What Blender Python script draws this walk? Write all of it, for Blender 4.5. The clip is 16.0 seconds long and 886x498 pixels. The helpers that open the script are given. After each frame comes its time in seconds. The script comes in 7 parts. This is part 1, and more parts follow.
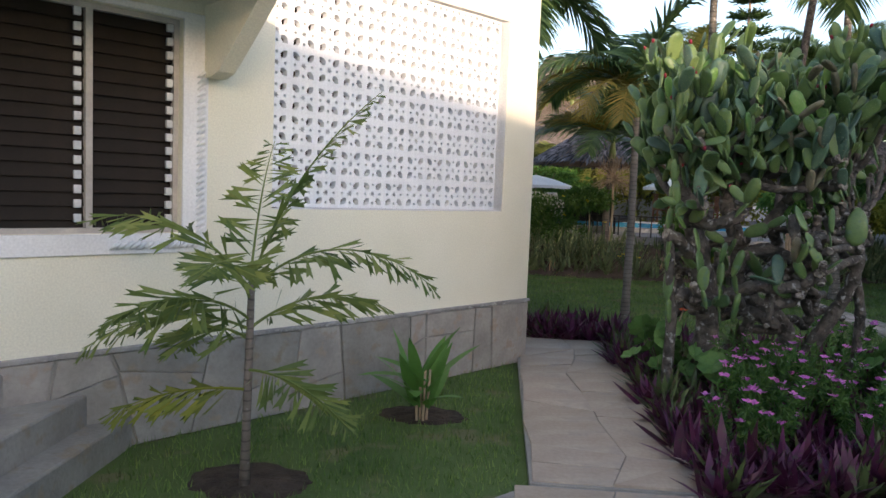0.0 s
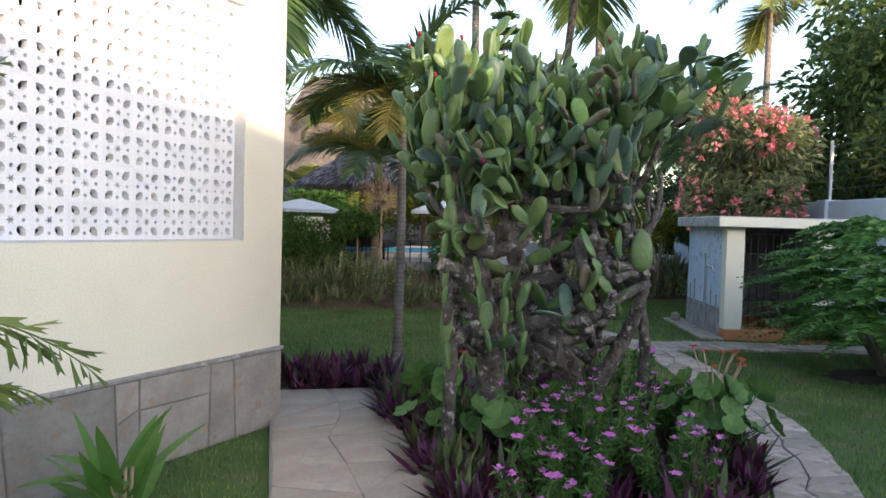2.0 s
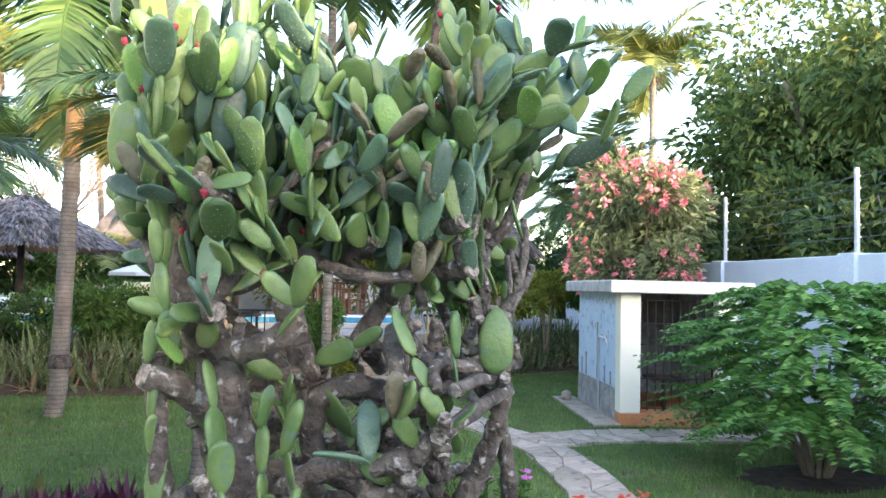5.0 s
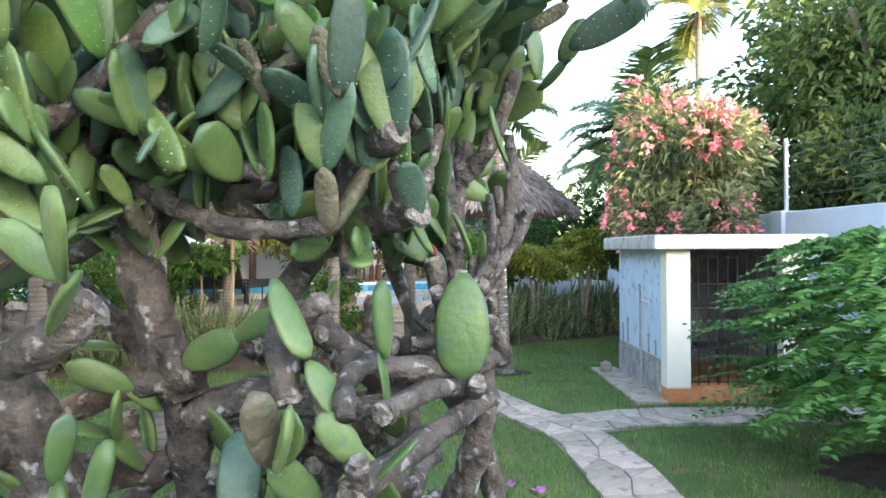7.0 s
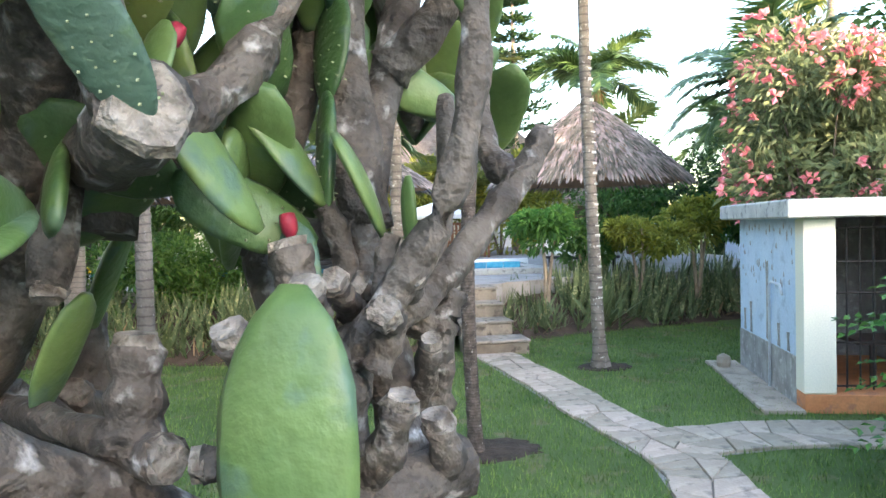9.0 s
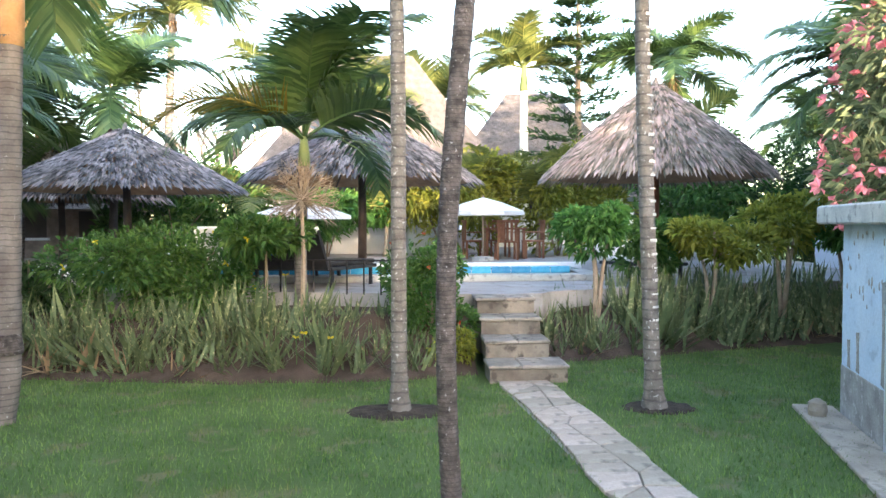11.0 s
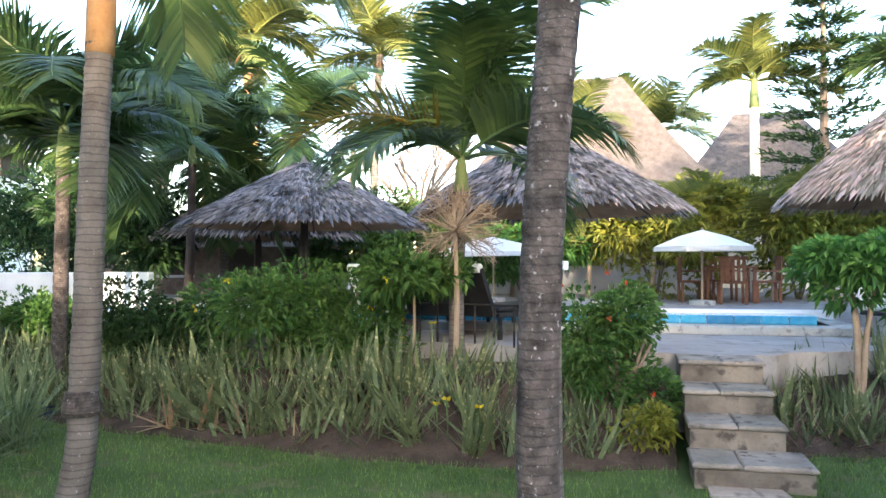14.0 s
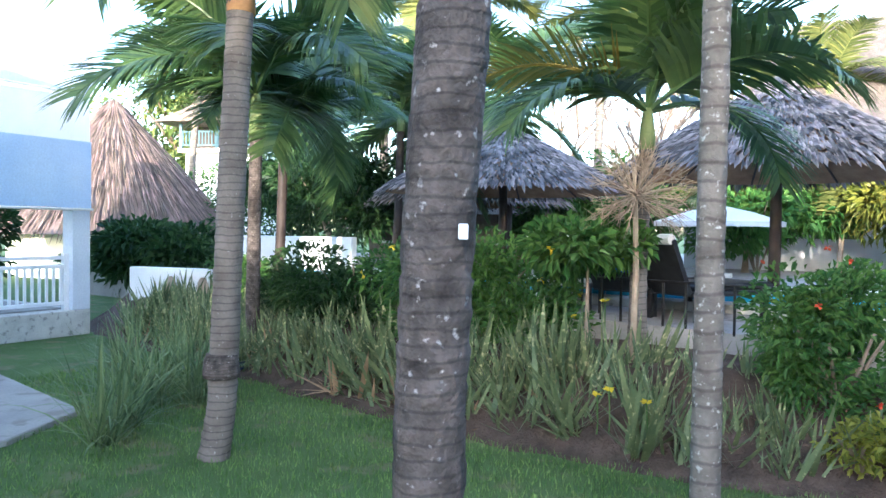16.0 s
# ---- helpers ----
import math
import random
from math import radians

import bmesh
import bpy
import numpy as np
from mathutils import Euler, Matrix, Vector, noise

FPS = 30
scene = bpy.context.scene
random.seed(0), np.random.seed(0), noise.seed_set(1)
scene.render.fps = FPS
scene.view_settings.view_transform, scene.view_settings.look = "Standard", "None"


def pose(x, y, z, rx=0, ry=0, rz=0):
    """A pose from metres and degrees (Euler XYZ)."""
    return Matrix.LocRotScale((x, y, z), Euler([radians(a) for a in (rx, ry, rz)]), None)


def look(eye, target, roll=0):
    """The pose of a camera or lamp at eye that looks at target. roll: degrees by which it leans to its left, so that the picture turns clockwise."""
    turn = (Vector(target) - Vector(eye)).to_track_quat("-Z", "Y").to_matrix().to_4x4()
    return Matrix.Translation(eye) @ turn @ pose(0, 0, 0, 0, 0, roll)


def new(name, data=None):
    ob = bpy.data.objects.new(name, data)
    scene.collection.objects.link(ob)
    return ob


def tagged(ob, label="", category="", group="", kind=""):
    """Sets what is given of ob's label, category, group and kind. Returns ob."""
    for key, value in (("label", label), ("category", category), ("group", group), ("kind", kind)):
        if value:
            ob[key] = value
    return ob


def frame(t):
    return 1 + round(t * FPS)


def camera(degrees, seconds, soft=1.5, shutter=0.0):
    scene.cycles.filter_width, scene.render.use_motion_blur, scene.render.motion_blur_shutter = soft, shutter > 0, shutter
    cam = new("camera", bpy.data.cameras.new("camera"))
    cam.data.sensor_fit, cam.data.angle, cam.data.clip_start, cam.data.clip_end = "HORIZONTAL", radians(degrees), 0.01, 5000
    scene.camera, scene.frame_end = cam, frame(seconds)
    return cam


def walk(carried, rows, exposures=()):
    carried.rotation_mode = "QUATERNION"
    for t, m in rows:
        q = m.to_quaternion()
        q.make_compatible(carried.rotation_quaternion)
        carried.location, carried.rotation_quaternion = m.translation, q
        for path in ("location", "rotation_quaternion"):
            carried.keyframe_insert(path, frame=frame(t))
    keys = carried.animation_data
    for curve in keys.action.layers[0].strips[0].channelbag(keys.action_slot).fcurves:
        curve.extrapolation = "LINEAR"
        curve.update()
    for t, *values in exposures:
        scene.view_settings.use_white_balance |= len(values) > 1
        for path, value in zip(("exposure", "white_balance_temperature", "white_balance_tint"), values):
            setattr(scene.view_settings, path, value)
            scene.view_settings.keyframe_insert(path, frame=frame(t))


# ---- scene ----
cam = camera(62.0, 16.0)
PATH = [
    (0, (2.028, 1.748, 1.513), (1.878, 3.736, 1.352), 2.3),
    (0.5, (2.058, 2.033, 1.512), (2.169, 4.027, 1.391), 2.5),
    (1, (2.083, 2.305, 1.511), (2.561, 4.246, 1.431), 2.5),
    (1.5, (2.144, 2.573, 1.507), (2.629, 4.513, 1.444), 1.7),
    (2, (2.219, 2.844, 1.511), (2.675, 4.79, 1.438), 1.7),
    (2.5, (2.339, 3.127, 1.523), (3.067, 4.988, 1.438), 1.0),
    (3, (2.506, 3.403, 1.534), (3.277, 5.246, 1.446), 0.4),
    (3.5, (2.686, 3.692, 1.546), (3.4, 5.561, 1.529), 0.3),
    (4, (2.876, 3.946, 1.561), (3.6, 5.81, 1.586), -0.2),
    (4.5, (3.077, 4.175, 1.578), (3.66, 6.089, 1.58), 0.4),
    (5, (3.256, 4.412, 1.581), (3.964, 6.279, 1.683), 1.3),
    (7.5, (4.087, 5.613, 1.554), (4.67, 7.526, 1.546), -0.6),
    (8, (4.253, 5.874, 1.552), (4.843, 7.785, 1.574), -1.5),
    (8.5, (4.416, 6.16, 1.551), (4.778, 8.126, 1.511), -1.7),
    (9, (4.57, 6.474, 1.55), (4.884, 8.448, 1.49), -1.3),
    (9.5, (4.71, 6.8, 1.548), (4.865, 8.793, 1.488), -1.6),
    (9.7, (4.759, 6.939, 1.548), (4.885, 8.935, 1.514), -1.2),
    (10.7, (5.3, 7.7, 1.565), (5.42, 9.696, 1.5), -0.4),
    (11.8, (5.198, 8.481, 1.584), (5.327, 10.475, 1.485), 0.4),
    (12, (5.241, 8.613, 1.584), (5.282, 10.609, 1.454), 0.2),
    (12.5, (5.355, 8.906, 1.583), (5.261, 10.903, 1.537), -0.2),
    (13, (5.468, 9.176, 1.577), (5.359, 11.173, 1.56), -0.6),
    (13.5, (5.583, 9.432, 1.571), (5.152, 11.385, 1.588), -0.4),
    (14, (5.692, 9.695, 1.562), (5.229, 11.641, 1.597), -0.2),
    (14.5, (5.793, 9.943, 1.554), (5.195, 11.851, 1.551), 1.0),
    (15, (5.886, 10.174, 1.553), (5.2, 12.052, 1.539), -0.0),
    (15.5, (5.969, 10.379, 1.553), (5.219, 12.233, 1.549), 1.2),
    (16, (6.039, 10.55, 1.555), (4.984, 12.248, 1.503), 0.7),
]
EXPOSURES = [(0, 1.7, 6250, 21), (1.0, 1.95, 6250, 21), (2.0, 2.2, 6250, 21), (3.0, 2.75, 6200, 21), (4.0, 3.2, 6150, 21), (5.0, 3.4, 6150, 21), (8.0, 3.6, 6250, 17), (9.5, 3.6, 6200, 16), (12.0, 3.6, 6150, 18), (13.5, 3.45, 6050, 18), (14.5, 3.15, 5900, 17), (15.2, 3.4, 5700, 16), (16.0, 3.4, 5150, 14)]
walk(cam, [(t, look(eye, target, roll)) for t, eye, target, roll in PATH],
     exposures=EXPOSURES)

# ---------------------------------------------------------------- world, sun
world = bpy.data.worlds.new("world")
scene.world = world
world.use_nodes = True
wn, wl = world.node_tree.nodes, world.node_tree.links
sky = wn.new("ShaderNodeTexSky")
sky.sky_type = 'NISHITA'
sky.sun_disc = False
SUN_EL, SUN_AZ = radians(9.0), radians(158.0)   # azimuth clockwise from +y
sky.sun_elevation, sky.sun_rotation = SUN_EL, SUN_AZ
sky.air_density, sky.dust_density, sky.ozone_density = 1.0, 1.5, 1.0
wl.new(sky.outputs[0], wn["Background"].inputs[0])
wn["Background"].inputs[1].default_value = 0.15
sun_data = bpy.data.lights.new("sun", 'SUN')
sun_data.energy, sun_data.angle, sun_data.color = 1.5, radians(0.6), (1.0, 0.80, 0.55)
sun = new("sun", sun_data)
sun_from = Vector((math.sin(SUN_AZ) * math.cos(SUN_EL), math.cos(SUN_AZ) * math.cos(SUN_EL), math.sin(SUN_EL)))
sun.matrix_world = look(sun_from * 60, (0, 0, 0))

# ---------------------------------------------------------------- materials
def mat(name, c1, c2, scale=8.0, rough=0.7, bump=0.2, fine=60.0, spec=0.3, vary=0.0, islands=False, metal=0.0, trans=0.0, c3=None, c3s=2.3, c3t=0.56, bands=0.0, depth=0.01):
    """Two-scale noise material. vary: brightness change by object or by island."""
    m = bpy.data.materials.new(name)
    m.use_nodes = True
    n, l = m.node_tree.nodes, m.node_tree.links
    b = n["Principled BSDF"]
    b.inputs["Roughness"].default_value = rough
    b.inputs["Metallic"].default_value = metal
    b.inputs["Specular IOR Level"].default_value = spec
    tc = n.new("ShaderNodeTexCoord")
    t1 = n.new("ShaderNodeTexNoise")
    t1.inputs["Scale"].default_value, t1.inputs["Detail"].default_value = scale, 4
    t2 = n.new("ShaderNodeTexNoise")
    t2.inputs["Scale"].default_value, t2.inputs["Detail"].default_value = fine, 3
    for t in (t1, t2):
        l.new(tc.outputs["Object"], t.inputs["Vector"])
    r = n.new("ShaderNodeValToRGB")
    r.color_ramp.elements[0].position, r.color_ramp.elements[1].position = 0.3, 0.7
    r.color_ramp.elements[0].color, r.color_ramp.elements[1].color = (*c1, 1), (*c2, 1)
    l.new(t1.outputs["Fac"], r.inputs[0])
    col = r.outputs[0]
    if c3:
        mx = n.new("ShaderNodeMix")
        mx.data_type = 'RGBA'
        r2 = n.new("ShaderNodeValToRGB")
        r2.color_ramp.elements[0].position, r2.color_ramp.elements[1].position = c3t, c3t + 0.1
        t3 = n.new("ShaderNodeTexNoise")
        t3.inputs["Scale"].default_value, t3.inputs["Detail"].default_value = scale * c3s, 5
        l.new(tc.outputs["Object"], t3.inputs["Vector"])
        l.new(t3.outputs["Fac"], r2.inputs[0])
        l.new(r2.outputs[0], mx.inputs["Factor"])
        l.new(col, mx.inputs["A"])
        mx.inputs["B"].default_value = (*c3, 1)
        col = mx.outputs["Result"]
    hsv = n.new("ShaderNodeHueSaturation")
    l.new(col, hsv.inputs["Color"])
    mr = n.new("ShaderNodeMapRange")
    mr.inputs["To Min"].default_value, mr.inputs["To Max"].default_value = 0.82, 1.18
    l.new(t2.outputs["Fac"], mr.inputs["Value"])
    val = mr.outputs[0]
    if bands:
        wv = n.new("ShaderNodeTexWave")
        wv.bands_direction = 'Z'
        wv.inputs["Scale"].default_value, wv.inputs["Distortion"].default_value = 0.314 / bands, 2.2
        wv.inputs["Detail"].default_value, wv.inputs["Detail Scale"].default_value = 3, 1.5
        l.new(tc.outputs["Object"], wv.inputs["Vector"])
        wr = n.new("ShaderNodeMapRange")
        wr.inputs["From Max"].default_value = 0.16
        wr.inputs["To Min"].default_value, wr.inputs["To Max"].default_value = 0.62, 1.03
        l.new(wv.outputs["Fac"], wr.inputs["Value"])
        wm = n.new("ShaderNodeMath")
        wm.operation = 'MULTIPLY'
        l.new(val, wm.inputs[0])
        l.new(wr.outputs[0], wm.inputs[1])
        val = wm.outputs[0]
    if vary:
        if islands:
            src = n.new("ShaderNodeNewGeometry").outputs["Random Per Island"]
        else:
            src = n.new("ShaderNodeObjectInfo").outputs["Random"]
        mv = n.new("ShaderNodeMapRange")
        mv.inputs["To Min"].default_value, mv.inputs["To Max"].default_value = 1 - vary, 1 + vary
        l.new(src, mv.inputs["Value"])
        mm = n.new("ShaderNodeMath")
        mm.operation = 'MULTIPLY'
        l.new(val, mm.inputs[0])
        l.new(mv.outputs[0], mm.inputs[1])
        val = mm.outputs[0]
        mh = n.new("ShaderNodeMapRange")
        mh.inputs["To Min"].default_value, mh.inputs["To Max"].default_value = 0.5 + vary * 0.06, 0.5 - vary * 0.06
        l.new(src, mh.inputs["Value"])
        l.new(mh.outputs[0], hsv.inputs["Hue"])
    l.new(val, hsv.inputs["Value"])
    l.new(hsv.outputs[0], b.inputs["Base Color"])
    if bump:
        ad = n.new("ShaderNodeMath")
        l.new(t1.outputs["Fac"], ad.inputs[0])
        l.new(t2.outputs["Fac"], ad.inputs[1])
        bp = n.new("ShaderNodeBump")
        bp.inputs["Strength"].default_value, bp.inputs["Distance"].default_value = bump, depth
        l.new(ad.outputs[0], bp.inputs["Height"])
        l.new(bp.outputs[0], b.inputs["Normal"])
    if trans:
        tr = n.new("ShaderNodeBsdfTranslucent")
        l.new(hsv.outputs[0], tr.inputs["Color"])
        ms = n.new("ShaderNodeMixShader")
        ms.inputs[0].default_value = trans
        l.new(b.outputs[0], ms.inputs[1])
        l.new(tr.outputs[0], ms.inputs[2])
        l.new(ms.outputs[0], n["Material Output"].inputs[0])
    return m


CREAM = mat("cream_plaster", (0.80, 0.77, 0.62), (0.86, 0.83, 0.69), 1.5, 0.8, 0.12, 90)
WHITE = mat("white_paint", (0.80, 0.80, 0.80), (0.86, 0.86, 0.85), 4, 0.6, 0.1, 70)
BLOCKW = mat("white_block", (0.84, 0.85, 0.86), (0.88, 0.89, 0.90), 6, 0.65, 0.1, 70, vary=0.03)
STONE = mat("plinth_stone", (0.25, 0.235, 0.215), (0.36, 0.34, 0.31), 4, 0.75, 0.5, 40, vary=0.16, c3=(0.31, 0.26, 0.21))
MORTAR = mat("cement_mortar", (0.25, 0.24, 0.22), (0.34, 0.32, 0.29), 8, 0.9, 0.4, 80)
SANDST = mat("coral_flagstone", (0.33, 0.265, 0.205), (0.45, 0.385, 0.31), 2.5, 0.8, 0.4, 45, vary=0.06, c3=(0.34, 0.29, 0.24))
FLAG = mat("flagstone", (0.33, 0.27, 0.215), (0.50, 0.425, 0.34), 3, 0.8, 0.6, 50, vary=0.25, c3=(0.25, 0.215, 0.175))
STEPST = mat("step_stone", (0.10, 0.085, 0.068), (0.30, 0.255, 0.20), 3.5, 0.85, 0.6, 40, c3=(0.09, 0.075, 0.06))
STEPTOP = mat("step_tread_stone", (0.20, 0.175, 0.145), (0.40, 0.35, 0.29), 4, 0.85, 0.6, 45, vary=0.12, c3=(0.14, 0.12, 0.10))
SOIL = mat("soil", (0.035, 0.026, 0.02), (0.08, 0.06, 0.045), 9, 0.95, 1.0, 60, depth=0.03)
# dry soil, its brown darkened to include the shadow among the bank plants
BANK = mat("shadowed_dry_soil", (0.06, 0.042, 0.032), (0.13, 0.092, 0.07), 5, 0.95, 1.0, 50, depth=0.03)
TURF = mat("turf", (0.065, 0.115, 0.03), (0.125, 0.185, 0.055), 1.3, 0.9, 1.0, 90, c3=(0.17, 0.17, 0.08), depth=0.02)
GRASS = mat("grass_blades", (0.10, 0.185, 0.042), (0.185, 0.28, 0.078), 1.3, 0.55, 0, 30, vary=0.35, islands=True, trans=0.3, c3=(0.15, 0.17, 0.06))
PAD = mat("cactus_pad", (0.058, 0.118, 0.036), (0.142, 0.218, 0.070), 6.0, 0.42, 0.5, 55, spec=0.45, vary=0.5, c3=(0.085, 0.15, 0.09), depth=0.006)
PADB = mat("cactus_pad_blue", (0.045, 0.100, 0.066), (0.105, 0.175, 0.125), 6.0, 0.45, 0.5, 55, spec=0.45, vary=0.4, c3=(0.08, 0.135, 0.06), depth=0.008)
PADO = mat("old_cactus_pad", (0.085, 0.085, 0.05), (0.19, 0.17, 0.12), 7.0, 0.6, 0.8, 45, spec=0.3, vary=0.3, c3=(0.09, 0.13, 0.065), depth=0.012)
PADF = mat("fresh_cactus_pad", (0.085, 0.19, 0.04), (0.15, 0.28, 0.07), 6.0, 0.4, 0.5, 55, spec=0.45, vary=0.3, c3=(0.16, 0.24, 0.065), depth=0.008)
AREOLE = mat("areole", (0.20, 0.25, 0.13), (0.32, 0.34, 0.22), 20, 0.8, 0)
WOOD = mat("cactus_wood", (0.042, 0.036, 0.031), (0.148, 0.128, 0.108), 14, 0.7, 1.0, 42, c3=(0.36, 0.35, 0.335), c3s=1.5, c3t=0.59, depth=0.02)
CUT = mat("cut_wood", (0.08, 0.064, 0.05), (0.34, 0.31, 0.27), 38, 0.85, 1.0, 80, depth=0.012)
FRUIT = mat("cactus_fruit", (0.18, 0.012, 0.03), (0.32, 0.03, 0.05), 20, 0.45, 0.2)
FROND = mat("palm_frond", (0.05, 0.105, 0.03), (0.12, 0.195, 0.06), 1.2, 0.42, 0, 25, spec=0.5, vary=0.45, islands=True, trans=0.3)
FRONDY = mat("palm_frond_yellow", (0.20, 0.17, 0.03), (0.33, 0.25, 0.06), 1.2, 0.5, 0, 25, vary=0.3, islands=True, trans=0.3)
# lighter, yellower copy of the frond colour with sunlight painted in
FRONDG = mat("palm_frond_sunlit_tint", (0.11, 0.15, 0.04), (0.23, 0.255, 0.075), 1.2, 0.5, 0, 25, vary=0.45, islands=True, trans=0.3)
RACHIS = mat("frond_rib", (0.12, 0.15, 0.05), (0.20, 0.22, 0.09), 4, 0.5, 0.1)
DEADF = mat("dry_frond", (0.22, 0.13, 0.07), (0.36, 0.23, 0.13), 5, 0.8, 0.2, vary=0.3, islands=True)
BARK = mat("palm_bark", (0.11, 0.095, 0.08), (0.22, 0.195, 0.17), 9, 0.85, 0.9, 45, c3=(0.45, 0.44, 0.41), c3s=3.5, c3t=0.60, bands=0.085, depth=0.012)
BARKL = mat("palm_bark_grey", (0.125, 0.105, 0.088), (0.225, 0.195, 0.17), 6, 0.85, 0.9, 45, c3=(0.42, 0.40, 0.37), c3s=7, c3t=0.66, bands=0.05, depth=0.012)
BARKD = mat("palm_bark_dark", (0.035, 0.028, 0.024), (0.135, 0.112, 0.098), 18, 0.85, 1.0, 60, c3=(0.40, 0.38, 0.36), c3s=3.2, c3t=0.63, bands=0.021, depth=0.012)
BARKT = mat("tan_stem", (0.30, 0.22, 0.15), (0.42, 0.33, 0.24), 8, 0.85, 0.6, 40)
BARKO = mat("orange_stem", (0.45, 0.24, 0.10), (0.55, 0.33, 0.16), 8, 0.8, 0.5, 40)
SHAFT = mat("crownshaft", (0.14, 0.20, 0.07), (0.24, 0.28, 0.12), 3, 0.5, 0.1)
TWIG = mat("twig", (0.16, 0.12, 0.09), (0.26, 0.21, 0.16), 10, 0.9, 0.4)
LEAF = mat("shrub_leaf", (0.045, 0.12, 0.025), (0.10, 0.20, 0.045), 2, 0.45, 0, 30, vary=0.4, islands=True, trans=0.25)
FISH = mat("fishtail_leaf", (0.11, 0.17, 0.04), (0.22, 0.27, 0.075), 3, 0.45, 0, 30, vary=0.4, islands=True, trans=0.3)
LEAFD = mat("dark_leaf", (0.018, 0.05, 0.015), (0.045, 0.095, 0.025), 2, 0.5, 0, 30, vary=0.4, islands=True, trans=0.2)
LEAFB = mat("bright_leaf", (0.07, 0.19, 0.04), (0.14, 0.30, 0.07), 2, 0.45, 0, 30, vary=0.35, islands=True, trans=0.3)
LEAFY = mat("yellow_leaf", (0.16, 0.21, 0.03), (0.30, 0.30, 0.05), 2, 0.45, 0, 30, vary=0.35, islands=True, trans=0.35)
LEAFT = mat("tree_leaf", (0.06, 0.115, 0.035), (0.15, 0.21, 0.055), 0.5, 0.55, 0, 10, vary=0.45, islands=True, trans=0.25, c3=(0.26, 0.27, 0.06))
LEAFO = mat("oleander_leaf", (0.16, 0.21, 0.10), (0.29, 0.33, 0.16), 2, 0.5, 0, 30, vary=0.4, islands=True, trans=0.25)
PURPLE = mat("purple_leaf", (0.055, 0.012, 0.035), (0.12, 0.03, 0.07), 6, 0.4, 0, 30, vary=0.4, islands=True, trans=0.15, c3=(0.05, 0.085, 0.03))
OLIVE = mat("olive_leaf", (0.06, 0.10, 0.03), (0.13, 0.16, 0.06), 6, 0.4, 0, 30, vary=0.3, islands=True, trans=0.15, c3=(0.10, 0.04, 0.05))
SANSE = mat("snake_leaf", (0.09, 0.135, 0.06), (0.18, 0.22, 0.10), 9, 0.5, 0, 40, vary=0.35, islands=True, trans=0.1, c3=(0.42, 0.42, 0.22))
OLIVEG = mat("silver_leaf", (0.20, 0.24, 0.19), (0.34, 0.38, 0.32), 5, 0.6, 0, 30, vary=0.3, islands=True, trans=0.2)
DRYLEAF = mat("dry_leaf", (0.26, 0.17, 0.10), (0.38, 0.27, 0.16), 6, 0.8, 0, 30, vary=0.3, islands=True)
REED = mat("lemongrass", (0.11, 0.17, 0.07), (0.19, 0.25, 0.11), 3, 0.5, 0, 30, vary=0.3, islands=True, trans=0.25)
PINKF = mat("magenta_petal", (0.55, 0.12, 0.45), (0.70, 0.25, 0.60), 20, 0.5, 0, trans=0.3, vary=0.2, islands=True)
CORAL = mat("coral_petal", (0.80, 0.20, 0.24), (0.90, 0.40, 0.42), 20, 0.5, 0, trans=0.3, vary=0.2, islands=True)
REDF = mat("red_petal", (0.65, 0.07, 0.03), (0.75, 0.16, 0.06), 20, 0.5, 0, trans=0.3)
YELF = mat("yellow_petal", (0.75, 0.55, 0.02), (0.80, 0.65, 0.05), 20, 0.5, 0, trans=0.3)
THATCH = mat("grey_thatch", (0.10, 0.09, 0.088), (0.29, 0.265, 0.255), 3, 0.9, 0.6, 30, vary=0.75, islands=True)
THATCHB = mat("brown_thatch", (0.17, 0.13, 0.10), (0.40, 0.32, 0.255), 3, 0.9, 0.6, 30, vary=0.7, islands=True)
# darker copy of the brown thatch; the cone roof's shade is in the colour
THATCHD = mat("shaded_brown_thatch", (0.10, 0.075, 0.06), (0.21, 0.16, 0.13), 3, 0.95, 0.6, 30, vary=0.6, islands=True)
THATCHF = mat("far_thatch", (0.14, 0.118, 0.102), (0.245, 0.21, 0.185), 6, 0.95, 1.0, 40, depth=0.06, c3=(0.19, 0.16, 0.14))
POLE = mat("dark_pole", (0.03, 0.022, 0.018), (0.07, 0.05, 0.04), 5, 0.6, 0.3)
REDPOLE = mat("red_brown_pole", (0.17, 0.06, 0.03), (0.26, 0.10, 0.05), 5, 0.5, 0.3)
CANVAS = mat("white_canvas", (0.80, 0.78, 0.72), (0.86, 0.84, 0.78), 3, 0.8, 0.1, trans=0.2)
BLIND = mat("blue_white_canvas", (0.46, 0.60, 0.78), (0.58, 0.70, 0.84), 1.5, 0.7, 0.2, 40, trans=0.15)
BLUEWALL = mat("pale_blue_paint", (0.50, 0.62, 0.74), (0.60, 0.70, 0.80), 3, 0.8, 0.3, 50, c3=(0.42, 0.52, 0.62))
BALCONY = mat("blue_balcony_paint", (0.09, 0.19, 0.26), (0.14, 0.26, 0.33), 3, 0.7, 0.2, 50)
GREYCEM = mat("grey_cement", (0.22, 0.21, 0.20), (0.40, 0.39, 0.37), 6, 0.9, 0.9, 60, c3=(0.48, 0.47, 0.45))
SLABC = mat("weathered_slab", (0.45, 0.44, 0.40), (0.62, 0.60, 0.55), 5, 0.9, 0.5, 60, c3=(0.30, 0.29, 0.27))
TERRA = mat("terracotta", (0.52, 0.19, 0.075), (0.66, 0.29, 0.125), 4, 0.7, 0.3, 50, c3=(0.45, 0.2, 0.11))
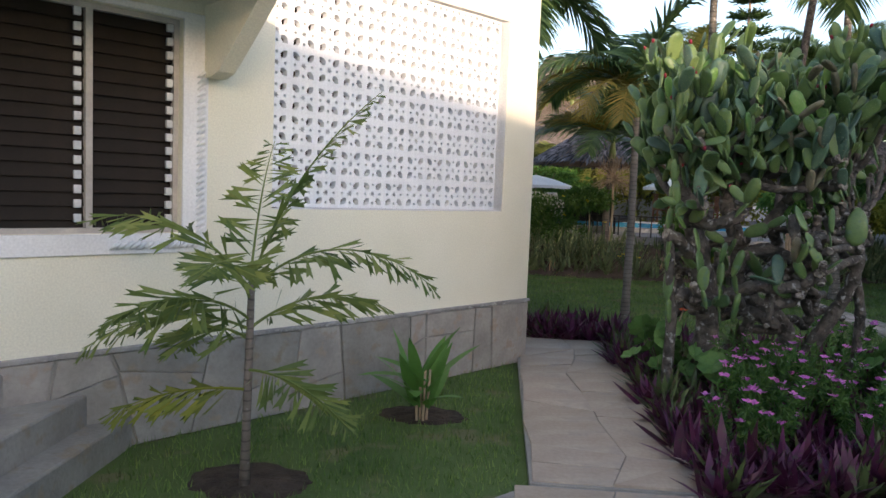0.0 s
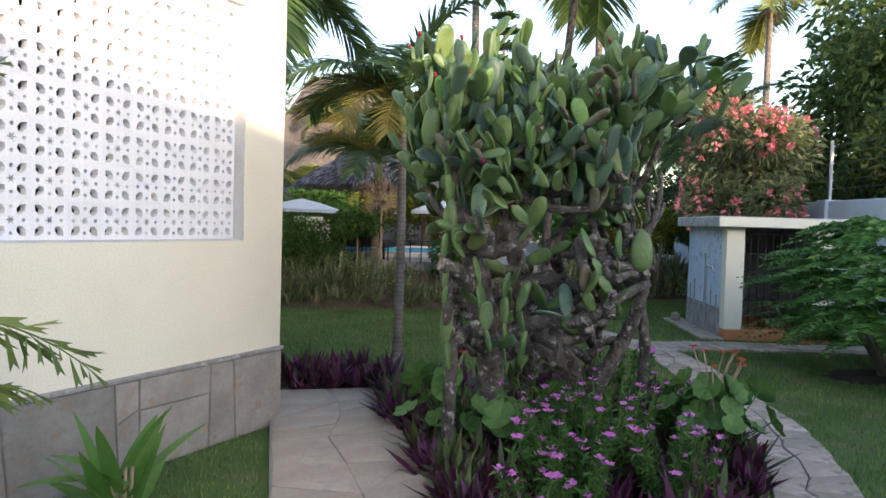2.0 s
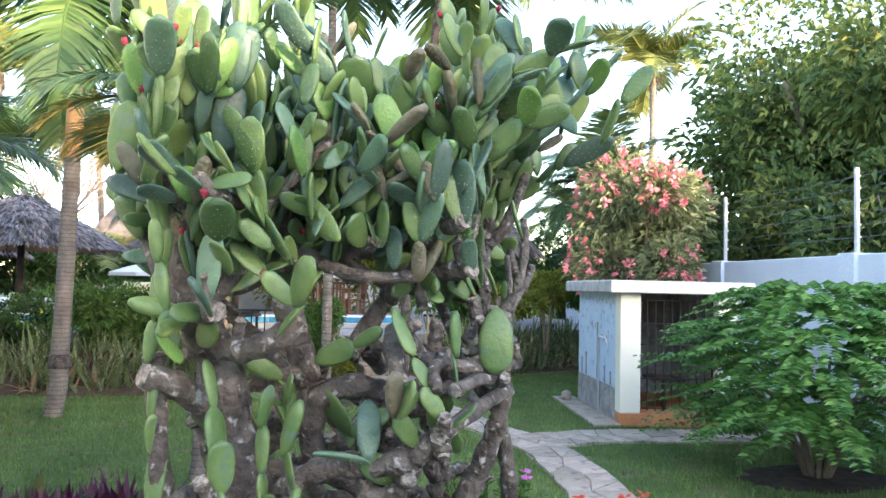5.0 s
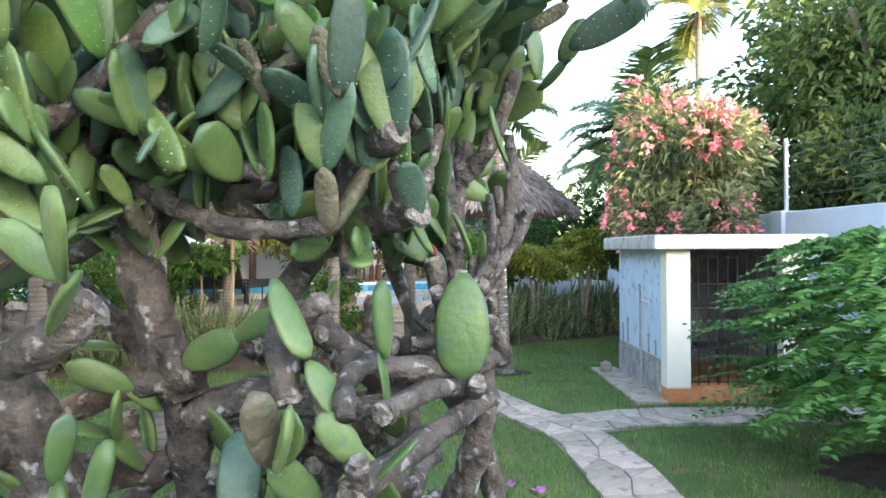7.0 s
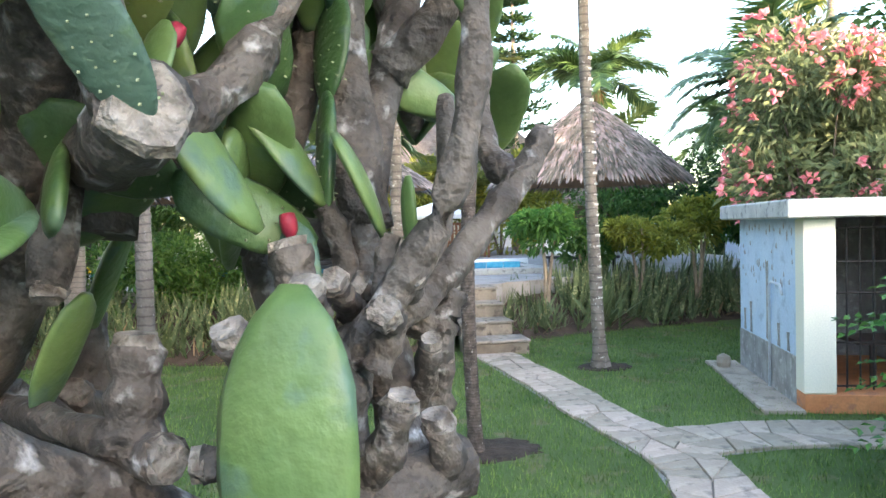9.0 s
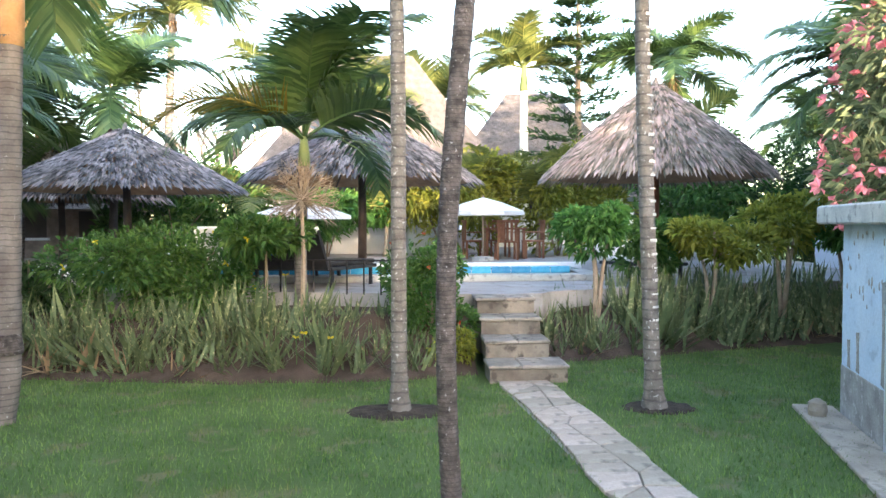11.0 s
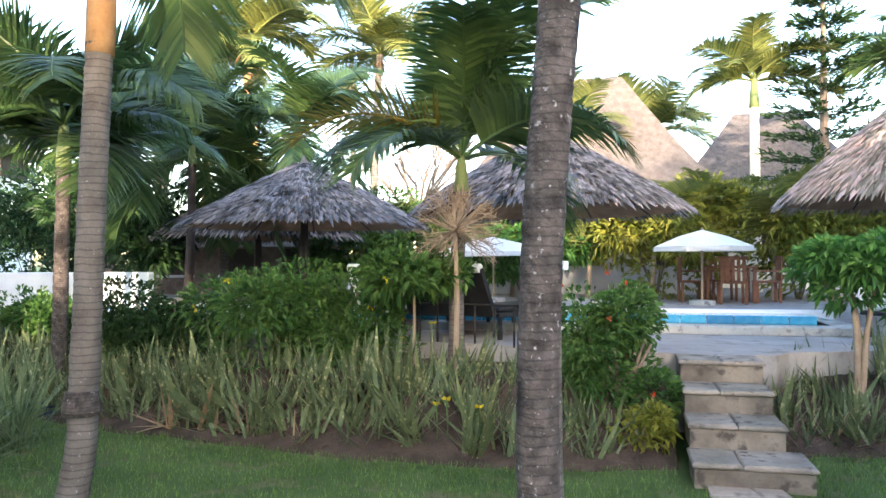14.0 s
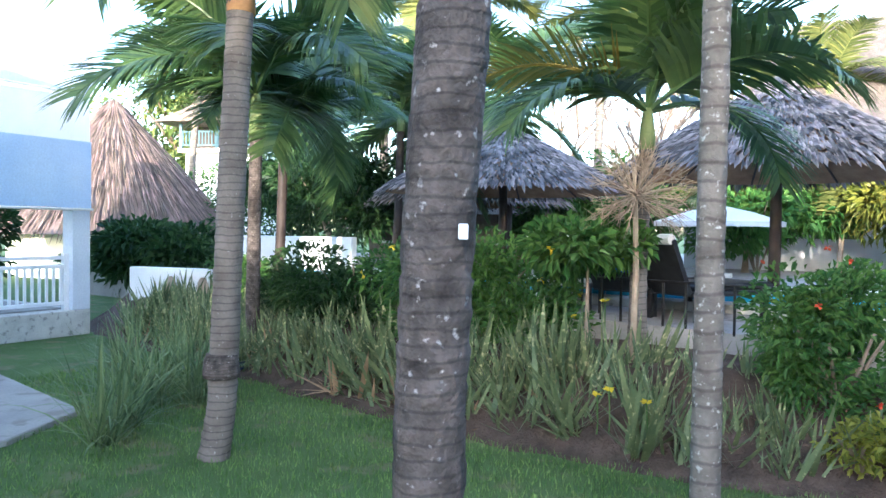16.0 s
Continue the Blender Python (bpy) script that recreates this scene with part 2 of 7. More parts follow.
IRON = mat("dark_iron", (0.02, 0.02, 0.02), (0.05, 0.045, 0.04), 20, 0.6, 0.2, metal=0.6)
GALV = mat("galvanised", (0.55, 0.55, 0.55), (0.65, 0.65, 0.65), 20, 0.5, 0.1)
WIRE = mat("fence_wire", (0.10, 0.10, 0.10), (0.16, 0.16, 0.16), 20, 0.5, 0, metal=0.5)
WALLB = mat("blue_white_wall", (0.62, 0.67, 0.74), (0.72, 0.76, 0.80), 1.5, 0.8, 0.2, 40)
# near-black brown: the shade inside rooms is put into this colour
DARKIN = mat("interior_shade", (0.06, 0.05, 0.045), (0.09, 0.075, 0.06), 3, 0.8, 0.1)
LOUVRE = mat("louvre_glass", (0.018, 0.014, 0.011), (0.028, 0.021, 0.015), 5, 0.45, 0, spec=0.1)
ALU = mat("window_frame_paint", (0.42, 0.38, 0.34), (0.52, 0.48, 0.43), 8, 0.5, 0.2)
POOLT = mat("pool_tile", (0.05, 0.33, 0.55), (0.12, 0.45, 0.65), 12, 0.25, 0.1, vary=0.25)
POOLW = mat("pool_water", (0.35, 0.62, 0.72), (0.45, 0.70, 0.78), 3, 0.06, 0.25, 12)
DECK = mat("terrace_paving", (0.28, 0.265, 0.25), (0.39, 0.365, 0.34), 2, 0.85, 0.3, 40, vary=0.1, c3=(0.24, 0.22, 0.20))
BROWNW = mat("brown_wood", (0.20, 0.085, 0.045), (0.30, 0.14, 0.075), 10, 0.6, 0.3, 50)
BLACKP = mat("black_plastic", (0.012, 0.012, 0.013), (0.03, 0.03, 0.03), 10, 0.5, 0.1)
BLUEP = mat("blue_towel", (0.02, 0.08, 0.45), (0.04, 0.13, 0.55), 10, 0.8, 0.2)
BRICKW = mat("brown_stonework", (0.20, 0.15, 0.12), (0.34, 0.27, 0.22), 7, 0.9, 0.8, 40)
HOSE = mat("dark_blue_hose", (0.01, 0.02, 0.05), (0.02, 0.035, 0.08), 10, 0.4, 0)
GARD = mat("geranium_leaf", (0.045, 0.12, 0.03), (0.09, 0.19, 0.05), 5, 0.5, 0.2, 40, vary=0.35, islands=True, trans=0.2)


# ---------------------------------------------------------------- mesh tools
class MB:
    def __init__(self):
        self.v, self.f, self.n = [], [], 0

    def add(self, verts, faces):
        verts = np.asarray(verts, float).reshape(-1, 3)
        self.f.extend([tuple(i + self.n for i in f) for f in faces])
        self.v.append(verts)
        self.n += len(verts)
        return self

    def box(self, a, b, m=None, bevel=0.0):
        (x0, y0, z0), (x1, y1, z1) = a, b
        if bevel:
            e = bevel
            pts = []
            for z, k in ((z0, e), (z0 + e, 0), (z1 - e, 0), (z1, e)):
                pts += [(x0 + k, y0 + k, z), (x1 - k, y0 + k, z), (x1 - k, y1 - k, z), (x0 + k, y1 - k, z)]
            fs = [(3, 2, 1, 0), (12, 13, 14, 15)]
            for r in range(3):
                for i in range(4):
                    j = (i + 1) % 4
                    fs.append((4 * r + i, 4 * r + j, 4 * r + 4 + j, 4 * r + 4 + i))
        else:
            pts = [(x0, y0, z0), (x1, y0, z0), (x1, y1, z0), (x0, y1, z0), (x0, y0, z1), (x1, y0, z1), (x1, y1, z1), (x0, y1, z1)]
            fs = [(3, 2, 1, 0), (4, 5, 6, 7), (0, 1, 5, 4), (1, 2, 6, 5), (2, 3, 7, 6), (3, 0, 4, 7)]
        if m is not None:
            pts = [m @ Vector(p) for p in pts]
        return self.add(pts, fs)

    def prism(self, poly, z0, z1, m=None, bevel=0.0):
        k = len(poly)
        c = (sum(p[0] for p in poly) / k, sum(p[1] for p in poly) / k)
        rings = [(z0, 0.0)] + ([(z1 - bevel, 0.0), (z1, bevel)] if bevel else [(z1, 0.0)])
        pts = []
        for z, e in rings:
            for p in poly:
                dx, dy = c[0] - p[0], c[1] - p[1]
                g = e / max(math.hypot(dx, dy), 1e-6)
                pts.append((p[0] + dx * g, p[1] + dy * g, z))
        fs = [tuple(range(k - 1, -1, -1)), tuple(range((len(rings) - 1) * k, len(rings) * k))]
        for r in range(len(rings) - 1):
            for i in range(k):
                j = (i + 1) % k
                fs.append((r * k + i, r * k + j, r * k + k + j, r * k + k + i))
        if m is not None:
            pts = [m @ Vector(p) for p in pts]
        return self.add(pts, fs)

    def tube(self, pts, radii, n=8, caps=True, wob=0.0, rng=None):
        pts = [Vector(p) for p in pts]
        if not hasattr(radii, "__len__"):
            radii = [radii] * len(pts)
        out, fs = [], []
        ref = Vector((0.31, 0.2, 0.93)).normalized()
        for i, p in enumerate(pts):
            t = (pts[min(i + 1, len(pts) - 1)] - pts[max(i - 1, 0)]).normalized()
            if abs(t.dot(ref)) > 0.97:
                ref = Vector((1, 0.1, 0)).normalized()
            u = (ref - t * ref.dot(t)).normalized()
            w = t.cross(u)
            for k in range(n):
                a = 2 * math.pi * k / n
                r = radii[i] * (1 + (rng.uniform(-wob, wob) if wob else 0))
                out.append(p + (u * math.cos(a) + w * math.sin(a)) * r)
        for i in range(len(pts) - 1):
            for k in range(n):
                j = (k + 1) % n
                fs.append((i * n + k, i * n + j, i * n + n + j, i * n + n + k))
        if caps:
            fs.append(tuple(range(n - 1, -1, -1)))
            fs.append(tuple(range((len(pts) - 1) * n, len(pts) * n)))
        return self.add(out, fs)

    def leaves(self, pos, out, size, width=0.4, rng=None, fold=0.15, droop=0.0):
        """Many small pointed leaves, folded along the rib."""
        pos, out = np.asarray(pos, float), np.asarray(out, float)
        k = len(pos)
        if not k:
            return self
        size = np.broadcast_to(np.asarray(size, float), (k,))[:, None]
        d = out / np.maximum(np.linalg.norm(out, axis=1, keepdims=True), 1e-6)
        ref = rng.normal(size=(k, 3)) * 0.55 + np.array([0, 0, 1.0])
        s = np.cross(d, ref)
        s /= np.maximum(np.linalg.norm(s, axis=1, keepdims=True), 1e-6)
        up = np.cross(s, d)
        tip = pos + d * size - np.array([0, 0, 1.0]) * size * droop
        mid = pos + d * size * 0.5
        a = mid + s * size * width * 0.5 + up * size * fold
        b = mid - s * size * width * 0.5 + up * size * fold
        v = np.stack([pos, a, tip, b], 1).reshape(-1, 3)
        base = np.arange(k) * 4
        fs = np.concatenate([np.stack([base, base + 2, base + 1], 1), np.stack([base, base + 3, base + 2], 1)])
        return self.add(v, [tuple(q) for q in fs.tolist()])

    def blade(self, base, direction, length, width, bend=0.3, segs=3, side=None, taper=0.0, fold=0.0):
        """One strap leaf that bends over."""
        p, d = Vector(base), Vector(direction).normalized()
        s = Vector(side) if side else d.cross(Vector((0.1, 0.2, 1)))
        if s.length < 1e-3:
            s = Vector((1, 0, 0))
        s.normalize()
        pts, fs = [], []
        for i in range(segs + 1):
            t = i / segs
            w = width * (math.sin(math.pi * min(0.22 + 0.78 * t, 1.0)) ** 0.8 if not taper else (1 - t * taper)) + 0.0006
            pts += [p - s * w * 0.5, p + s * w * 0.5]
            d = (d + Vector((0, 0, -1)) * bend / segs).normalized()
            p = p + d * (length / segs)
        for i in range(segs):
            fs.append((2 * i, 2 * i + 1, 2 * i + 3, 2 * i + 2))
        return self.add(pts, fs)

    def mesh(self, name, material, smooth=False):
        me = bpy.data.meshes.new(name)
        v = np.concatenate(self.v) if self.v else np.zeros((0, 3))
        me.from_pydata(v.tolist(), [], self.f)
        me.materials.append(material)
        if smooth:
            me.polygons.foreach_set("use_smooth", [True] * len(me.polygons))
        me.update()
        return me


def part(name, mb, material, parent=None, label="", smooth=False, m=None, kind=""):
    ob = new(name, mb if isinstance(mb, bpy.types.Mesh) else mb.mesh(name, material, smooth))
    if parent:
        ob.parent = parent
    if m is not None:
        ob.matrix_local = m
    if label or kind:
        tagged(ob, label=label, kind=kind)
    return ob


def thing(name, m, label, category, group="", kind=""):
    e = new(name)
    e.empty_display_size = 0.1
    e.matrix_world = m
    return tagged(e, label, category, group, kind)


def fresh(seed):
    return random.Random(seed), np.random.default_rng(seed)


def inside(poly, x, y):
    hit, k = False, len(poly)
    for i in range(k):
        (x0, y0), (x1, y1) = poly[i], poly[(i + 1) % k]
        if (y0 > y) != (y1 > y) and x < (x1 - x0) * (y - y0) / (y1 - y0) + x0:
            hit = not hit
    return hit


def near_line(line, x, y):
    best = 1e9
    for (x0, y0), (x1, y1) in zip(line, line[1:]):
        dx, dy = x1 - x0, y1 - y0
        t = max(0, min(1, ((x - x0) * dx + (y - y0) * dy) / (dx * dx + dy * dy)))
        best = min(best, math.hypot(x - x0 - t * dx, y - y0 - t * dy))
    return best


def plate(name, loops, depth, material):
    """An upright plate in the x-z plane, cut through by all loops after the first, reaching depth along +y."""
    bm = bmesh.new()
    for lp in loops:
        vs = [bm.verts.new((p[0], 0, p[1])) for p in lp]
        for a, b in zip(vs, vs[1:] + vs[:1]):
            bm.edges.new((a, b))
    bmesh.ops.triangle_fill(bm, use_beauty=True, use_dissolve=False, edges=bm.edges[:], normal=(0, -1, 0))
    ext = bmesh.ops.extrude_face_region(bm, geom=bm.faces[:])
    for v in [g for g in ext["geom"] if isinstance(g, bmesh.types.BMVert)]:
        v.co.y += depth
    bmesh.ops.recalc_face_normals(bm, faces=bm.faces[:])
    me = bpy.data.meshes.new(name)
    bm.to_mesh(me)
    bm.free()
    me.materials.append(material)
    return me


def rect(x0, z0, x1, z1):
    return [(x0, z0), (x1, z0), (x1, z1), (x0, z1)]

# ---------------------------------------------------------------- ground
GARDEN_WALK = [(4.1, 4.7), (5.25, 6.3), (5.85, 7.4), (6.25, 8.6), (6.6, 9.8), (6.85, 10.9), (6.72, 12.2), (6.66, 13.3), (6.55, 14.6), (6.52, 15.1)]
SHED_WALK = [(6.95, 11.25), (7.7, 11.3), (8.6, 11.05), (9.8, 10.7)]
BED = [(3.12, 5.35), (3.12, 9.15), (2.3, 9.15), (2.2, 9.9), (3.4, 9.7), (4.9, 9.3), (5.45, 8.4), (5.5, 7.5), (4.95, 6.45), (4.1, 5.5)]
mb = MB()
mb.add([(-400, -400, 0), (400, -400, 0), (400, 400, 0), (-400, 400, 0)], [(0, 1, 2, 3)])
tagged(part("ground", mb, TURF), "short green garden lawn reaching to the horizon", "lawn", kind="structure")


def mound(name, cx, cy, rx, ry, h, material, seed, label, category):
    """A low heap of soil with an uneven rim."""
    rnd, _ = fresh(seed)
    pts, fs, n = [(0, 0, h)], [], 28
    for ring, (k, z) in enumerate(((0.45, h * 0.95), (0.8, h * 0.6), (1.0, -0.01))):
        for i in range(n):
            a = 2 * math.pi * i / n
            r = k * rnd.uniform(0.88, 1.1)
            pts.append((rx * r * math.cos(a), ry * r * math.sin(a), z * rnd.uniform(0.7, 1.25)))
    for i in range(n):
        fs.append((0, 1 + i, 1 + (i + 1) % n))
        for r in range(2):
            a, b = 1 + r * n + i, 1 + r * n + (i + 1) % n
            fs.append((a, a + n, b + n, b))
    m = MB().add(pts, fs)
    ob = part(name, m, material, m=pose(cx, cy, 0.0))
    return tagged(ob, label, category, kind="structure")


for i, (x, y, rx, ry) in enumerate(((0.83, 5.3, 0.34, 0.26), (1.57, 6.55, 0.32, 0.22), (5.56, 11.42, 0.5, 0.32), (5.28, 14.05, 0.46, 0.3), (7.5, 14.0, 0.34, 0.26), (8.6, 9.3, 0.75, 0.5))):
    mound("soil_patch", x, y, rx, ry, 0.025, SOIL, 40 + i, "dark bare soil ring dug round a plant in the lawn", "soil")

bed_obj = MB().prism(BED, -0.05, 0.05, bevel=0.0)
tagged(part("flower_bed", bed_obj, SOIL), "dark soil flower bed beside the concrete walk", "flower bed", kind="structure")

# ---------------------------------------------------------------- house
HC, HANG = (2.323, 8.347), 49.37
HM = pose(HC[0], HC[1], 0, 0, 0, HANG)     # local x along the wall to the corner, local y inwards


def box_part(name, a, b, material, parent=None, label="", bevel=0.0, m=None, kind=""):
    return part(name, MB().box(a, b, bevel=bevel), material, parent, label, m=m, kind=kind)


house = thing("house", HM, "cream-plastered bungalow with a grey stone plinth", "house")
T = 0.2
Y0, Y1 = 0.03, 0.03 + T
OX0, OX1, OZ0, OZ1 = -2.65, -0.40, 1.345, 2.93      # screen opening
WX0, WX1, WZ0, WZ1 = -4.22, -3.25, 1.20, 2.42       # louvre window
TOP = 3.9
wall_me = plate("wall", [rect(-9, 0.57, 0, TOP), rect(WX0, WZ0, WX1, WZ1), rect(OX0, OZ0, OX1, OZ1)], T, CREAM)
part("wall", wall_me, CREAM, house, "smooth cream plaster", m=pose(0, Y0, 0))
side = MB().box((-T, Y1, 0.57), (0, 6, TOP)).box((-9, 5.8, 0.57), (-T, 6, TOP)).box((-9, Y1, 0.57), (-8.8, 5.8, TOP))
part("side_wall", side, CREAM, house)
part("ceiling_slab", MB().box((-9.1, -0.15, TOP), (0.15, 6.1, TOP + 0.25)), CREAM, house)
# room surfaces behind the openings, coloured dark to paint indoor shade
part("inner_wall", MB().box((-9, 1.6, 0.0), (-0.2, 1.75, TOP)), DARKIN, house, "inner wall coloured dark for the shade of the room")
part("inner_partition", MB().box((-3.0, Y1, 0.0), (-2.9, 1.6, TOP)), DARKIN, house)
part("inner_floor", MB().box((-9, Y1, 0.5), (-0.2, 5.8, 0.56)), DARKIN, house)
# a chamfered white reveal round the screen opening
rev = MB()
e = 0.07
for (x0, z0), (x1, z1), (u0, w0), (u1, w1) in (((OX0, OZ0), (OX1, OZ0), (OX0 + e, OZ0 + 0.012), (OX1 - e, OZ0 + 0.012)), ((OX1, OZ0), (OX1, OZ1), (OX1 - e, OZ0 + 0.012), (OX1 - e, OZ1 - 0.012)), ((OX1, OZ1), (OX0, OZ1), (OX1 - e, OZ1 - 0.012), (OX0 + 0.012, OZ1 - 0.012))):
    rev.add([(x0, Y0 + 0.004, z0), (x1, Y0 + 0.004, z1), (u1, Y0 + 0.03, w1), (u0, Y0 + 0.03, w0)], [(0, 1, 2, 3), (3, 2, 1, 0)])
part("opening_reveal", rev, WHITE, house, "white painted bevelled reveal")

# louvre window
win = part("window", MB().box((WX0, Y0 + 0.05, WZ0), (WX0 + 0.03, Y0 + 0.11, WZ1)).box((WX1 - 0.03, Y0 + 0.05, WZ0), (WX1, Y0 + 0.11, WZ1))
           .box((WX0 + 0.03, Y0 + 0.05, WZ0), (WX1 - 0.03, Y0 + 0.11, WZ0 + 0.03)).box((WX0 + 0.03, Y0 + 0.05, WZ1 - 0.03), (WX1 - 0.03, Y0 + 0.11, WZ1))
           .box((-3.765, Y0 + 0.04, WZ0 + 0.03), (-3.73, Y0 + 0.11, WZ1 - 0.03)), ALU, house, "weathered aluminium window frame")
clip_me = MB().box((-0.018, 0, 0), (0.018, 0.02, 0.045), bevel=0.003).mesh("louvre_clip", GALV)
for x in (-3.80, -3.30):
    for k in range(15):
        part("louvre_clip", clip_me, GALV, win, "pale metal louvre clip", m=pose(x, Y0 + 0.055, WZ0 + 0.06 + k * 0.0775))
lou = {}
for x0, x1 in ((WX0 + 0.03, -3.765), (-3.73, WX1 - 0.03)):
    w = x1 - x0
    lou[w] = MB().box((0, -0.05, -0.003), (w, 0.05, 0.003)).mesh("louvre_blade", LOUVRE)
    for k in range(16):
        part("louvre_blade", lou[w], LOUVRE, win, m=pose(x0, Y0 + 0.085, WZ0 + 0.045 + k * 0.075, 76, 0, 0))
# rope-moulded white surround
part("surround", MB().box((WX0 - 0.14, Y0 - 0.015, 1.087), (-3.10, Y0 - 0.001, WZ0), bevel=0.004).box((-3.25, Y0 - 0.015, WZ0), (-3.10, Y0 - 0.001, 2.46), bevel=0.004)
     .box((WX0 - 0.14, Y0 - 0.015, WZ0), (WX0, Y0 - 0.001, 2.46), bevel=0.004).box((WX0, Y0 - 0.015, WZ1), (-3.25, Y0 - 0.001, 2.46), bevel=0.004), WHITE, house, "white moulded window surround")
rope = MB().tube([(-0.028, 0, -0.02), (-0.01, -0.012, -0.008), (0.012, -0.012, 0.01), (0.03, 0, 0.022)], [0.004, 0.012, 0.012, 0.004], 6).mesh("rope_strand", WHITE, True)
for k in range(26):
    part("rope_strand", rope, WHITE, house, m=pose(-3.142, Y0 - 0.014, 1.22 + k * 0.036))
for k in range(14):
    part("rope_strand", rope, WHITE, house, m=pose(-3.165 - k * 0.036, Y0 - 0.014, 1.135))
# eave over the window and its curved bracket
part("eave", MB().box((-9, -0.75, 2.52), (-3.02, Y0 - 0.002, 2.62), bevel=0.01), CREAM, house, "cream eave slab")
prof = [(0.0, 2.518), (-0.70, 2.518)]
for k in range(9):
    a = math.radians(90 - 10 * k)
    prof.append((-0.62 + 0.54 * (1 - math.sin(a)) , 2.13 + 0.36 * math.sin(math.radians(90 - 11.25 * k))))
prof += [(-0.085, 2.105), (0.0, 2.105)]
bk = MB()
k = len(prof)
bk.add([(-3.125, Y0 - 0.002 + p[0], p[1]) for p in prof] + [(-3.02, Y0 - 0.002 + p[0], p[1]) for p in prof],
       [tuple(range(k)), tuple(range(2 * k - 1, k - 1, -1))] + [(i, i + k, (i + 1) % k + k, (i + 1) % k) for i in range(k)])
part("bracket", bk, CREAM, house, "curved plaster eave bracket")
# stone plinth core; its stones are laid at the end
part("plinth", MB().box((-9, 0.012, -0.05), (-0.012, 0.228, 0.565)).box((-0.19, 0.23, -0.05), (-0.012, 6, 0.565)), MORTAR, house, "grey cement plinth with stone facing")

# entrance steps by the house
SM = pose(-0.14, 5.2, 0, 0, 0, 90)
estep = thing("entrance_step", pose(0, 0, 0), "grey stone entrance steps against the plinth", "steps")
for i, (x1, z1) in enumerate(((0.02, 0.17), (-0.12, 0.34), (-0.36, 0.51))):
    # each tread is cut off by the plinth line
    y_end = lambda x: 8.347 + (x - 2.323) * 1.1655 - 0.012
    poly = [(-3.4, 1.8), (x1 + 0.1, 1.8), (x1 - 0.02 * i, y_end(x1)), (-3.0, y_end(-3.0))]
    part("tread", MB().prism(poly, -0.05 if i == 0 else z1 - 0.172, z1, bevel=0.012), STONE, estep)

# ---------------------------------------------------------------- walks
def stones(parent, line, half, size, z0, z1, material, seed, name="flagstone", gap=0.008):
    """Irregular flat stones along a line, each a part."""
    rnd, _ = fresh(seed)
    pts = [Vector((*p, 0)) for p in line]
    lens = [0]
    for a, b in zip(pts, pts[1:]):
        lens.append(lens[-1] + (b - a).length)
    rows = max(1, int(lens[-1] / size))
    cols = max(1, round(2 * half / size))

    def at(u, v):
        d = min(max(u, 0), lens[-1] - 1e-4)
        for i in range(len(pts) - 1):
            if d <= lens[i + 1]:
                break
        t = (d - lens[i]) / (lens[i + 1] - lens[i])
        p = pts[i].lerp(pts[i + 1], t)
        a = (pts[i + 1] - pts[i]).normalized()
        if i + 2 < len(pts) and t > 0.5:
            a = a.lerp((pts[i + 2] - pts[i + 1]).normalized(), (t - 0.5)).normalized()
        if i > 0 and t < 0.5:
            a = a.lerp((pts[i] - pts[i - 1]).normalized(), (0.5 - t)).normalized()
        return (p.x + a.y * v, p.y - a.x * v)
    grid = {}
    for r in range(rows + 1):
        for c in range(cols + 1):
            ju = rnd.uniform(-0.32, 0.32) * size if 0 < r < rows else 0
            jv = rnd.uniform(-0.3, 0.3) * 2 * half / cols if 0 < c < cols else rnd.uniform(-0.03, 0.03)
            grid[r, c] = at(r * lens[-1] / rows + ju, (c / cols * 2 - 1) * half + jv)
    for r in range(rows):
        for c in range(cols):
            q = [grid[r, c], grid[r + 1, c], grid[r + 1, c + 1], grid[r, c + 1]]
            polys = [q]
            if rnd.random() < 0.35:
                k = rnd.uniform(0.35, 0.65)
                m0 = tuple(np.array(q[0]) * (1 - k) + np.array(q[1]) * k)
                m1 = tuple(np.array(q[3]) * k + np.array(q[2]) * (1 - k))
                polys = [[q[0], m0, m1, q[3]], [m0, q[1], q[2], m1]]
            elif rnd.random() < 0.4:
                polys = [[q[0], q[1], q[2]], [q[0], q[2], q[3]]]
            for po in polys:
                area = sum(po[i][0] * po[(i + 1) % len(po)][1] - po[(i + 1) % len(po)][0] * po[i][1] for i in range(len(po)))
                if area < 0:
                    po = po[::-1]
                cx, cy = sum(p[0] for p in po) / len(po), sum(p[1] for p in po) / len(po)
                loc = []
                for p in po:
                    dx, dy = cx - p[0], cy - p[1]
                    g = gap / max(math.hypot(dx, dy), 0.02)
                    loc.append((p[0] + dx * g - cx, p[1] + dy * g - cy))
                if abs(area) < 0.004:
                    continue
                part(name, MB().prism(loc, z0, z1 + rnd.uniform(-0.004, 0.004), bevel=0.002 if gap < 0.005 else 0.006), material, parent, m=pose(cx, cy, 0))


# ---------------------------------------------------------------- shed
SHED = pose(8.30, 11.78, 0, 0, 0, -17)    # local x along the front, local y to the back
shed = thing("garden_shed", SHED, "small pale blue masonry shed with a flat weathered slab roof", "shed")
SW, SD, SZ, SR = 1.42, 1.95, 0.15, 1.555
part("platform", MB().box((0.004, -0.006, 0.0), (SW, SD - 0.02, SZ), bevel=0.004), TERRA, shed, "terracotta-painted platform")
part("front_pillar", MB().box((0, 0, SZ), (0.24, 0.2, SR), bevel=0.012), CREAM, shed, "cream front pillar")
part("front_pillar", MB().box((SW - 0.24, 0, SZ), (SW, 0.2, SR), bevel=0.012), CREAM, shed, "cream front pillar")
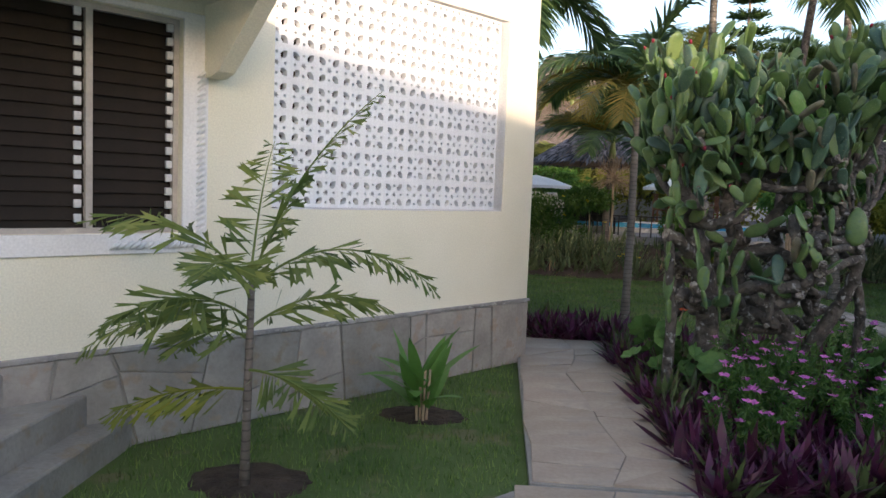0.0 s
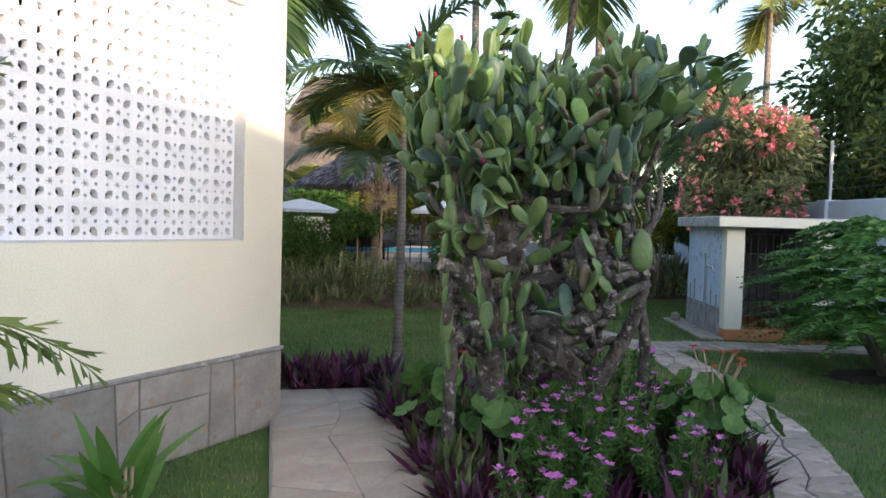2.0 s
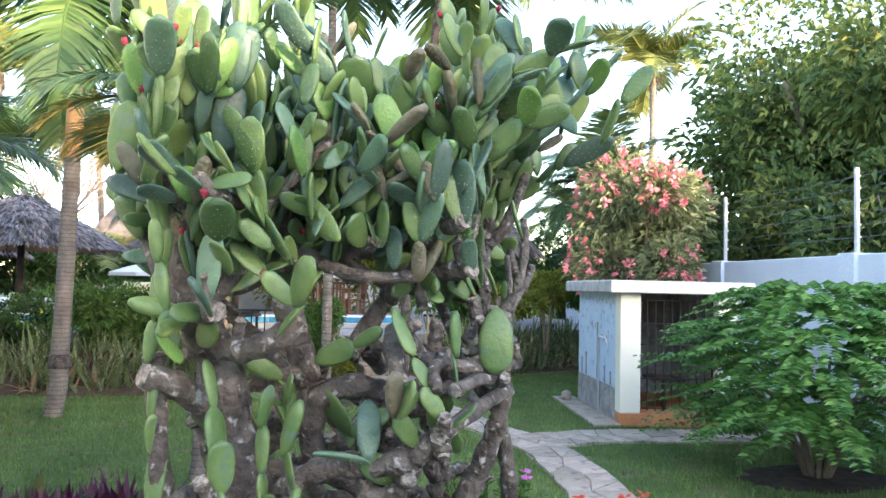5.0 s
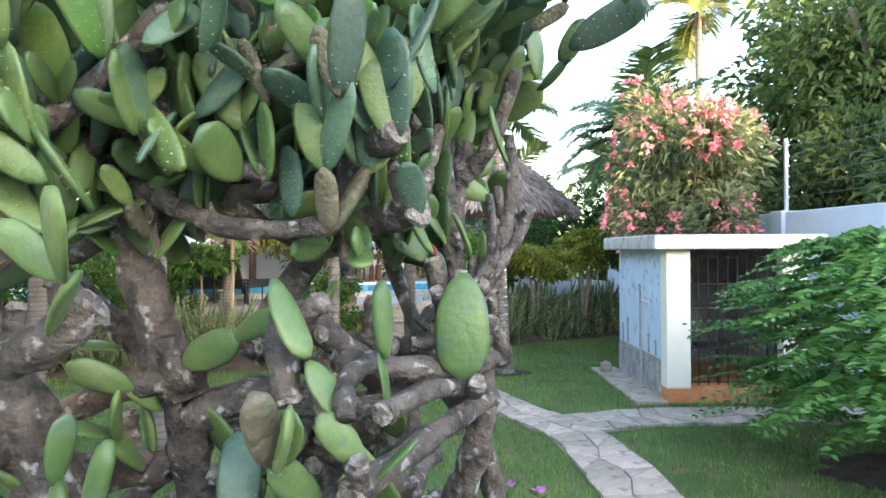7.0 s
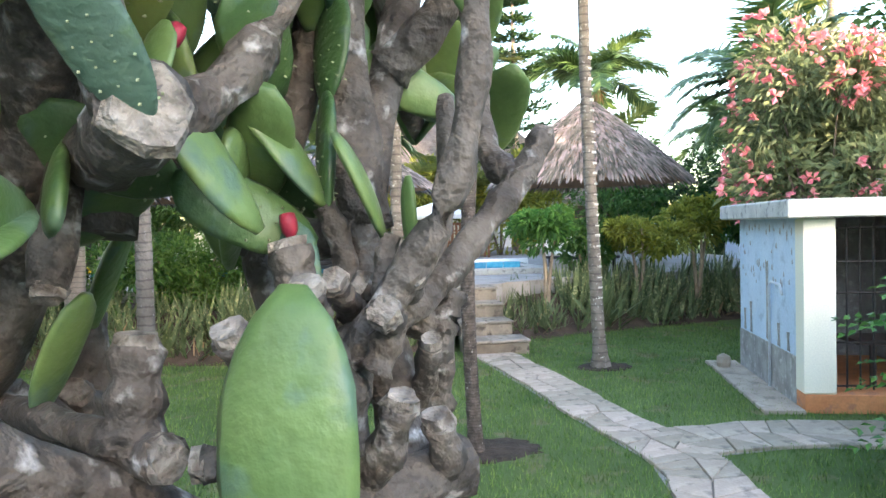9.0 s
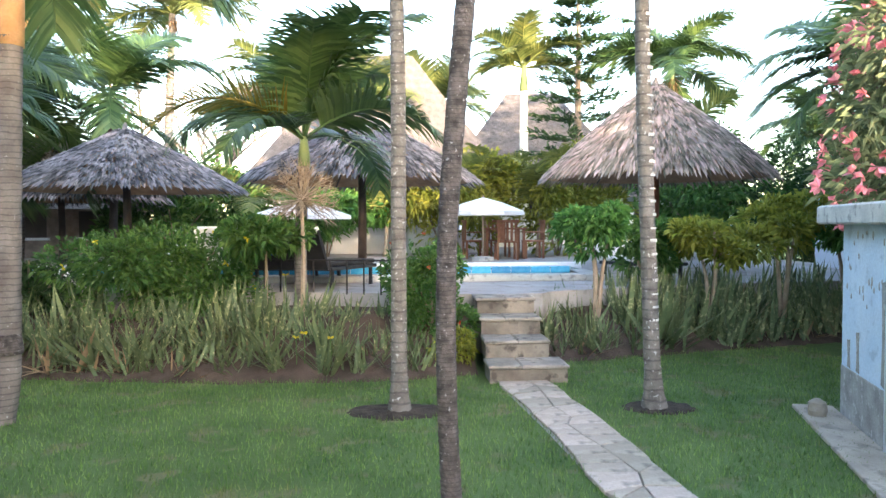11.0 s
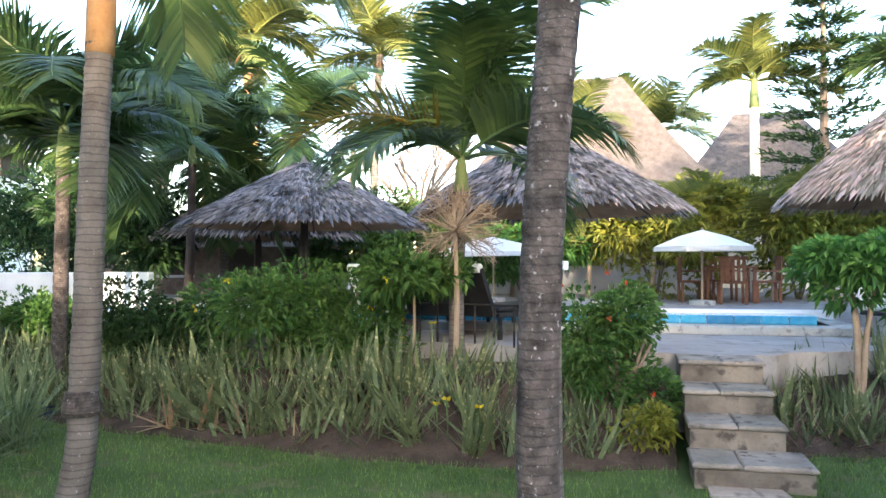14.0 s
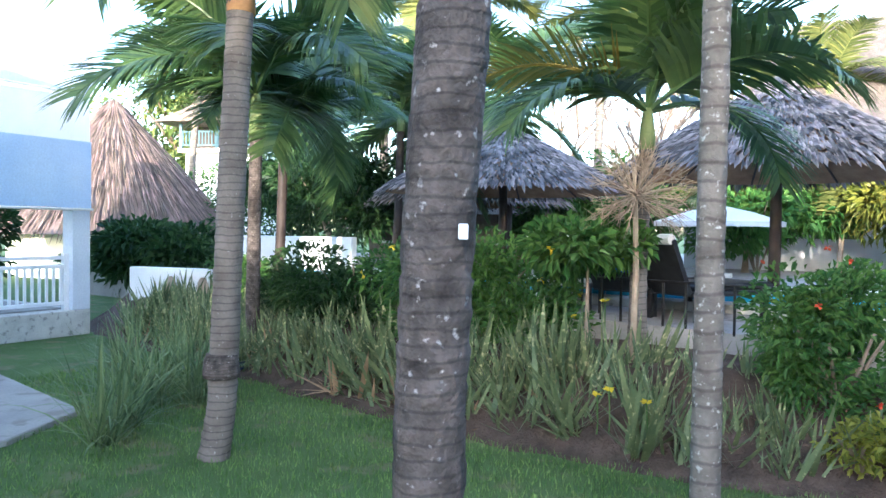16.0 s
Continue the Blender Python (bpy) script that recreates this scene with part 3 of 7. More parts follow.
part("wall", MB().box((0.006, 0.2, 0.42), (0.14, SD, SR)), BLUEWALL, shed, "flaking pale blue wall paint")
part("wall", MB().box((0.0, 0.2, 0.0), (0.146, SD + 0.004, 0.42), bevel=0.004), GREYCEM, shed, "rough grey roughcast base")
part("back_wall", MB().box((0.14, SD - 0.14, SZ), (SW, SD, SR)).box((SW - 0.14, 0.2, SZ), (SW, SD - 0.14, SR)), GREYCEM, shed)
part("roof_slab", MB().box((-0.16, -0.14, SR), (SW + 0.14, SD + 0.14, SR + 0.15), bevel=0.015), SLABC, shed, "weathered concrete roof slab")
# thin cream strip over the slab front, warm sunlight put in as colour
part("slab_edge", MB().box((-0.15, -0.148, SR + 0.012), (SW + 0.13, -0.139, SR + 0.138)), CREAM, shed, "cream strip that paints warm sunlight on the slab front")
grille = part("grille_gate", MB().box((0.26, 0.1, SZ + 0.02), (0.28, 0.12, 1.5)), IRON, shed, "dark iron grille gate")
part("stile", MB().box((SW - 0.28, 0.1, SZ + 0.02), (SW - 0.26, 0.12, 1.5)), IRON, grille)
bar = MB().tube([(0, 0, SZ + 0.02), (0, 0, 1.5)], 0.008, 6).mesh("bar", IRON)
rail = MB().tube([(0.27, 0, 0), (SW - 0.27, 0, 0)], 0.008, 6).mesh("rail", IRON)
for k in range(8):
    part("bar", bar, IRON, grille, m=pose(0.36 + k * 0.1, 0.11, 0))
for z in (0.2, 0.55, 0.95, 1.2, 1.47):
    part("rail", rail, IRON, grille, m=pose(0, 0.11, z))
rnd, _ = fresh(5)
patch_me = MB().tube([(0, 0, 0), (0.004, 0, 0)], [0.02, 0.012], 7).mesh("peeled_spot", GREYCEM)
for k in range(42):
    u, z = rnd.uniform(0.28, SD - 0.12), 1.5 - rnd.random() ** 1.5 * 0.55
    part("peeled_spot", patch_me, GREYCEM, shed, m=pose(0.005, u, z, 0, 180, 0) @ Matrix.Diagonal((1, rnd.uniform(0.5, 0.9), rnd.uniform(0.8, 1.9), 1)))
strip = MB().prism([(0, 0.0), (0.075, 0.02), (0.06, 0.3), (0.08, 0.72), (0.01, 0.74), (0.02, 0.4)], 0, 0.004).mesh("peeled_strip", GREYCEM)
for u, z, s in ((0.95, 0.43, 1.0), (0.62, 0.43, 0.28), (1.5, 0.43, 0.42), (1.72, 0.43, 0.3), (0.36, 0.43, 0.22)):
    part("peeled_strip", strip, GREYCEM, shed, m=Matrix(((0, 0, -1, 0.005), (1, 0, 0, u), (0, s, 0, z), (0, 0, 0, 1))))
part("pipe", MB().tube([(-0.02, 0.85, 0.02), (-0.02, 0.85, 0.95), (-0.02, 0.8, 0.99), (-0.02, 0.55, 0.985), (-0.02, 0.48, 0.9)], 0.012, 6), WALLB, shed, "pale water pipe on the wall", smooth=True)
part("apron", MB().box((-0.32, -0.05, 0.0), (-0.004, SD + 0.2, 0.035), bevel=0.006), FLAG, shed, "stone apron along the wall")
rk = MB().tube([(0, 0, 0), (0, 0, 0.05), (0, 0, 0.11), (0, 0, 0.14)], [0.06, 0.075, 0.065, 0.02], 9, wob=0.15, rng=rnd)
tagged(part("rock", rk, SANDST, m=pose(8.62, 13.55, 0.03)), "rounded tan stone beside the shed wall", "rock")
sw = MB().box((0.62, 0.3, SZ), (0.66, 0.34, SZ + 0.35)).box((0.5, 0.28, SZ + 0.35), (0.9, 0.7, SZ + 0.39))
tagged(part("stool", sw, POLE, m=SHED), "dark low wooden stool inside the shed", "stool")

# ---------------------------------------------------------------- boundary wall with electric fence
BW = pose(10.1, 6.5, 0, 0, 0, 77)
bwall = thing("boundary_wall", BW, "pale blue-white masonry boundary wall with an electric fence", "wall", kind="structure")
part("masonry", MB().box((-6, -0.1, 0), (16, 0.1, 2.08), bevel=0.01), WALLB, bwall)
for k in range(7):
    part("pier", MB().box((-4.87 + k * 3.11, -0.16, 0), (-4.57 + k * 3.11, 0.16, 2.1), bevel=0.012), WALLB, bwall)
fence = thing("electric_fence", BW, "white fence posts with thin dark wires on the wall", "fence")
post_me = MB().box((-0.022, -0.022, 2.102), (0.022, 0.022, 3.15), bevel=0.005).mesh("post", GALV)
ins_me = MB().tube([(0, -0.05, 0), (0, -0.02, 0)], [0.014, 0.018], 6).mesh("insulator", CANVAS)
for k in range(7):
    x = -4.72 + k * 3.11
    p = part("post", post_me, GALV, fence, m=pose(x, 0, 0))
    for j in range(6):
        part("insulator", ins_me, CANVAS, p, m=pose(0, 0, 2.3 + j * 0.15))
for j in range(6):
    part("wire", MB().tube([(-6, -0.05, 2.3 + j * 0.15), (18, -0.05, 2.3 + j * 0.15)], 0.004, 4), WIRE, fence)

# ---------------------------------------------------------------- garden steps and terrace
STX, STY = 6.56, 15.05
steps_ob = thing("garden_steps", pose(STX, STY, 0, 0, 0, 0), "weathered stone garden steps up to the pool terrace", "steps")
for i, (w0, w1, y0) in enumerate(((-0.37, 0.40, 0.0), (-0.36, 0.30, 0.42), (-0.36, 0.29, 0.84), (-0.36, 0.30, 1.26))):
    part("step", MB().box((w0, y0, -0.02 if i == 0 else 0.18 * i - 0.02), (w1, y0 + 0.44, 0.18 * (i + 1) - 0.04), bevel=0.008), STEPST, steps_ob, "dark stone riser")
    for a, b in ((w0 - 0.015, w0 + (w1 - w0) * (0.4 + 0.1 * (i % 2))), (w0 + (w1 - w0) * (0.41 + 0.1 * (i % 2)), w1 + 0.015)):
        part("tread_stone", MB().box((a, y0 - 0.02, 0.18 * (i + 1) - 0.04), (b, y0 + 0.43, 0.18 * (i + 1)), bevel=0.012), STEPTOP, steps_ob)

terrace = MB().prism([(-1.5, 18.2), (2, 17.6), (6.1, 16.76), (7.05, 16.76), (7.2, 17.0), (9.5, 17.9), (14, 18.6), (14, 40), (-10, 40), (-10, 20.5), (-3, 20.0)], -0.1, 0.72)
tagged(part("terrace", terrace, DECK), "pale grey paved pool terrace", "terrace", kind="structure")


def bank(x0, x1, f, back, h, seed):
    """A slope of soil from the lawn up to the terrace."""
    rnd, _ = fresh(seed)
    n, pts, fs = 40, [], []
    for i in range(n + 1):
        x = x0 + (x1 - x0) * i / n
        y = f(x)
        for k, (dy, z) in enumerate(((-0.12, -0.02), (0.1, 0.07), (0.45, h * 0.45), (0.9, h * 0.85), (back, h))):
            pts.append((x, y + dy + rnd.uniform(-0.05, 0.05), z + rnd.uniform(-0.02, 0.02)))
    for i in range(n):
        for k in range(4):
            a = i * 5 + k
            fs.append((a, a + 5, a + 6, a + 1))
    return tagged(part("planted_bank", MB().add(pts, fs), BANK, smooth=True), "dry brown soil bank below the terrace, coloured darker for plant shadow", "soil bank", kind="structure")


front_l = lambda x: 15.3 + 0.1 * max(0, 4.2 - x) ** 1.35 + 0.25 * max(0, x - 5.0)
front_r = lambda x: 16.1 + 0.28 * (x - 7.0)
bank(-4.5, 6.12, front_l, 3.0, 0.6, 3)
bank(6.83, 12.0, front_r, 2.5, 0.6, 4)

# pool with its raised tiled edge
pool = thing("swimming_pool", pose(0, 0, 0.72), "raised swimming pool with white coping and blue tiles", "pool", kind="structure")
part("coping", MB().box((-2.0, 18.6, 0.0), (8.35, 18.9, 0.10), bevel=0.01).box((8.05, 18.9, 0.0), (8.35, 20.0, 0.10), bevel=0.01), SLABC, pool, "pale stone coping")
part("water", MB().add([(-2, 18.9, 0.16), (8.05, 18.9, 0.16), (8.05, 20.0, 0.16), (-2, 20.0, 0.16)], [(0, 1, 2, 3)]), POOLW, pool, "pale turquoise pool water")
tile_me = MB().box((0.005, 0, 0.0), (0.295, 0.02, 0.10), bevel=0.004).mesh("tile", POOLT)
for k in range(33):
    part("tile", tile_me, POOLT, pool, m=pose(-2.0 + 0.3 * k, 18.905, 0.102))
part("far_edge", MB().box((-2.0, 20.0, 0.0), (8.35, 20.2, 0.2), bevel=0.01), WHITE, pool, "white far pool edge")


# ---------------------------------------------------------------- thatched shelters
def thatch(mb, r0, r1, z0, z1, rnd, rows=26, shaggy=0.12, n=74):
    """Rows of overlapping pointed palm-leaf tongues on a cone, their tips lifted and frayed."""
    vs, fs, q = [], [], 0
    for k in range(-1, rows):
        t0, t1 = k / rows, min(1.0, (k + 2.6) / rows)
        ra, za = r0 + (r1 - r0) * t0, z0 + (z1 - z0) * (max(t0, 0) ** 0.93 if t0 > 0 else t0 * 1.6)
        rb, zb = r0 + (r1 - r0) * t1, z0 + (z1 - z0) * t1 ** 0.93
        cnt = max(12, int(n * ra * 1.9))
        for i in range(cnt):
            a = 2 * math.pi * (i + rnd.uniform(-0.5, 0.5)) / cnt
            b = a + rnd.uniform(-0.05, 0.05) / max(ra, 0.3)
            w = rnd.uniform(0.012, 0.036)
            drop = rnd.uniform(0, shaggy)
            lift = rnd.uniform(0.0, 0.075)
            ro, zo = ra + drop * 0.75, za - drop * 0.55 + lift
            c, s, cb, sb = math.cos(a), math.sin(a), math.cos(b), math.sin(b)
            rm, zm = ro * 0.6 + rb * 0.4, zo * 0.6 + zb * 0.4 + 0.02
            vs += [(ro * c, ro * s, zo), (rm * c + s * w, rm * s - c * w, zm - 0.012), (rm * c, rm * s, zm + 0.012), (rm * c - s * w, rm * s + c * w, zm - 0.012),
                   (rb * cb + sb * w * 0.8, rb * sb - cb * w * 0.8, zb + 0.01), (rb * cb - sb * w * 0.8, rb * sb + cb * w * 0.8, zb + 0.01)]
            fs += [(q, q + 1, q + 2), (q, q + 2, q + 3), (q + 1, q + 4, q + 5, q + 2), (q + 2, q + 5, q + 3)]
            q += 6
    mb.add(vs, fs)


def hut(x, y, r, z_eave, z_tip, material, pole_mat, seed, label, z0=0.72, tilt=0.0):
    rnd, _ = fresh(seed)
    h = thing("thatched_parasol", pose(x, y, z0), label, "thatched parasol", "poolside thatched parasols")
    ze, zt = z_eave - z0, z_tip - z0
    mb = MB()
    thatch(mb, r, 0.06, ze, zt, rnd)
    part("thatch", mb, material, h, m=pose(0, 0, 0, tilt, 0, 0))
    n = 24
    under = MB()
    pts = [(r * 0.97 * math.cos(2 * math.pi * i / n), r * 0.97 * math.sin(2 * math.pi * i / n), ze + 0.0) for i in range(n)] + [(0, 0, zt - 0.06)]
    under.add(pts, [(i, (i + 1) % n, n) for i in range(n)])
    part("lining", under, DEADF, h, "dark underside of the thatch", m=pose(0, 0, 0, tilt, 0, 0))
    part("pole", MB().tube([(0, 0, 0), (0.01, 0, ze * 0.6), (0, 0, zt - 0.1)], [0.075, 0.07, 0.06], 10), pole_mat, h, smooth=True)
    rib = MB().tube([(0.05, 0, zt - 0.15), (r * 0.93, 0, ze + 0.0)], [0.022, 0.015], 5).mesh("rafter", POLE)
    for k in range(10):
        part("rafter", rib, POLE, h, m=pose(0, 0, 0, 0, 0, 36 * k))
    part("finial", MB().tube([(0, 0, zt - 0.08), (0, 0, zt + 0.05), (0, 0, zt + 0.14)], [0.09, 0.05, 0.02], 7), material, h)
    return h


hut(4.7, 20.5, 1.95, 2.28, 3.42, THATCH, POLE, 11, "grey thatched palm parasol on a dark pole by the pool")
hut(0.6, 21.1, 1.95, 2.16, 3.2, THATCH, POLE, 12, "grey thatched palm parasol on a dark pole behind the hedge")
hut(-2.0, 24.5, 2.2, 2.1, 3.5, THATCH, POLE, 13, "grey thatched palm parasol standing behind another one")
hut(9.95, 21.0, 2.0, 2.38, 4.05, THATCHB, REDPOLE, 14, "steep tan thatched parasol on a red-brown pole")


def canvas_parasol(x, y, r, z, seed):
    p = thing("canvas_parasol", pose(x, y, 0.72), "white canvas sun parasol, open, on a wooden pole", "parasol", "white canvas parasols")
    n = 8
    mb = MB()
    pts = [(0, 0, z + 0.32)]
    for k, (rr, dz) in enumerate(((0.5, 0.19), (1.0, 0.0))):
        for i in range(n):
            a = 2 * math.pi * (i + 0.5) / n
            pts.append((r * rr * math.cos(a), r * rr * math.sin(a), z + dz))
    pts += [(q[0], q[1], q[2] - 0.09) for q in pts[1 + n:]]
    fs = [(0, 1 + i, 1 + (i + 1) % n) for i in range(n)]
    for k in range(2):
        fs += [(1 + k * n + i, 1 + k * n + n + i, 1 + k * n + n + (i + 1) % n, 1 + k * n + (i + 1) % n) for i in range(n)]
    part("canopy", mb.add(pts, fs), CANVAS, p)
    part("pole", MB().tube([(0, 0, 0), (0, 0, z + 0.36)], 0.025, 8), BARKT, p)
    part("base", MB().tube([(0, 0, 0), (0, 0, 0.08), (0, 0, 0.1)], [0.25, 0.25, 0.1], 12), SLABC, p)
    for i in range(n):
        a = 2 * math.pi * (i + 0.5) / n
        part("rib", MB().tube([(0.02, 0, z + 0.28), (r * math.cos(0) * 0.98, 0, z - 0.01)], 0.01, 4), BARKT, p, m=pose(0, 0, 0, 0, 0, math.degrees(a)))


canvas_parasol(7.25, 24.6, 0.95, 1.12, 1)
canvas_parasol(3.1, 25.2, 1.2, 1.05, 2)


def chair(x, y, rz):
    c = thing("garden_chair", pose(x, y, 0.72, 0, 0, rz), "red-brown slatted wooden garden chair on the terrace", "chair", "chairs round the terrace table")
    part("seat", MB().box((-0.25, -0.24, 0.40), (0.25, 0.24, 0.44), bevel=0.008), BROWNW, c)
    for k in range(5):
        part("back_slat", MB().box((-0.22 + k * 0.1, 0.22, 0.44), (-0.16 + k * 0.1, 0.25, 0.86), bevel=0.006), BROWNW, c)
    part("top_rail", MB().box((-0.26, 0.215, 0.861), (0.26, 0.26, 0.93), bevel=0.008), BROWNW, c)
    for u in (-0.23, 0.23):
        for v in (-0.21, 0.21):
            part("leg", MB().box((u - 0.025, v - 0.025, 0), (u + 0.025, v + 0.025, 0.40), bevel=0.005), BROWNW, c)
        part("armrest", MB().box((u - 0.03, -0.24, 0.62), (u + 0.03, 0.22, 0.65), bevel=0.006), BROWNW, c)


for x, y, r in ((7.15, 25.7, 95), (7.85, 25.05, 180), (8.6, 25.7, -90), (7.85, 26.4, 5)):
    chair(x, y, r)
tb = thing("garden_table", pose(7.87, 25.7, 0.72), "red-brown wooden garden table with four legs", "table")
part("tabletop", MB().box((-0.5, -0.45, 0.70), (0.5, 0.45, 0.74), bevel=0.01), BROWNW, tb)
for u in (-0.44, 0.44):
    for v in (-0.39, 0.39):
        part("leg", MB().box((u - 0.03, v - 0.03, 0), (u + 0.03, v + 0.03, 0.70), bevel=0.005), BROWNW, tb)


def lounger(x, y, rz, label, towel=False, cloth=CANVAS):
    s = thing("sun_lounger", pose(x, y, 0.72, 0, 0, rz), label, "sun lounger", "sun loungers by the pool")
    part("frame", MB().box((-0.32, -0.75, 0.24), (0.32, 0.35, 0.29), bevel=0.01), BLACKP, s)
    back = part("backrest", MB().box((-0.29, 0, 0), (0.29, 0.05, 0.56), bevel=0.012), cloth, s, "upright backrest", m=pose(0, 0.35, 0.27, -24, 0, 0))
    part("hood", MB().tube([(-0.28, 0.04, 0.57), (0.28, 0.04, 0.57)], 0.05, 8), CANVAS, back, "rolled cream head cushion")
    part("mattress", MB().box((-0.3, -0.74, 0.292), (0.3, 0.33, 0.36), bevel=0.02), cloth, s)
    for u in (-0.27, 0.27):
        for v in (-0.66, 0.28):
            part("leg", MB().box((u - 0.02, v - 0.02, 0), (u + 0.02, v + 0.02, 0.24)), BLACKP, s)
    if towel:
        part("towel", MB().box((-0.18, 0.052, 0.22), (0.18, 0.062, 0.54), bevel=0.003), BLUEP, back, "bright blue towel")


lounger(3.0, 18.3, 175, "cream-cushioned black sun lounger standing by the pool edge")
lounger(4.35, 17.95, 150, "black sun lounger with a cream head roll by the pool", cloth=BLACKP)
lounger(3.75, 18.05, 170, "black sun lounger with a blue towel over its back", True, BLACKP)
lounger(8.75, 18.6, 30, "cream-cushioned sun lounger beside a hedge")
rl = thing("low_railing", pose(0, 0, 0.7), "low dark iron railing along the terrace edge", "railing")
for k in range(12):
    part("picket", MB().box((3.4 + k * 0.21, 17.35 - k * 0.05, 0), (3.42 + k * 0.21, 17.37 - k * 0.05, 0.42)), IRON, rl)
part("top_rail", MB().tube([(3.4, 17.36, 0.42), (5.75, 16.8, 0.42)], 0.012, 6), IRON, rl)


# ---------------------------------------------------------------- buildings round the garden
def far_house(x, y, rz, w, d, h, roof_h, label, wall_mat, z0=0.0, roof_mat=THATCHF, hip=0.25):
    b = thing("thatched_house", pose(x, y, z0, 0, 0, rz), label, "house", "thatched houses behind the pool")
    part("wall", MB().box((-w / 2, -d / 2, 0), (w / 2, d / 2, h)), wall_mat, b)
    o = 0.7
    n, pts, fs = 5, [], []
    rnd, _ = fresh(int(x * 10) % 97)
    for k in range(n + 1):
        t = k / n
        g = 1 - t * (1 - hip) if k < n else hip
        sag = -0.12 * math.sin(math.pi * t) * roof_h * 0.3
        hw, hd = (w / 2 + o) * (1 - t * 0.72), (d / 2 + o) * (1 - t * 0.97)
        pts += [(-hw, -hd, h - 0.25 + roof_h * t + sag), (hw, -hd, h - 0.25 + roof_h * t + sag), (hw, hd, h - 0.25 + roof_h * t + sag), (-hw, hd, h - 0.25 + roof_h * t + sag)]
    for k in range(n):
        for i in range(4):
            j = (i + 1) % 4
            fs.append((4 * k + i, 4 * k + j, 4 * k + 4 + j, 4 * k + 4 + i))
    fs += [(3, 2, 1, 0), (4 * n, 4 * n + 1, 4 * n + 2, 4 * n + 3)]
    part("roof", MB().add(pts, fs), roof_mat, b, "thick grey thatched roof")
    for k in range(3):
        u = -w / 2 + w * (k + 0.5) / 3
        # flat panel whose dark colour paints the shade behind the window
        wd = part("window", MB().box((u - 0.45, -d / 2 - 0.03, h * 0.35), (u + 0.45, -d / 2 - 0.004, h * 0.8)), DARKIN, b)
        part("frame", MB().box((u - 0.52, -d / 2 - 0.05, h * 0.30), (u + 0.52, -d / 2 - 0.004, h * 0.345)), WHITE, wd)
    return b


far_house(4.7, 31.5, 4, 6.6, 5, 2.1, 4.3, "white house with a tall grey thatched roof beyond the pool", WHITE, 0.72)
far_house(10.6, 37.0, -4, 5.5, 6, 2.8, 3.4, "cream house with a broad grey thatched roof among palms", CREAM, 0.72)
far_house(14.5, 36.0, -10, 6, 6, 2.4, 2.6, "low house with a grey thatched roof behind the garden wall", WHITE, 0.3)
far_house(-4.5, 29.0, 12, 5, 3, 1.5, 1.6, "low stone house with a thatched roof behind the parasols", BRICKW, 0.72)


def cone_roof(x, y, r, h, z, seed):
    rnd, _ = fresh(seed)
    b = thing("round_hut", pose(x, y, 0), "round hut with a steep brown thatched cone roof", "hut")
    part("wall", MB().tube([(0, 0, 0), (0, 0, z + 0.3)], r * 0.8, 20), CREAM, b)
    n, pts, fs = 56, [], []
    prof = ((1.0, 0.0), (0.8, 0.19), (0.55, 0.45), (0.3, 0.73), (0.03, 1.0))
    for k, (rr, t) in enumerate(prof):
        for i in range(n):
            a = 2 * math.pi * i / n
            q = rr * r * (1 + (0.02 if i % 2 else -0.02) + rnd.uniform(-0.015, 0.015))
            pts.append((q * math.cos(a), q * math.sin(a), z + h * t))
    for k in range(len(prof) - 1):
        for i in range(n):
            j = (i + 1) % n
            fs.append((k * n + i, k * n + j, k * n + n + j, k * n + n + i))
    fs.append(tuple(range(n - 1, -1, -1)))
    part("roof", MB().add(pts, fs), THATCHD, b, "brown ribbed palm thatch")
    tongues = MB()
    thatch(tongues, r, 0.1, z, z + h, rnd, rows=22, n=20)
    part("thatch_leaves", tongues, THATCHD, b, kind="stuff")


cone_roof(-16.2, 25.6, 3.9, 4.4, 1.3, 2)

# white two-storey building with canvas blinds
vil = thing("white_building", pose(-3.83, 16.85, 0), "white two-storey building with pale canvas blinds and a balustrade", "building")
D = 3.2
part("floor_slab", MB().box((-D, -9, 0.0), (0, 0, 0.36), bevel=0.01), SLABC, vil)
part("walk_floor", MB().box((-2.8, -9.05, 0.36), (-0.25, -0.25, 0.38)), DECK, vil)
part("back_wall", MB().box((-D, -9, 2.72), (-D + 0.2, 0, 6.2)), WALLB, vil)
for u in (-0.3, -4.5, -8.8):
    part("rear_pillar", MB().box((-D, u - 0.12, 0.36), (-D + 0.24, u + 0.12, 2.72), bevel=0.01), WALLB, vil)
part("pillar", MB().box((-0.24, -0.26, 0.36), (0, 0, 2.72), bevel=0.01), WALLB, vil)
part("pillar", MB().box((-0.24, -4.6, 0.36), (0, -4.36, 2.72), bevel=0.01), WALLB, vil)
part("beam", MB().box((-D, -9, 2.72), (0, 0, 3.36), bevel=0.012), WHITE, vil, "white floor beam")
part("end_wall", MB().box((-D, -0.2, 3.36), (-0.3, 0, 6.2)), WHITE, vil)
part("roof", MB().box((-D - 0.3, -9.2, 6.2), (0.3, 0.2, 6.5)), WHITE, vil)


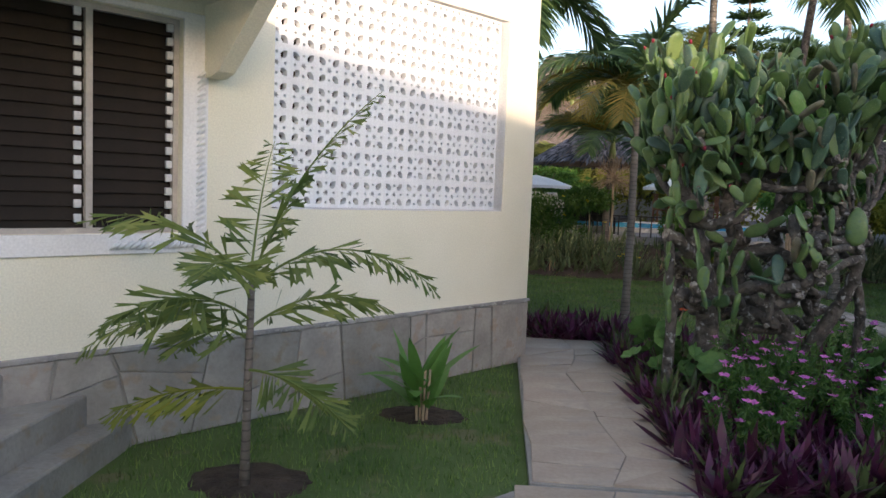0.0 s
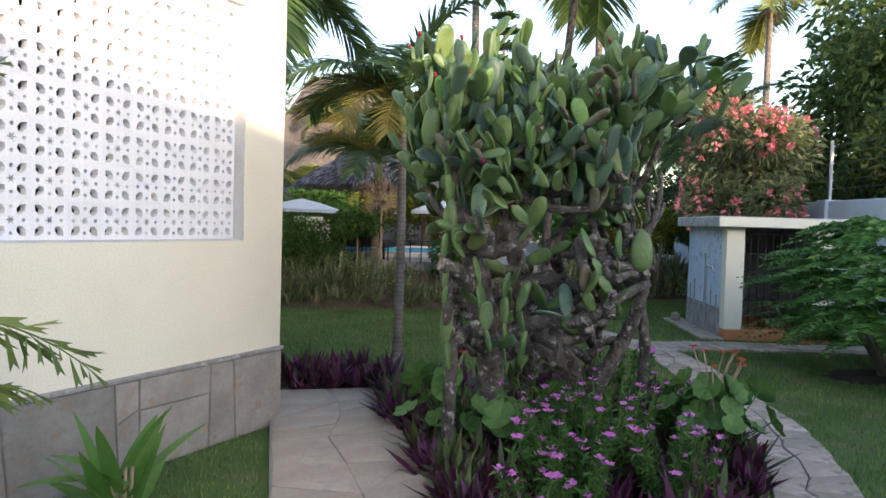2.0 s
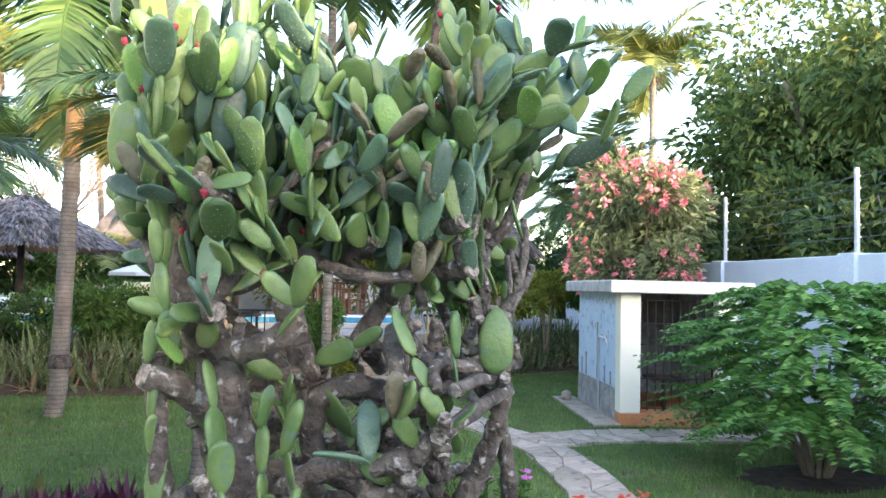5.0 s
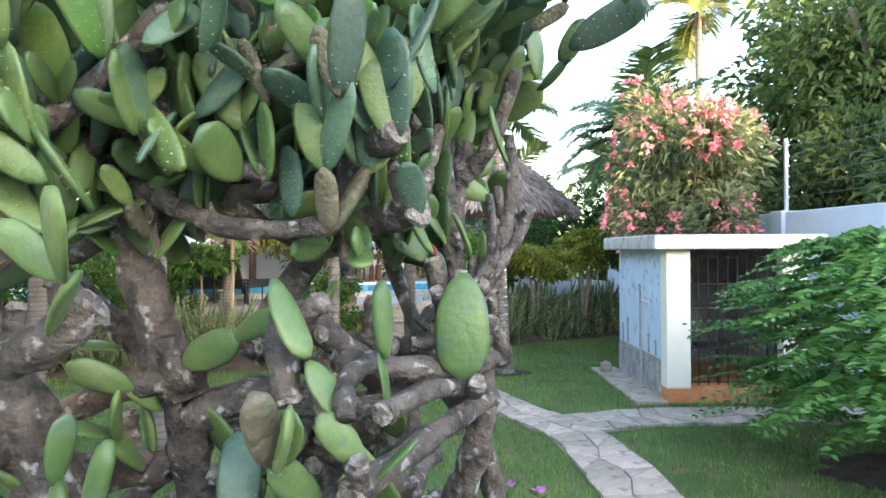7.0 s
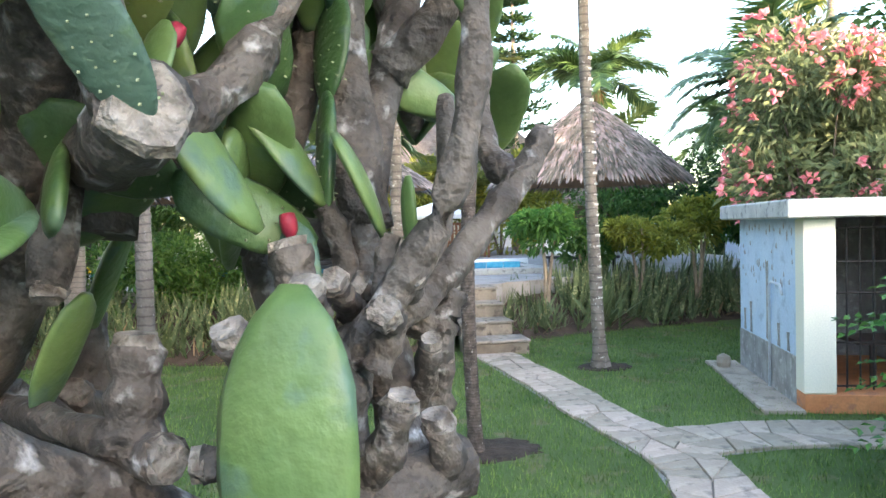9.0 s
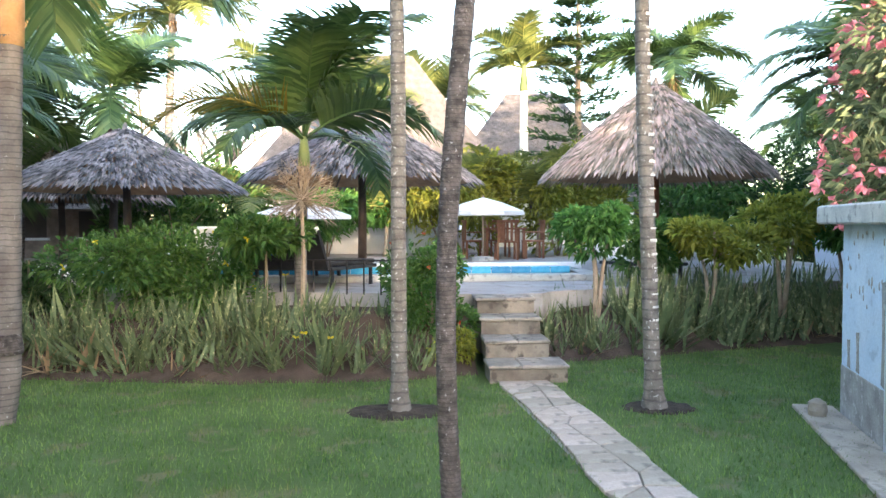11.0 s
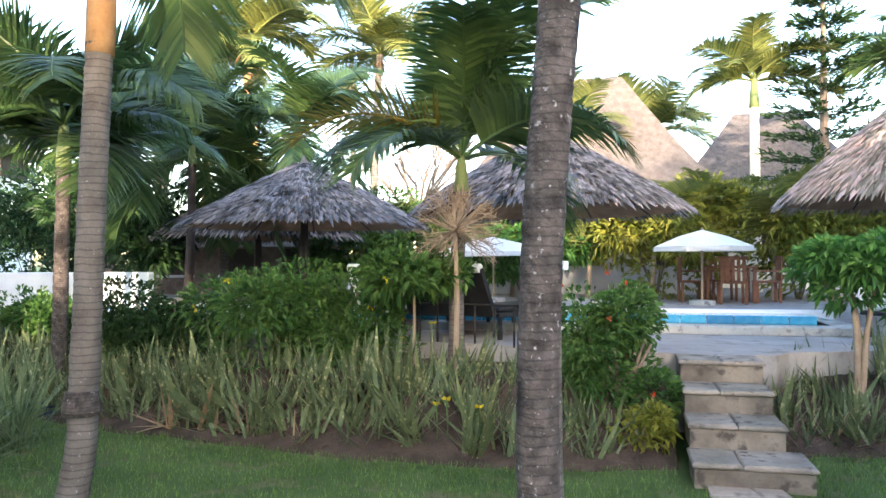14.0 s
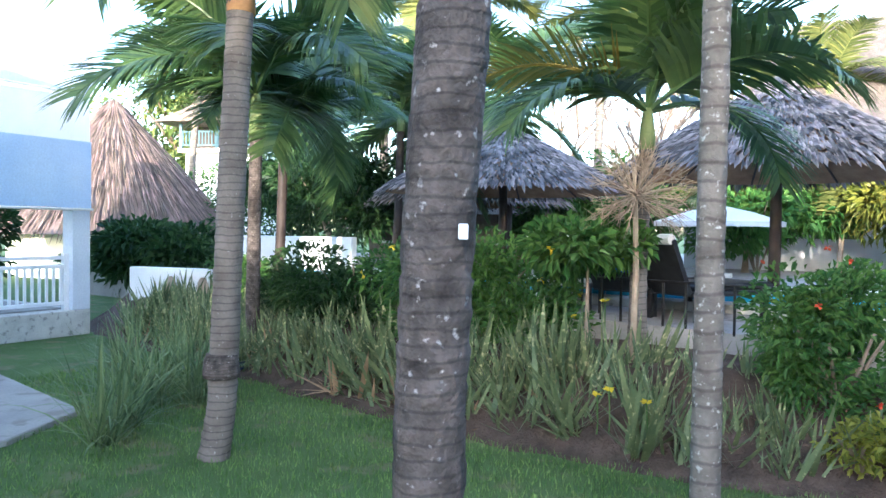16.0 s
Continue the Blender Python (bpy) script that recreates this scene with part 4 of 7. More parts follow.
def blind(y0, y1, z0, z1, seed):
    rnd, _ = fresh(seed)
    n, r, pts, fs = 16, 10, [], []
    for i in range(n + 1):
        for k in range(r + 1):
            u, v = i / n, k / r
            pts.append((0.03 + 0.035 * math.sin(5 * u + seed) * v + 0.02 * math.sin(13 * u) * v, y0 + (y1 - y0) * u, z1 + (z0 - z1) * v + 0.03 * math.sin(3 * u * math.pi) * v))
    for i in range(n):
        for k in range(r):
            a = i * (r + 1) + k
            fs.append((a, a + 1, a + r + 2, a + r + 1))
    m = MB().add(pts, fs)
    b = tagged(part("canvas_blind", m, BLIND, m=pose(-3.83, 16.85, 0), smooth=True), "pale blue-white canvas blind hanging between floors", "blind", "canvas blinds")
    part("hem", MB().tube([(0.05, y0, z0), (0.06, y1, z0)], 0.02, 6), CANVAS, b)


blind(-4.3, 0.0, 1.78, 2.74, 1)
blind(-4.3, 0.02, 3.40, 5.4, 2)
bal = thing("balustrade", pose(-3.83, 16.85, 0.36), "white wooden balustrade with upright bars", "balustrade")
for z in (0.10, 0.62, 0.74):
    part("rail", MB().box((-0.16, -4.36, z - 0.025), (-0.10, -0.26, z + 0.025), bevel=0.005), WHITE, bal)
bar = MB().box((-0.015, -0.015, 0.126), (0.015, 0.015, 0.594)).mesh("baluster", WHITE)
for k in range(40):
    part("baluster", bar, WHITE, bal, m=pose(-0.13, -0.36 - k * 0.1, 0))
for k in range(5):
    part("newel", MB().box((-0.165, -0.33 - k * 0.95, 0.0), (-0.095, -0.26 - k * 0.95, 0.80), bevel=0.005), WHITE, bal)
pv = MB().prism([(-3.6, 5.5), (0.65, 9.0), (0.75, 13.3), (0.35, 14.1), (-3.8, 14.9)], -0.05, 0.05, bevel=0.01)
tagged(part("side_terrace", pv, DECK), "pale paved terrace beside the white building", "paving", kind="structure")
gw = thing("garden_wall", pose(0, 0, 0), "low white garden wall behind reeds", "wall", kind="structure")
part("masonry", MB().box((0, 0, 0), (5.2, 0.16, 0.92), bevel=0.012, m=pose(-4.2, 17.75, 0, 0, 0, 12)), WHITE, gw)
part("tall_masonry", MB().box((0, 0, 0), (2.6, 0.16, 1.42), bevel=0.012, m=pose(-3.9, 19.3, 0, 0, 0, 8)), WHITE, gw)
for x, y in ((-3.0, 17.6), (-2.45, 17.72)):
    c = thing("wicker_chair", pose(x, y, 0, 0, 0, -20), "rounded pale wicker garden chair by the white wall", "chair", "wicker chairs")
    n = 12
    pr = [(0.23 * math.cos(math.pi * k / n), 0.45 + 0.38 * math.sin(math.pi * k / n) ** 0.8) for k in range(n + 1)]
    pr = [(0.23, 0.42)] + pr + [(-0.23, 0.42)]
    part("backrest", MB().prism(pr, 0, 0.03, m=pose(0, 0.0, 0, 90, 0, 0)), BARKT, c)
    part("seat", MB().box((-0.23, -0.45, 0.38), (0.23, -0.03, 0.42), bevel=0.01), BARKT, c)
    for u in (-0.2, 0.2):
        for v in (-0.42, -0.06):
            part("leg", MB().box((u - 0.02, v - 0.02, 0), (u + 0.02, v + 0.02, 0.38)), BARKT, c)
fv = thing("far_villa", pose(-20.3, 34.7, 0, 0, 0, 22), "tall white villa with a thatched roof and a blue balcony", "house")
part("wall", MB().box((-1.7, -1.6, 0), (1.7, 2, 4.85)), WHITE, fv)
part("balcony_floor", MB().box((-1.8, -2.1, 4.85), (1.8, 2.1, 5.0)), WHITE, fv)
post = MB().box((-0.06, -0.06, 5.0), (0.06, 0.06, 6.45)).mesh("post", BALCONY)
for u, v in ((-1.7, -2.0), (0, -2.0), (1.7, -2.0), (-1.7, 1.9), (1.7, 1.9)):
    part("post", post, BALCONY, fv, m=pose(u, v, 0))
for z in (5.12, 5.72):
    part("rail", MB().box((-1.7, -2.04, z), (1.7, -1.98, z + 0.06)), BALCONY, fv)
picket = MB().box((-0.02, -0.02, 5.18), (0.02, 0.02, 5.72)).mesh("picket", BALCONY)
for k in range(22):
    part("picket", picket, BALCONY, fv, m=pose(-1.6 + k * 0.152, -2.01, 0))
# solid box coloured dark for the shade under the balcony roof
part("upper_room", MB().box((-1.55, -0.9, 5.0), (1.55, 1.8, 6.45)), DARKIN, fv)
part("roof", MB().add([(-2.5, -2.9, 6.1), (2.5, -2.9, 6.1), (2.5, 2.9, 6.1), (-2.5, 2.9, 6.1), (-1.7, -1.9, 6.75), (1.7, -1.9, 6.75), (1.7, 1.9, 6.75), (-1.7, 1.9, 6.75), (-0.5, 0, 8.3), (0.5, 0, 8.3)],
     [(0, 1, 5, 4), (1, 2, 6, 5), (2, 3, 7, 6), (3, 0, 4, 7), (4, 5, 9, 8), (5, 6, 9), (6, 7, 8, 9), (7, 4, 8), (3, 2, 1, 0)]), THATCHB, fv, "brown thatched hip roof")

# unseen blocks added to close the place behind the walk and block low sun
back = thing("sun_blocker", pose(4, -9, 0, 0, 0, 0), "unseen plain cream blocks added to shade the garden", "building", kind="structure")
part("wall", MB().box((-26, -4, 0), (7.99, 0, 5.1), bevel=0.02), CREAM, back)
part("tall_block", MB().box((8, -4, 0), (15, 0, 8.2), bevel=0.02), CREAM, back)
part("wing", MB().box((15.01, -4, 0), (30, 0, 5.6), bevel=0.02), CREAM, back)

# ---------------------------------------------------------------- palms
def frond_mesh(name, length, a0, a1, leaflet, material, seed, pairs=46, droop=0.5, vee=0.35, wid=0.028, start=0.14):
    """One feather frond along +x: the rib rises at a0 and ends at a1 degrees; leaflets hang on both sides."""
    rnd, _ = fresh(seed)
    n = 14
    pts, p, dirs = [], Vector((0, 0, 0)), []
    for i in range(n + 1):
        t = i / n
        a = math.radians(a0 + (a1 - a0) * t ** 1.15)
        d = Vector((math.cos(a), 0, math.sin(a)))
        pts.append(p.copy())
        dirs.append(d)
        p = p + d * (length / n)
    mb = MB().tube(pts, [0.022 * length / 2 * (1 - 0.9 * i / n) + 0.003 for i in range(n + 1)], 4, caps=False)
    for k in range(pairs):
        t = start + (1 - start) * (k + 0.5) / pairs
        f = t * n
        i = min(int(f), n - 1)
        q = pts[i].lerp(pts[i + 1], f - i)
        d = dirs[i]
        up = Vector((-d.z, 0, d.x))
        ll = leaflet * (0.5 + 0.5 * math.sin(math.pi * min(1, 0.15 + t * 0.85))) * rnd.uniform(0.85, 1.1)
        for sgn in (-1, 1):
            dr = (Vector((0, sgn, 0)) * 0.85 + d * (0.45 + 0.35 * t) + up * (vee + rnd.uniform(-0.12, 0.12))).normalized()
            mb.blade(q, dr, ll, wid * rnd.uniform(0.8, 1.2), bend=droop * rnd.uniform(0.7, 1.4), segs=3, side=d)
    return mb.mesh(name, material)


FR = {}
for i, (nm, a0, a1) in enumerate((("up", 72, 5), ("mid", 48, -42), ("low", 18, -68), ("hang", -20, -84))):
    FR[nm] = frond_mesh("frond", 1.0, a0, a1, 0.40, FROND, 60 + i, pairs=70, wid=0.024, droop=0.65)
    # the _sun copy carries its sunlight in the leaf colour
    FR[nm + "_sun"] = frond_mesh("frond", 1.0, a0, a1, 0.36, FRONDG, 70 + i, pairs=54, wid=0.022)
FR["yellow"] = frond_mesh("frond", 1.0, 40, -62, 0.36, FRONDY, 80, pairs=44, wid=0.017)
FR["fan"] = frond_mesh("frond", 1.0, 60, 30, 0.4, FRONDG, 81, pairs=30, wid=0.05, droop=0.1, start=0.5)


def trunk_mesh(points, r0, r1, material, seed, rings=0.09, flare=1.5, lip=0.022):
    """A ringed palm trunk along a bent line."""
    rnd, _ = fresh(seed)
    pts = [Vector(p) for p in points]
    total = sum((b - a).length for a, b in zip(pts, pts[1:]))
    mb_pts, rad, done = [], [], 0.0
    cur = 0.0
    seq = []
    while cur < total:
        seq += [(cur, 1 + lip), (cur + rings * 0.16, 1 - lip * 0.5), (cur + rings * 0.6, 1.0)]
        cur += rings * rnd.uniform(0.75, 1.3)
    seq = [s for s in seq if s[0] < total] + [(total, 1.0)]
    for s, k in seq:
        rem = s
        for i in range(len(pts) - 1):
            ln = (pts[i + 1] - pts[i]).length
            if rem <= ln or i == len(pts) - 2:
                t = rem / ln
                a = pts[i] + (pts[i] - pts[i - 1]) * 0.0
                p = pts[i].lerp(pts[i + 1], min(t, 1))
                break
            rem -= ln
        u = s / total
        base = 1 + (flare - 1) * math.exp(-s / 0.13)
        mb_pts.append(p)
        rad.append((r0 + (r1 - r0) * u) * k * base * rnd.uniform(0.975, 1.025))
    return MB().tube(mb_pts, rad, 14, wob=0.025, rng=rnd).mesh("trunk", material, True)


def smooth_line(pts, n=10):
    out = []
    P = [Vector(pts[0])] + [Vector(p) for p in pts] + [Vector(pts[-1])]
    for i in range(1, len(P) - 2):
        for k in range(n):
            t = k / n
            a, b, c, d = P[i - 1], P[i], P[i + 1], P[i + 2]
            out.append(0.5 * ((2 * b) + (c - a) * t + (2 * a - 5 * b + 4 * c - d) * t * t + (3 * b - a - 3 * c + d) * t ** 3))
    out.append(P[-1])
    return out


def palm(x, y, z, trunk, r0, r1, bark, fronds, flen, seed, label, sun=False, shaft=0.5, dead=0, nuts=None, rings=0.09, flare=1.5, yellow=(), spin=0, mixes=("up", "mid", "mid", "low")):
    rnd, _ = fresh(seed)
    p = thing("palm_tree", pose(x, y, z), label, "palm tree", "garden palms")
    line = smooth_line(trunk)
    part("trunk", trunk_mesh(line, r0, r1, bark, seed, rings, flare), bark, p)
    top = Vector(trunk[-1])
    if shaft:
        part("crownshaft", MB().tube([top, top + Vector((0, 0, shaft * 0.4)), top + Vector((0, 0, shaft))], [r1 * 1.15, r1 * 1.05, r1 * 0.6], 10), SHAFT, p, "smooth green crownshaft", smooth=True)
        top = top + Vector((0, 0, shaft * 0.9))
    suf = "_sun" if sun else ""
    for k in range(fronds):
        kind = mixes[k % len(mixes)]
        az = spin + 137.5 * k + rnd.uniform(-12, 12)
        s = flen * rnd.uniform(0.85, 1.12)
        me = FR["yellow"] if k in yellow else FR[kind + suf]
        part("frond", me, None, p, m=Matrix.Translation(top) @ pose(0, 0, 0, rnd.uniform(-25, 25), rnd.uniform(-10, 8), az) @ Matrix.Diagonal((s, s, s, 1)))
    for k in range(dead):
        part("dead_frond", FR["hang"], None, p, "old hanging frond", m=Matrix.Translation(top - Vector((0, 0, 0.15))) @ pose(0, 0, 0, 0, 0, 83 * k + 20) @ Matrix.Diagonal((flen * 1.05, flen * 1.05, flen * 1.05, 1)))
    if nuts:
        mb = MB()
        for k in range(40):
            a, e2 = rnd.uniform(0, 6.3), rnd.uniform(-1.2, 0.1)
            d = Vector((math.cos(a) * math.cos(e2), math.sin(a) * math.cos(e2), math.sin(e2)))
            mb.blade(top - Vector((0, 0, 0.2)), d, rnd.uniform(0.3, 0.7) * nuts, 0.05, 0.8)
        part("flower_stalk", mb, DEADF, p, "tan drooping flower stalks")
    return p


# trunks on the lawn
palm(2.14, 13.93, 0, [(0, 0, 0), (0.05, 0.02, 0.35), (0.05, 0.04, 0.66), (0.06, 0.1, 2.0), (0.07, 0.17, 3.4), (0.08, 0.2, 4.9)], 0.098, 0.084, BARKL, 15, 2.3, 21, "tall coconut palm with a grey ringed trunk on the lawn", shaft=0.5, rings=0.085, dead=5, flare=1.12)
# orange sleeve round the upper trunk, warm sunlight put in as colour
orange = MB().tube([(0.066, 0.16, 3.0), (0.07, 0.17, 3.3), (0.072, 0.18, 3.6)], [0.098, 0.098, 0.096], 14).mesh("sheath", BARKO, True)
sh = thing("trunk_sun_patch", pose(2.14, 13.93, 0), "orange-brown sleeve painting warm sunlight high on a palm trunk", "bark")
part("sheath", orange, BARKO, sh)
cl = thing("trunk_collar", pose(2.19, 13.95, 0.55), "torn dark band of bark round a palm trunk", "bark band")
rnd, _ = fresh(8)
part("bark_flap", MB().tube([(0, 0, 0.0), (0, 0, 0.03), (0, 0, 0.12), (0, 0, 0.16)], [0.118, 0.128, 0.112, 0.1], 14, wob=0.05, rng=rnd), BARKD, cl)
palm(5.55, 11.38, 0, [(0, 0, 0), (-0.035, -0.01, 0.8), (-0.03, -0.01, 1.5), (0.03, 0.0, 2.3), (0.13, 0, 3.3), (0.3, 0.05, 4.8)], 0.049, 0.046, BARKD, 12, 2.0, 22, "slim leaning palm with a dark ringed trunk in a soil ring", shaft=0.4, rings=0.045, flare=1.35)
palm(5.30, 14.05, 0, [(0, 0, 0), (0.0, 0, 1.5), (0.0, 0.02, 3.0), (-0.05, 0.05, 5.7)], 0.068, 0.055, BARK, 12, 2.0, 23, "slim straight palm with pale lichen on its trunk", shaft=0.5, rings=0.075, flare=1.6)
palm(7.45, 13.98, 0, [(0, 0, 0), (-0.03, 0, 0.6), (-0.07, 0, 1.6), (-0.12, 0.0, 3.0), (-0.15, 0, 5.5)], 0.068, 0.055, BARK, 14, 2.2, 24, "slim palm with white bands on its trunk in a soil ring", shaft=0.5, rings=0.11, flare=1.8, spin=20)
pw = thing("trunk_bands", pose(7.45, 13.98, 0), "white lichen bands round a palm trunk", "lichen bands")
rnd, _ = fresh(9)
for k in range(24):
    z = 0.75 + k * 0.11
    part("band", MB().tube([(-0.03 - 0.029 * (z - 0.6), 0, z), (-0.03 - 0.029 * (z - 0.6), 0, z + rnd.uniform(0.012, 0.03))], 0.0685 - 0.003 * z, 12, caps=False), SLABC, pw)
tg = MB().box((-0.006, -0.003, -0.010), (0.006, 0.003, 0.010), bevel=0.0015)
tagged(part("tree_tag", tg, WHITE, m=pose(5.578, 11.339, 1.553, 0, 0, 35)), "small white tag fixed to a palm trunk", "tag")
# planted palms on and round the terrace
palm(4.15, 16.75, 0.55, [(0, 0, 0), (0.0, 0, 0.8), (0.05, 0, 1.7)], 0.075, 0.065, BARKL, 11, 1.85, 25, "young feather palm with arching dark fronds by the pool", shaft=0.35, yellow=(4,), mixes=("up", "mid", "up", "low"), spin=10)
fy = palm(3.58, 10.7, 0, [(0, 0, 0), (0.01, 0, 1.2), (0.0, 0, 2.45)], 0.05, 0.042, BARKL, 4, 1.7, 31, "slim palm with yellowing fronds behind the cactus", shaft=0.3, spin=75, mixes=("up", "mid"))
for az, sc, pitch in ((196, 1.45, 0), (228, 1.25, 14), (172, 1.3, 6), (250, 1.1, 20)):
    part("frond", FR["yellow"], None, fy, "yellow dying frond", m=Matrix.Translation((0, 0, 2.72)) @ pose(0, 0, 0, 0, pitch, az) @ Matrix.Diagonal((sc, sc, sc, 1)))
palm(-0.2, 16.5, 0, [(0, 0, 0), (0.02, 0, 1.2), (0.05, 0, 2.6)], 0.085, 0.07, BARKD, 10, 2.2, 26, "dark-trunked palm with drooping dark fronds over the lawn", shaft=0.5, spin=30)
palm(-0.95, 17.6, 0, [(0, 0, 0), (0.1, 0, 1.2), (0.15, 0, 2.4)], 0.07, 0.06, POLE, 10, 2.1, 27, "thin black-trunked palm beside the hedge", shaft=0.5, spin=70)
palm(-2.2, 22.0, 0, [(0, 0, 0), (0.1, 0, 1.6), (0.15, 0, 3.4)], 0.09, 0.07, POLE, 10, 2.3, 28, "palm with a dark trunk behind the low wall", shaft=0.4, spin=15, dead=3)
palm(-0.6, 23.5, 0.6, [(0, 0, 0), (0.1, 0, 1.6), (0.05, 0, 3.2)], 0.09, 0.07, POLE, 10, 2.3, 29, "dark-trunked palm among the parasols", shaft=0.4, spin=50, dead=3)
palm(-3.2, 25.0, 0, [(0, 0, 0), (0.1, 0, 2), (0.0, 0, 3.6)], 0.1, 0.08, BARK, 10, 2.4, 30, "leafy palm behind the thatched parasols", shaft=0.4, spin=15, dead=3)
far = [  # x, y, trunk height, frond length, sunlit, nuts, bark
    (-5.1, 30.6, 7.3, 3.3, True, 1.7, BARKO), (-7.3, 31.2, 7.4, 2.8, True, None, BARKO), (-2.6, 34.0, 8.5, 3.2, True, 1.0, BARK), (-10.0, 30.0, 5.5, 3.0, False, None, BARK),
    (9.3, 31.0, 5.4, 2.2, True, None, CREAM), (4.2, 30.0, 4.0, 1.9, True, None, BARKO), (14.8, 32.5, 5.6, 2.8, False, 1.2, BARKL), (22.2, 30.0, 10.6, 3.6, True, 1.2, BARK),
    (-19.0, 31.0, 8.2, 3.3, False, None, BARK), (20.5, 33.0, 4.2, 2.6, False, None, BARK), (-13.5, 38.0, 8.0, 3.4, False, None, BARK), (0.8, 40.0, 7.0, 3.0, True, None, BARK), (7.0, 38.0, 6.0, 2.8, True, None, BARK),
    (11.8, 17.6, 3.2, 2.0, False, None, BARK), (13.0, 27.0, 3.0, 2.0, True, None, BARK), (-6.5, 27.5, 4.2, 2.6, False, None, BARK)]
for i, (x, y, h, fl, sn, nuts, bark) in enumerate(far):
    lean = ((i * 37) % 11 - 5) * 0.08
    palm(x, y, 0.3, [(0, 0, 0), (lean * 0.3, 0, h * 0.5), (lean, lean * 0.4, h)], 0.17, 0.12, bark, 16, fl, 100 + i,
         "tall palm beyond the pool with fronds coloured as sunlit" if sn else "tall green palm beyond the garden", sun=sn, shaft=0.8 if bark is not BARK else 0.0, nuts=nuts, rings=0.2, spin=i * 20, mixes=("up", "mid", "low", "mid"))


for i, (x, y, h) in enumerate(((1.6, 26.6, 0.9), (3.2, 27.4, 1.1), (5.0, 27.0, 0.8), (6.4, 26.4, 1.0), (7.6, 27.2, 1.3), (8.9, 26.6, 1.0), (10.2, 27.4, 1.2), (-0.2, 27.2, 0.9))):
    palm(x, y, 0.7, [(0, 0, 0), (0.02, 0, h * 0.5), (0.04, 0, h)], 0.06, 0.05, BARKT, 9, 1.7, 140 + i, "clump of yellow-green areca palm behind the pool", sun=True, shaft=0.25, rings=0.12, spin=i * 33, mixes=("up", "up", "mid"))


# ---------------------------------------------------------------- shrubs and trees
def ball_points(n, rx, ry, rz, ng, lumps=9, fill=0.45, flat=0.0):
    """Points in an uneven crown made of many lumps."""
    c = ng.normal(size=(lumps, 3))
    c /= np.linalg.norm(c, axis=1, keepdims=True)
    c *= ng.uniform(0.25, 0.72, (lumps, 1))
    c[:, 2] = np.maximum(c[:, 2], -0.55)
    who = ng.integers(0, lumps, n)
    d = ng.normal(size=(n, 3))
    d /= np.linalg.norm(d, axis=1, keepdims=True)
    r = ng.uniform(0.22, 0.5, lumps)[who][:, None] * ng.uniform(fill, 1.0, (n, 1)) ** 0.5
    return (c[who] + d * r) * np.array([rx, ry, rz]), d


def shrub(name, x, y, z, h, rx, ry, rz, count, size, material, seed, label, category="shrub", width=0.4, lumps=10, flowers=None, stems=5, stem_mat=None, spread=0.4, group="", fill=0.45, droop=0.2, stem_r=0.025):
    """h: height of the crown's middle over the foot."""
    rnd, ng = fresh(seed)
    s = thing(name, pose(x, y, z), label, category, group)
    pos, d = ball_points(count, rx, ry, rz, ng, lumps, fill)
    pos[:, 2] += h
    keep = pos[:, 2] > 0.03
    pos, d = pos[keep], d[keep]
    out = d + ng.normal(size=d.shape) * 0.5 + np.array([0, 0, 0.15])
    part("foliage", MB().leaves(pos, out, ng.uniform(0.7, 1.25, len(pos)) * size, width, ng, droop=droop), material, s)
    sm = stem_mat or TWIG
    for k in range(stems):
        a = 2 * math.pi * k / stems + rnd.uniform(-0.3, 0.3)
        e2 = Vector((rx * spread * math.cos(a), ry * spread * math.sin(a), h + rz * rnd.uniform(-0.1, 0.45)))
        mid = Vector((e2.x * 0.35 + rnd.uniform(-0.04, 0.04), e2.y * 0.35, e2.z * 0.5))
        part("stem", MB().tube(smooth_line([(0.02 * math.cos(a), 0.02 * math.sin(a), -0.02), mid, e2], 4), [stem_r * (1 - 0.075 * i) for i in range(9)], 6), sm, s, smooth=True)
    if flowers:
        fm, fn, fs, fl = flowers
        fp, fd = pos[ng.choice(len(pos), fn)] * 1.0, None
        fd = fp / np.array([rx, ry, rz]) - np.array([0, 0, h / rz])
        far = np.linalg.norm(fd, axis=1) > 0.62
        fp, fd = fp[far] + fd[far] * 0.2, fd[far]
        fp[:, 2] -= h
        fp[:, 2] += h
        mb = MB()
        for p, dd in zip(fp, fd):
            if p[2] < 0.1:
                continue
            q = np.repeat(p[None], 5, 0)
            o = ng.normal(size=(5, 3)) * 0.8 + dd * 0.8
            mb.leaves(q, o, fs, 0.75, ng)
        part("blossom", mb, fm, s, fl)
    return s


# bush on the lawn by the shed: tiers of small leaves
rnd, ng = fresh(31)
bush = thing("round_bush", pose(8.62, 9.3, 0), "broad round green bush with tiers of fine leaves on the lawn", "bush")
mb = MB()
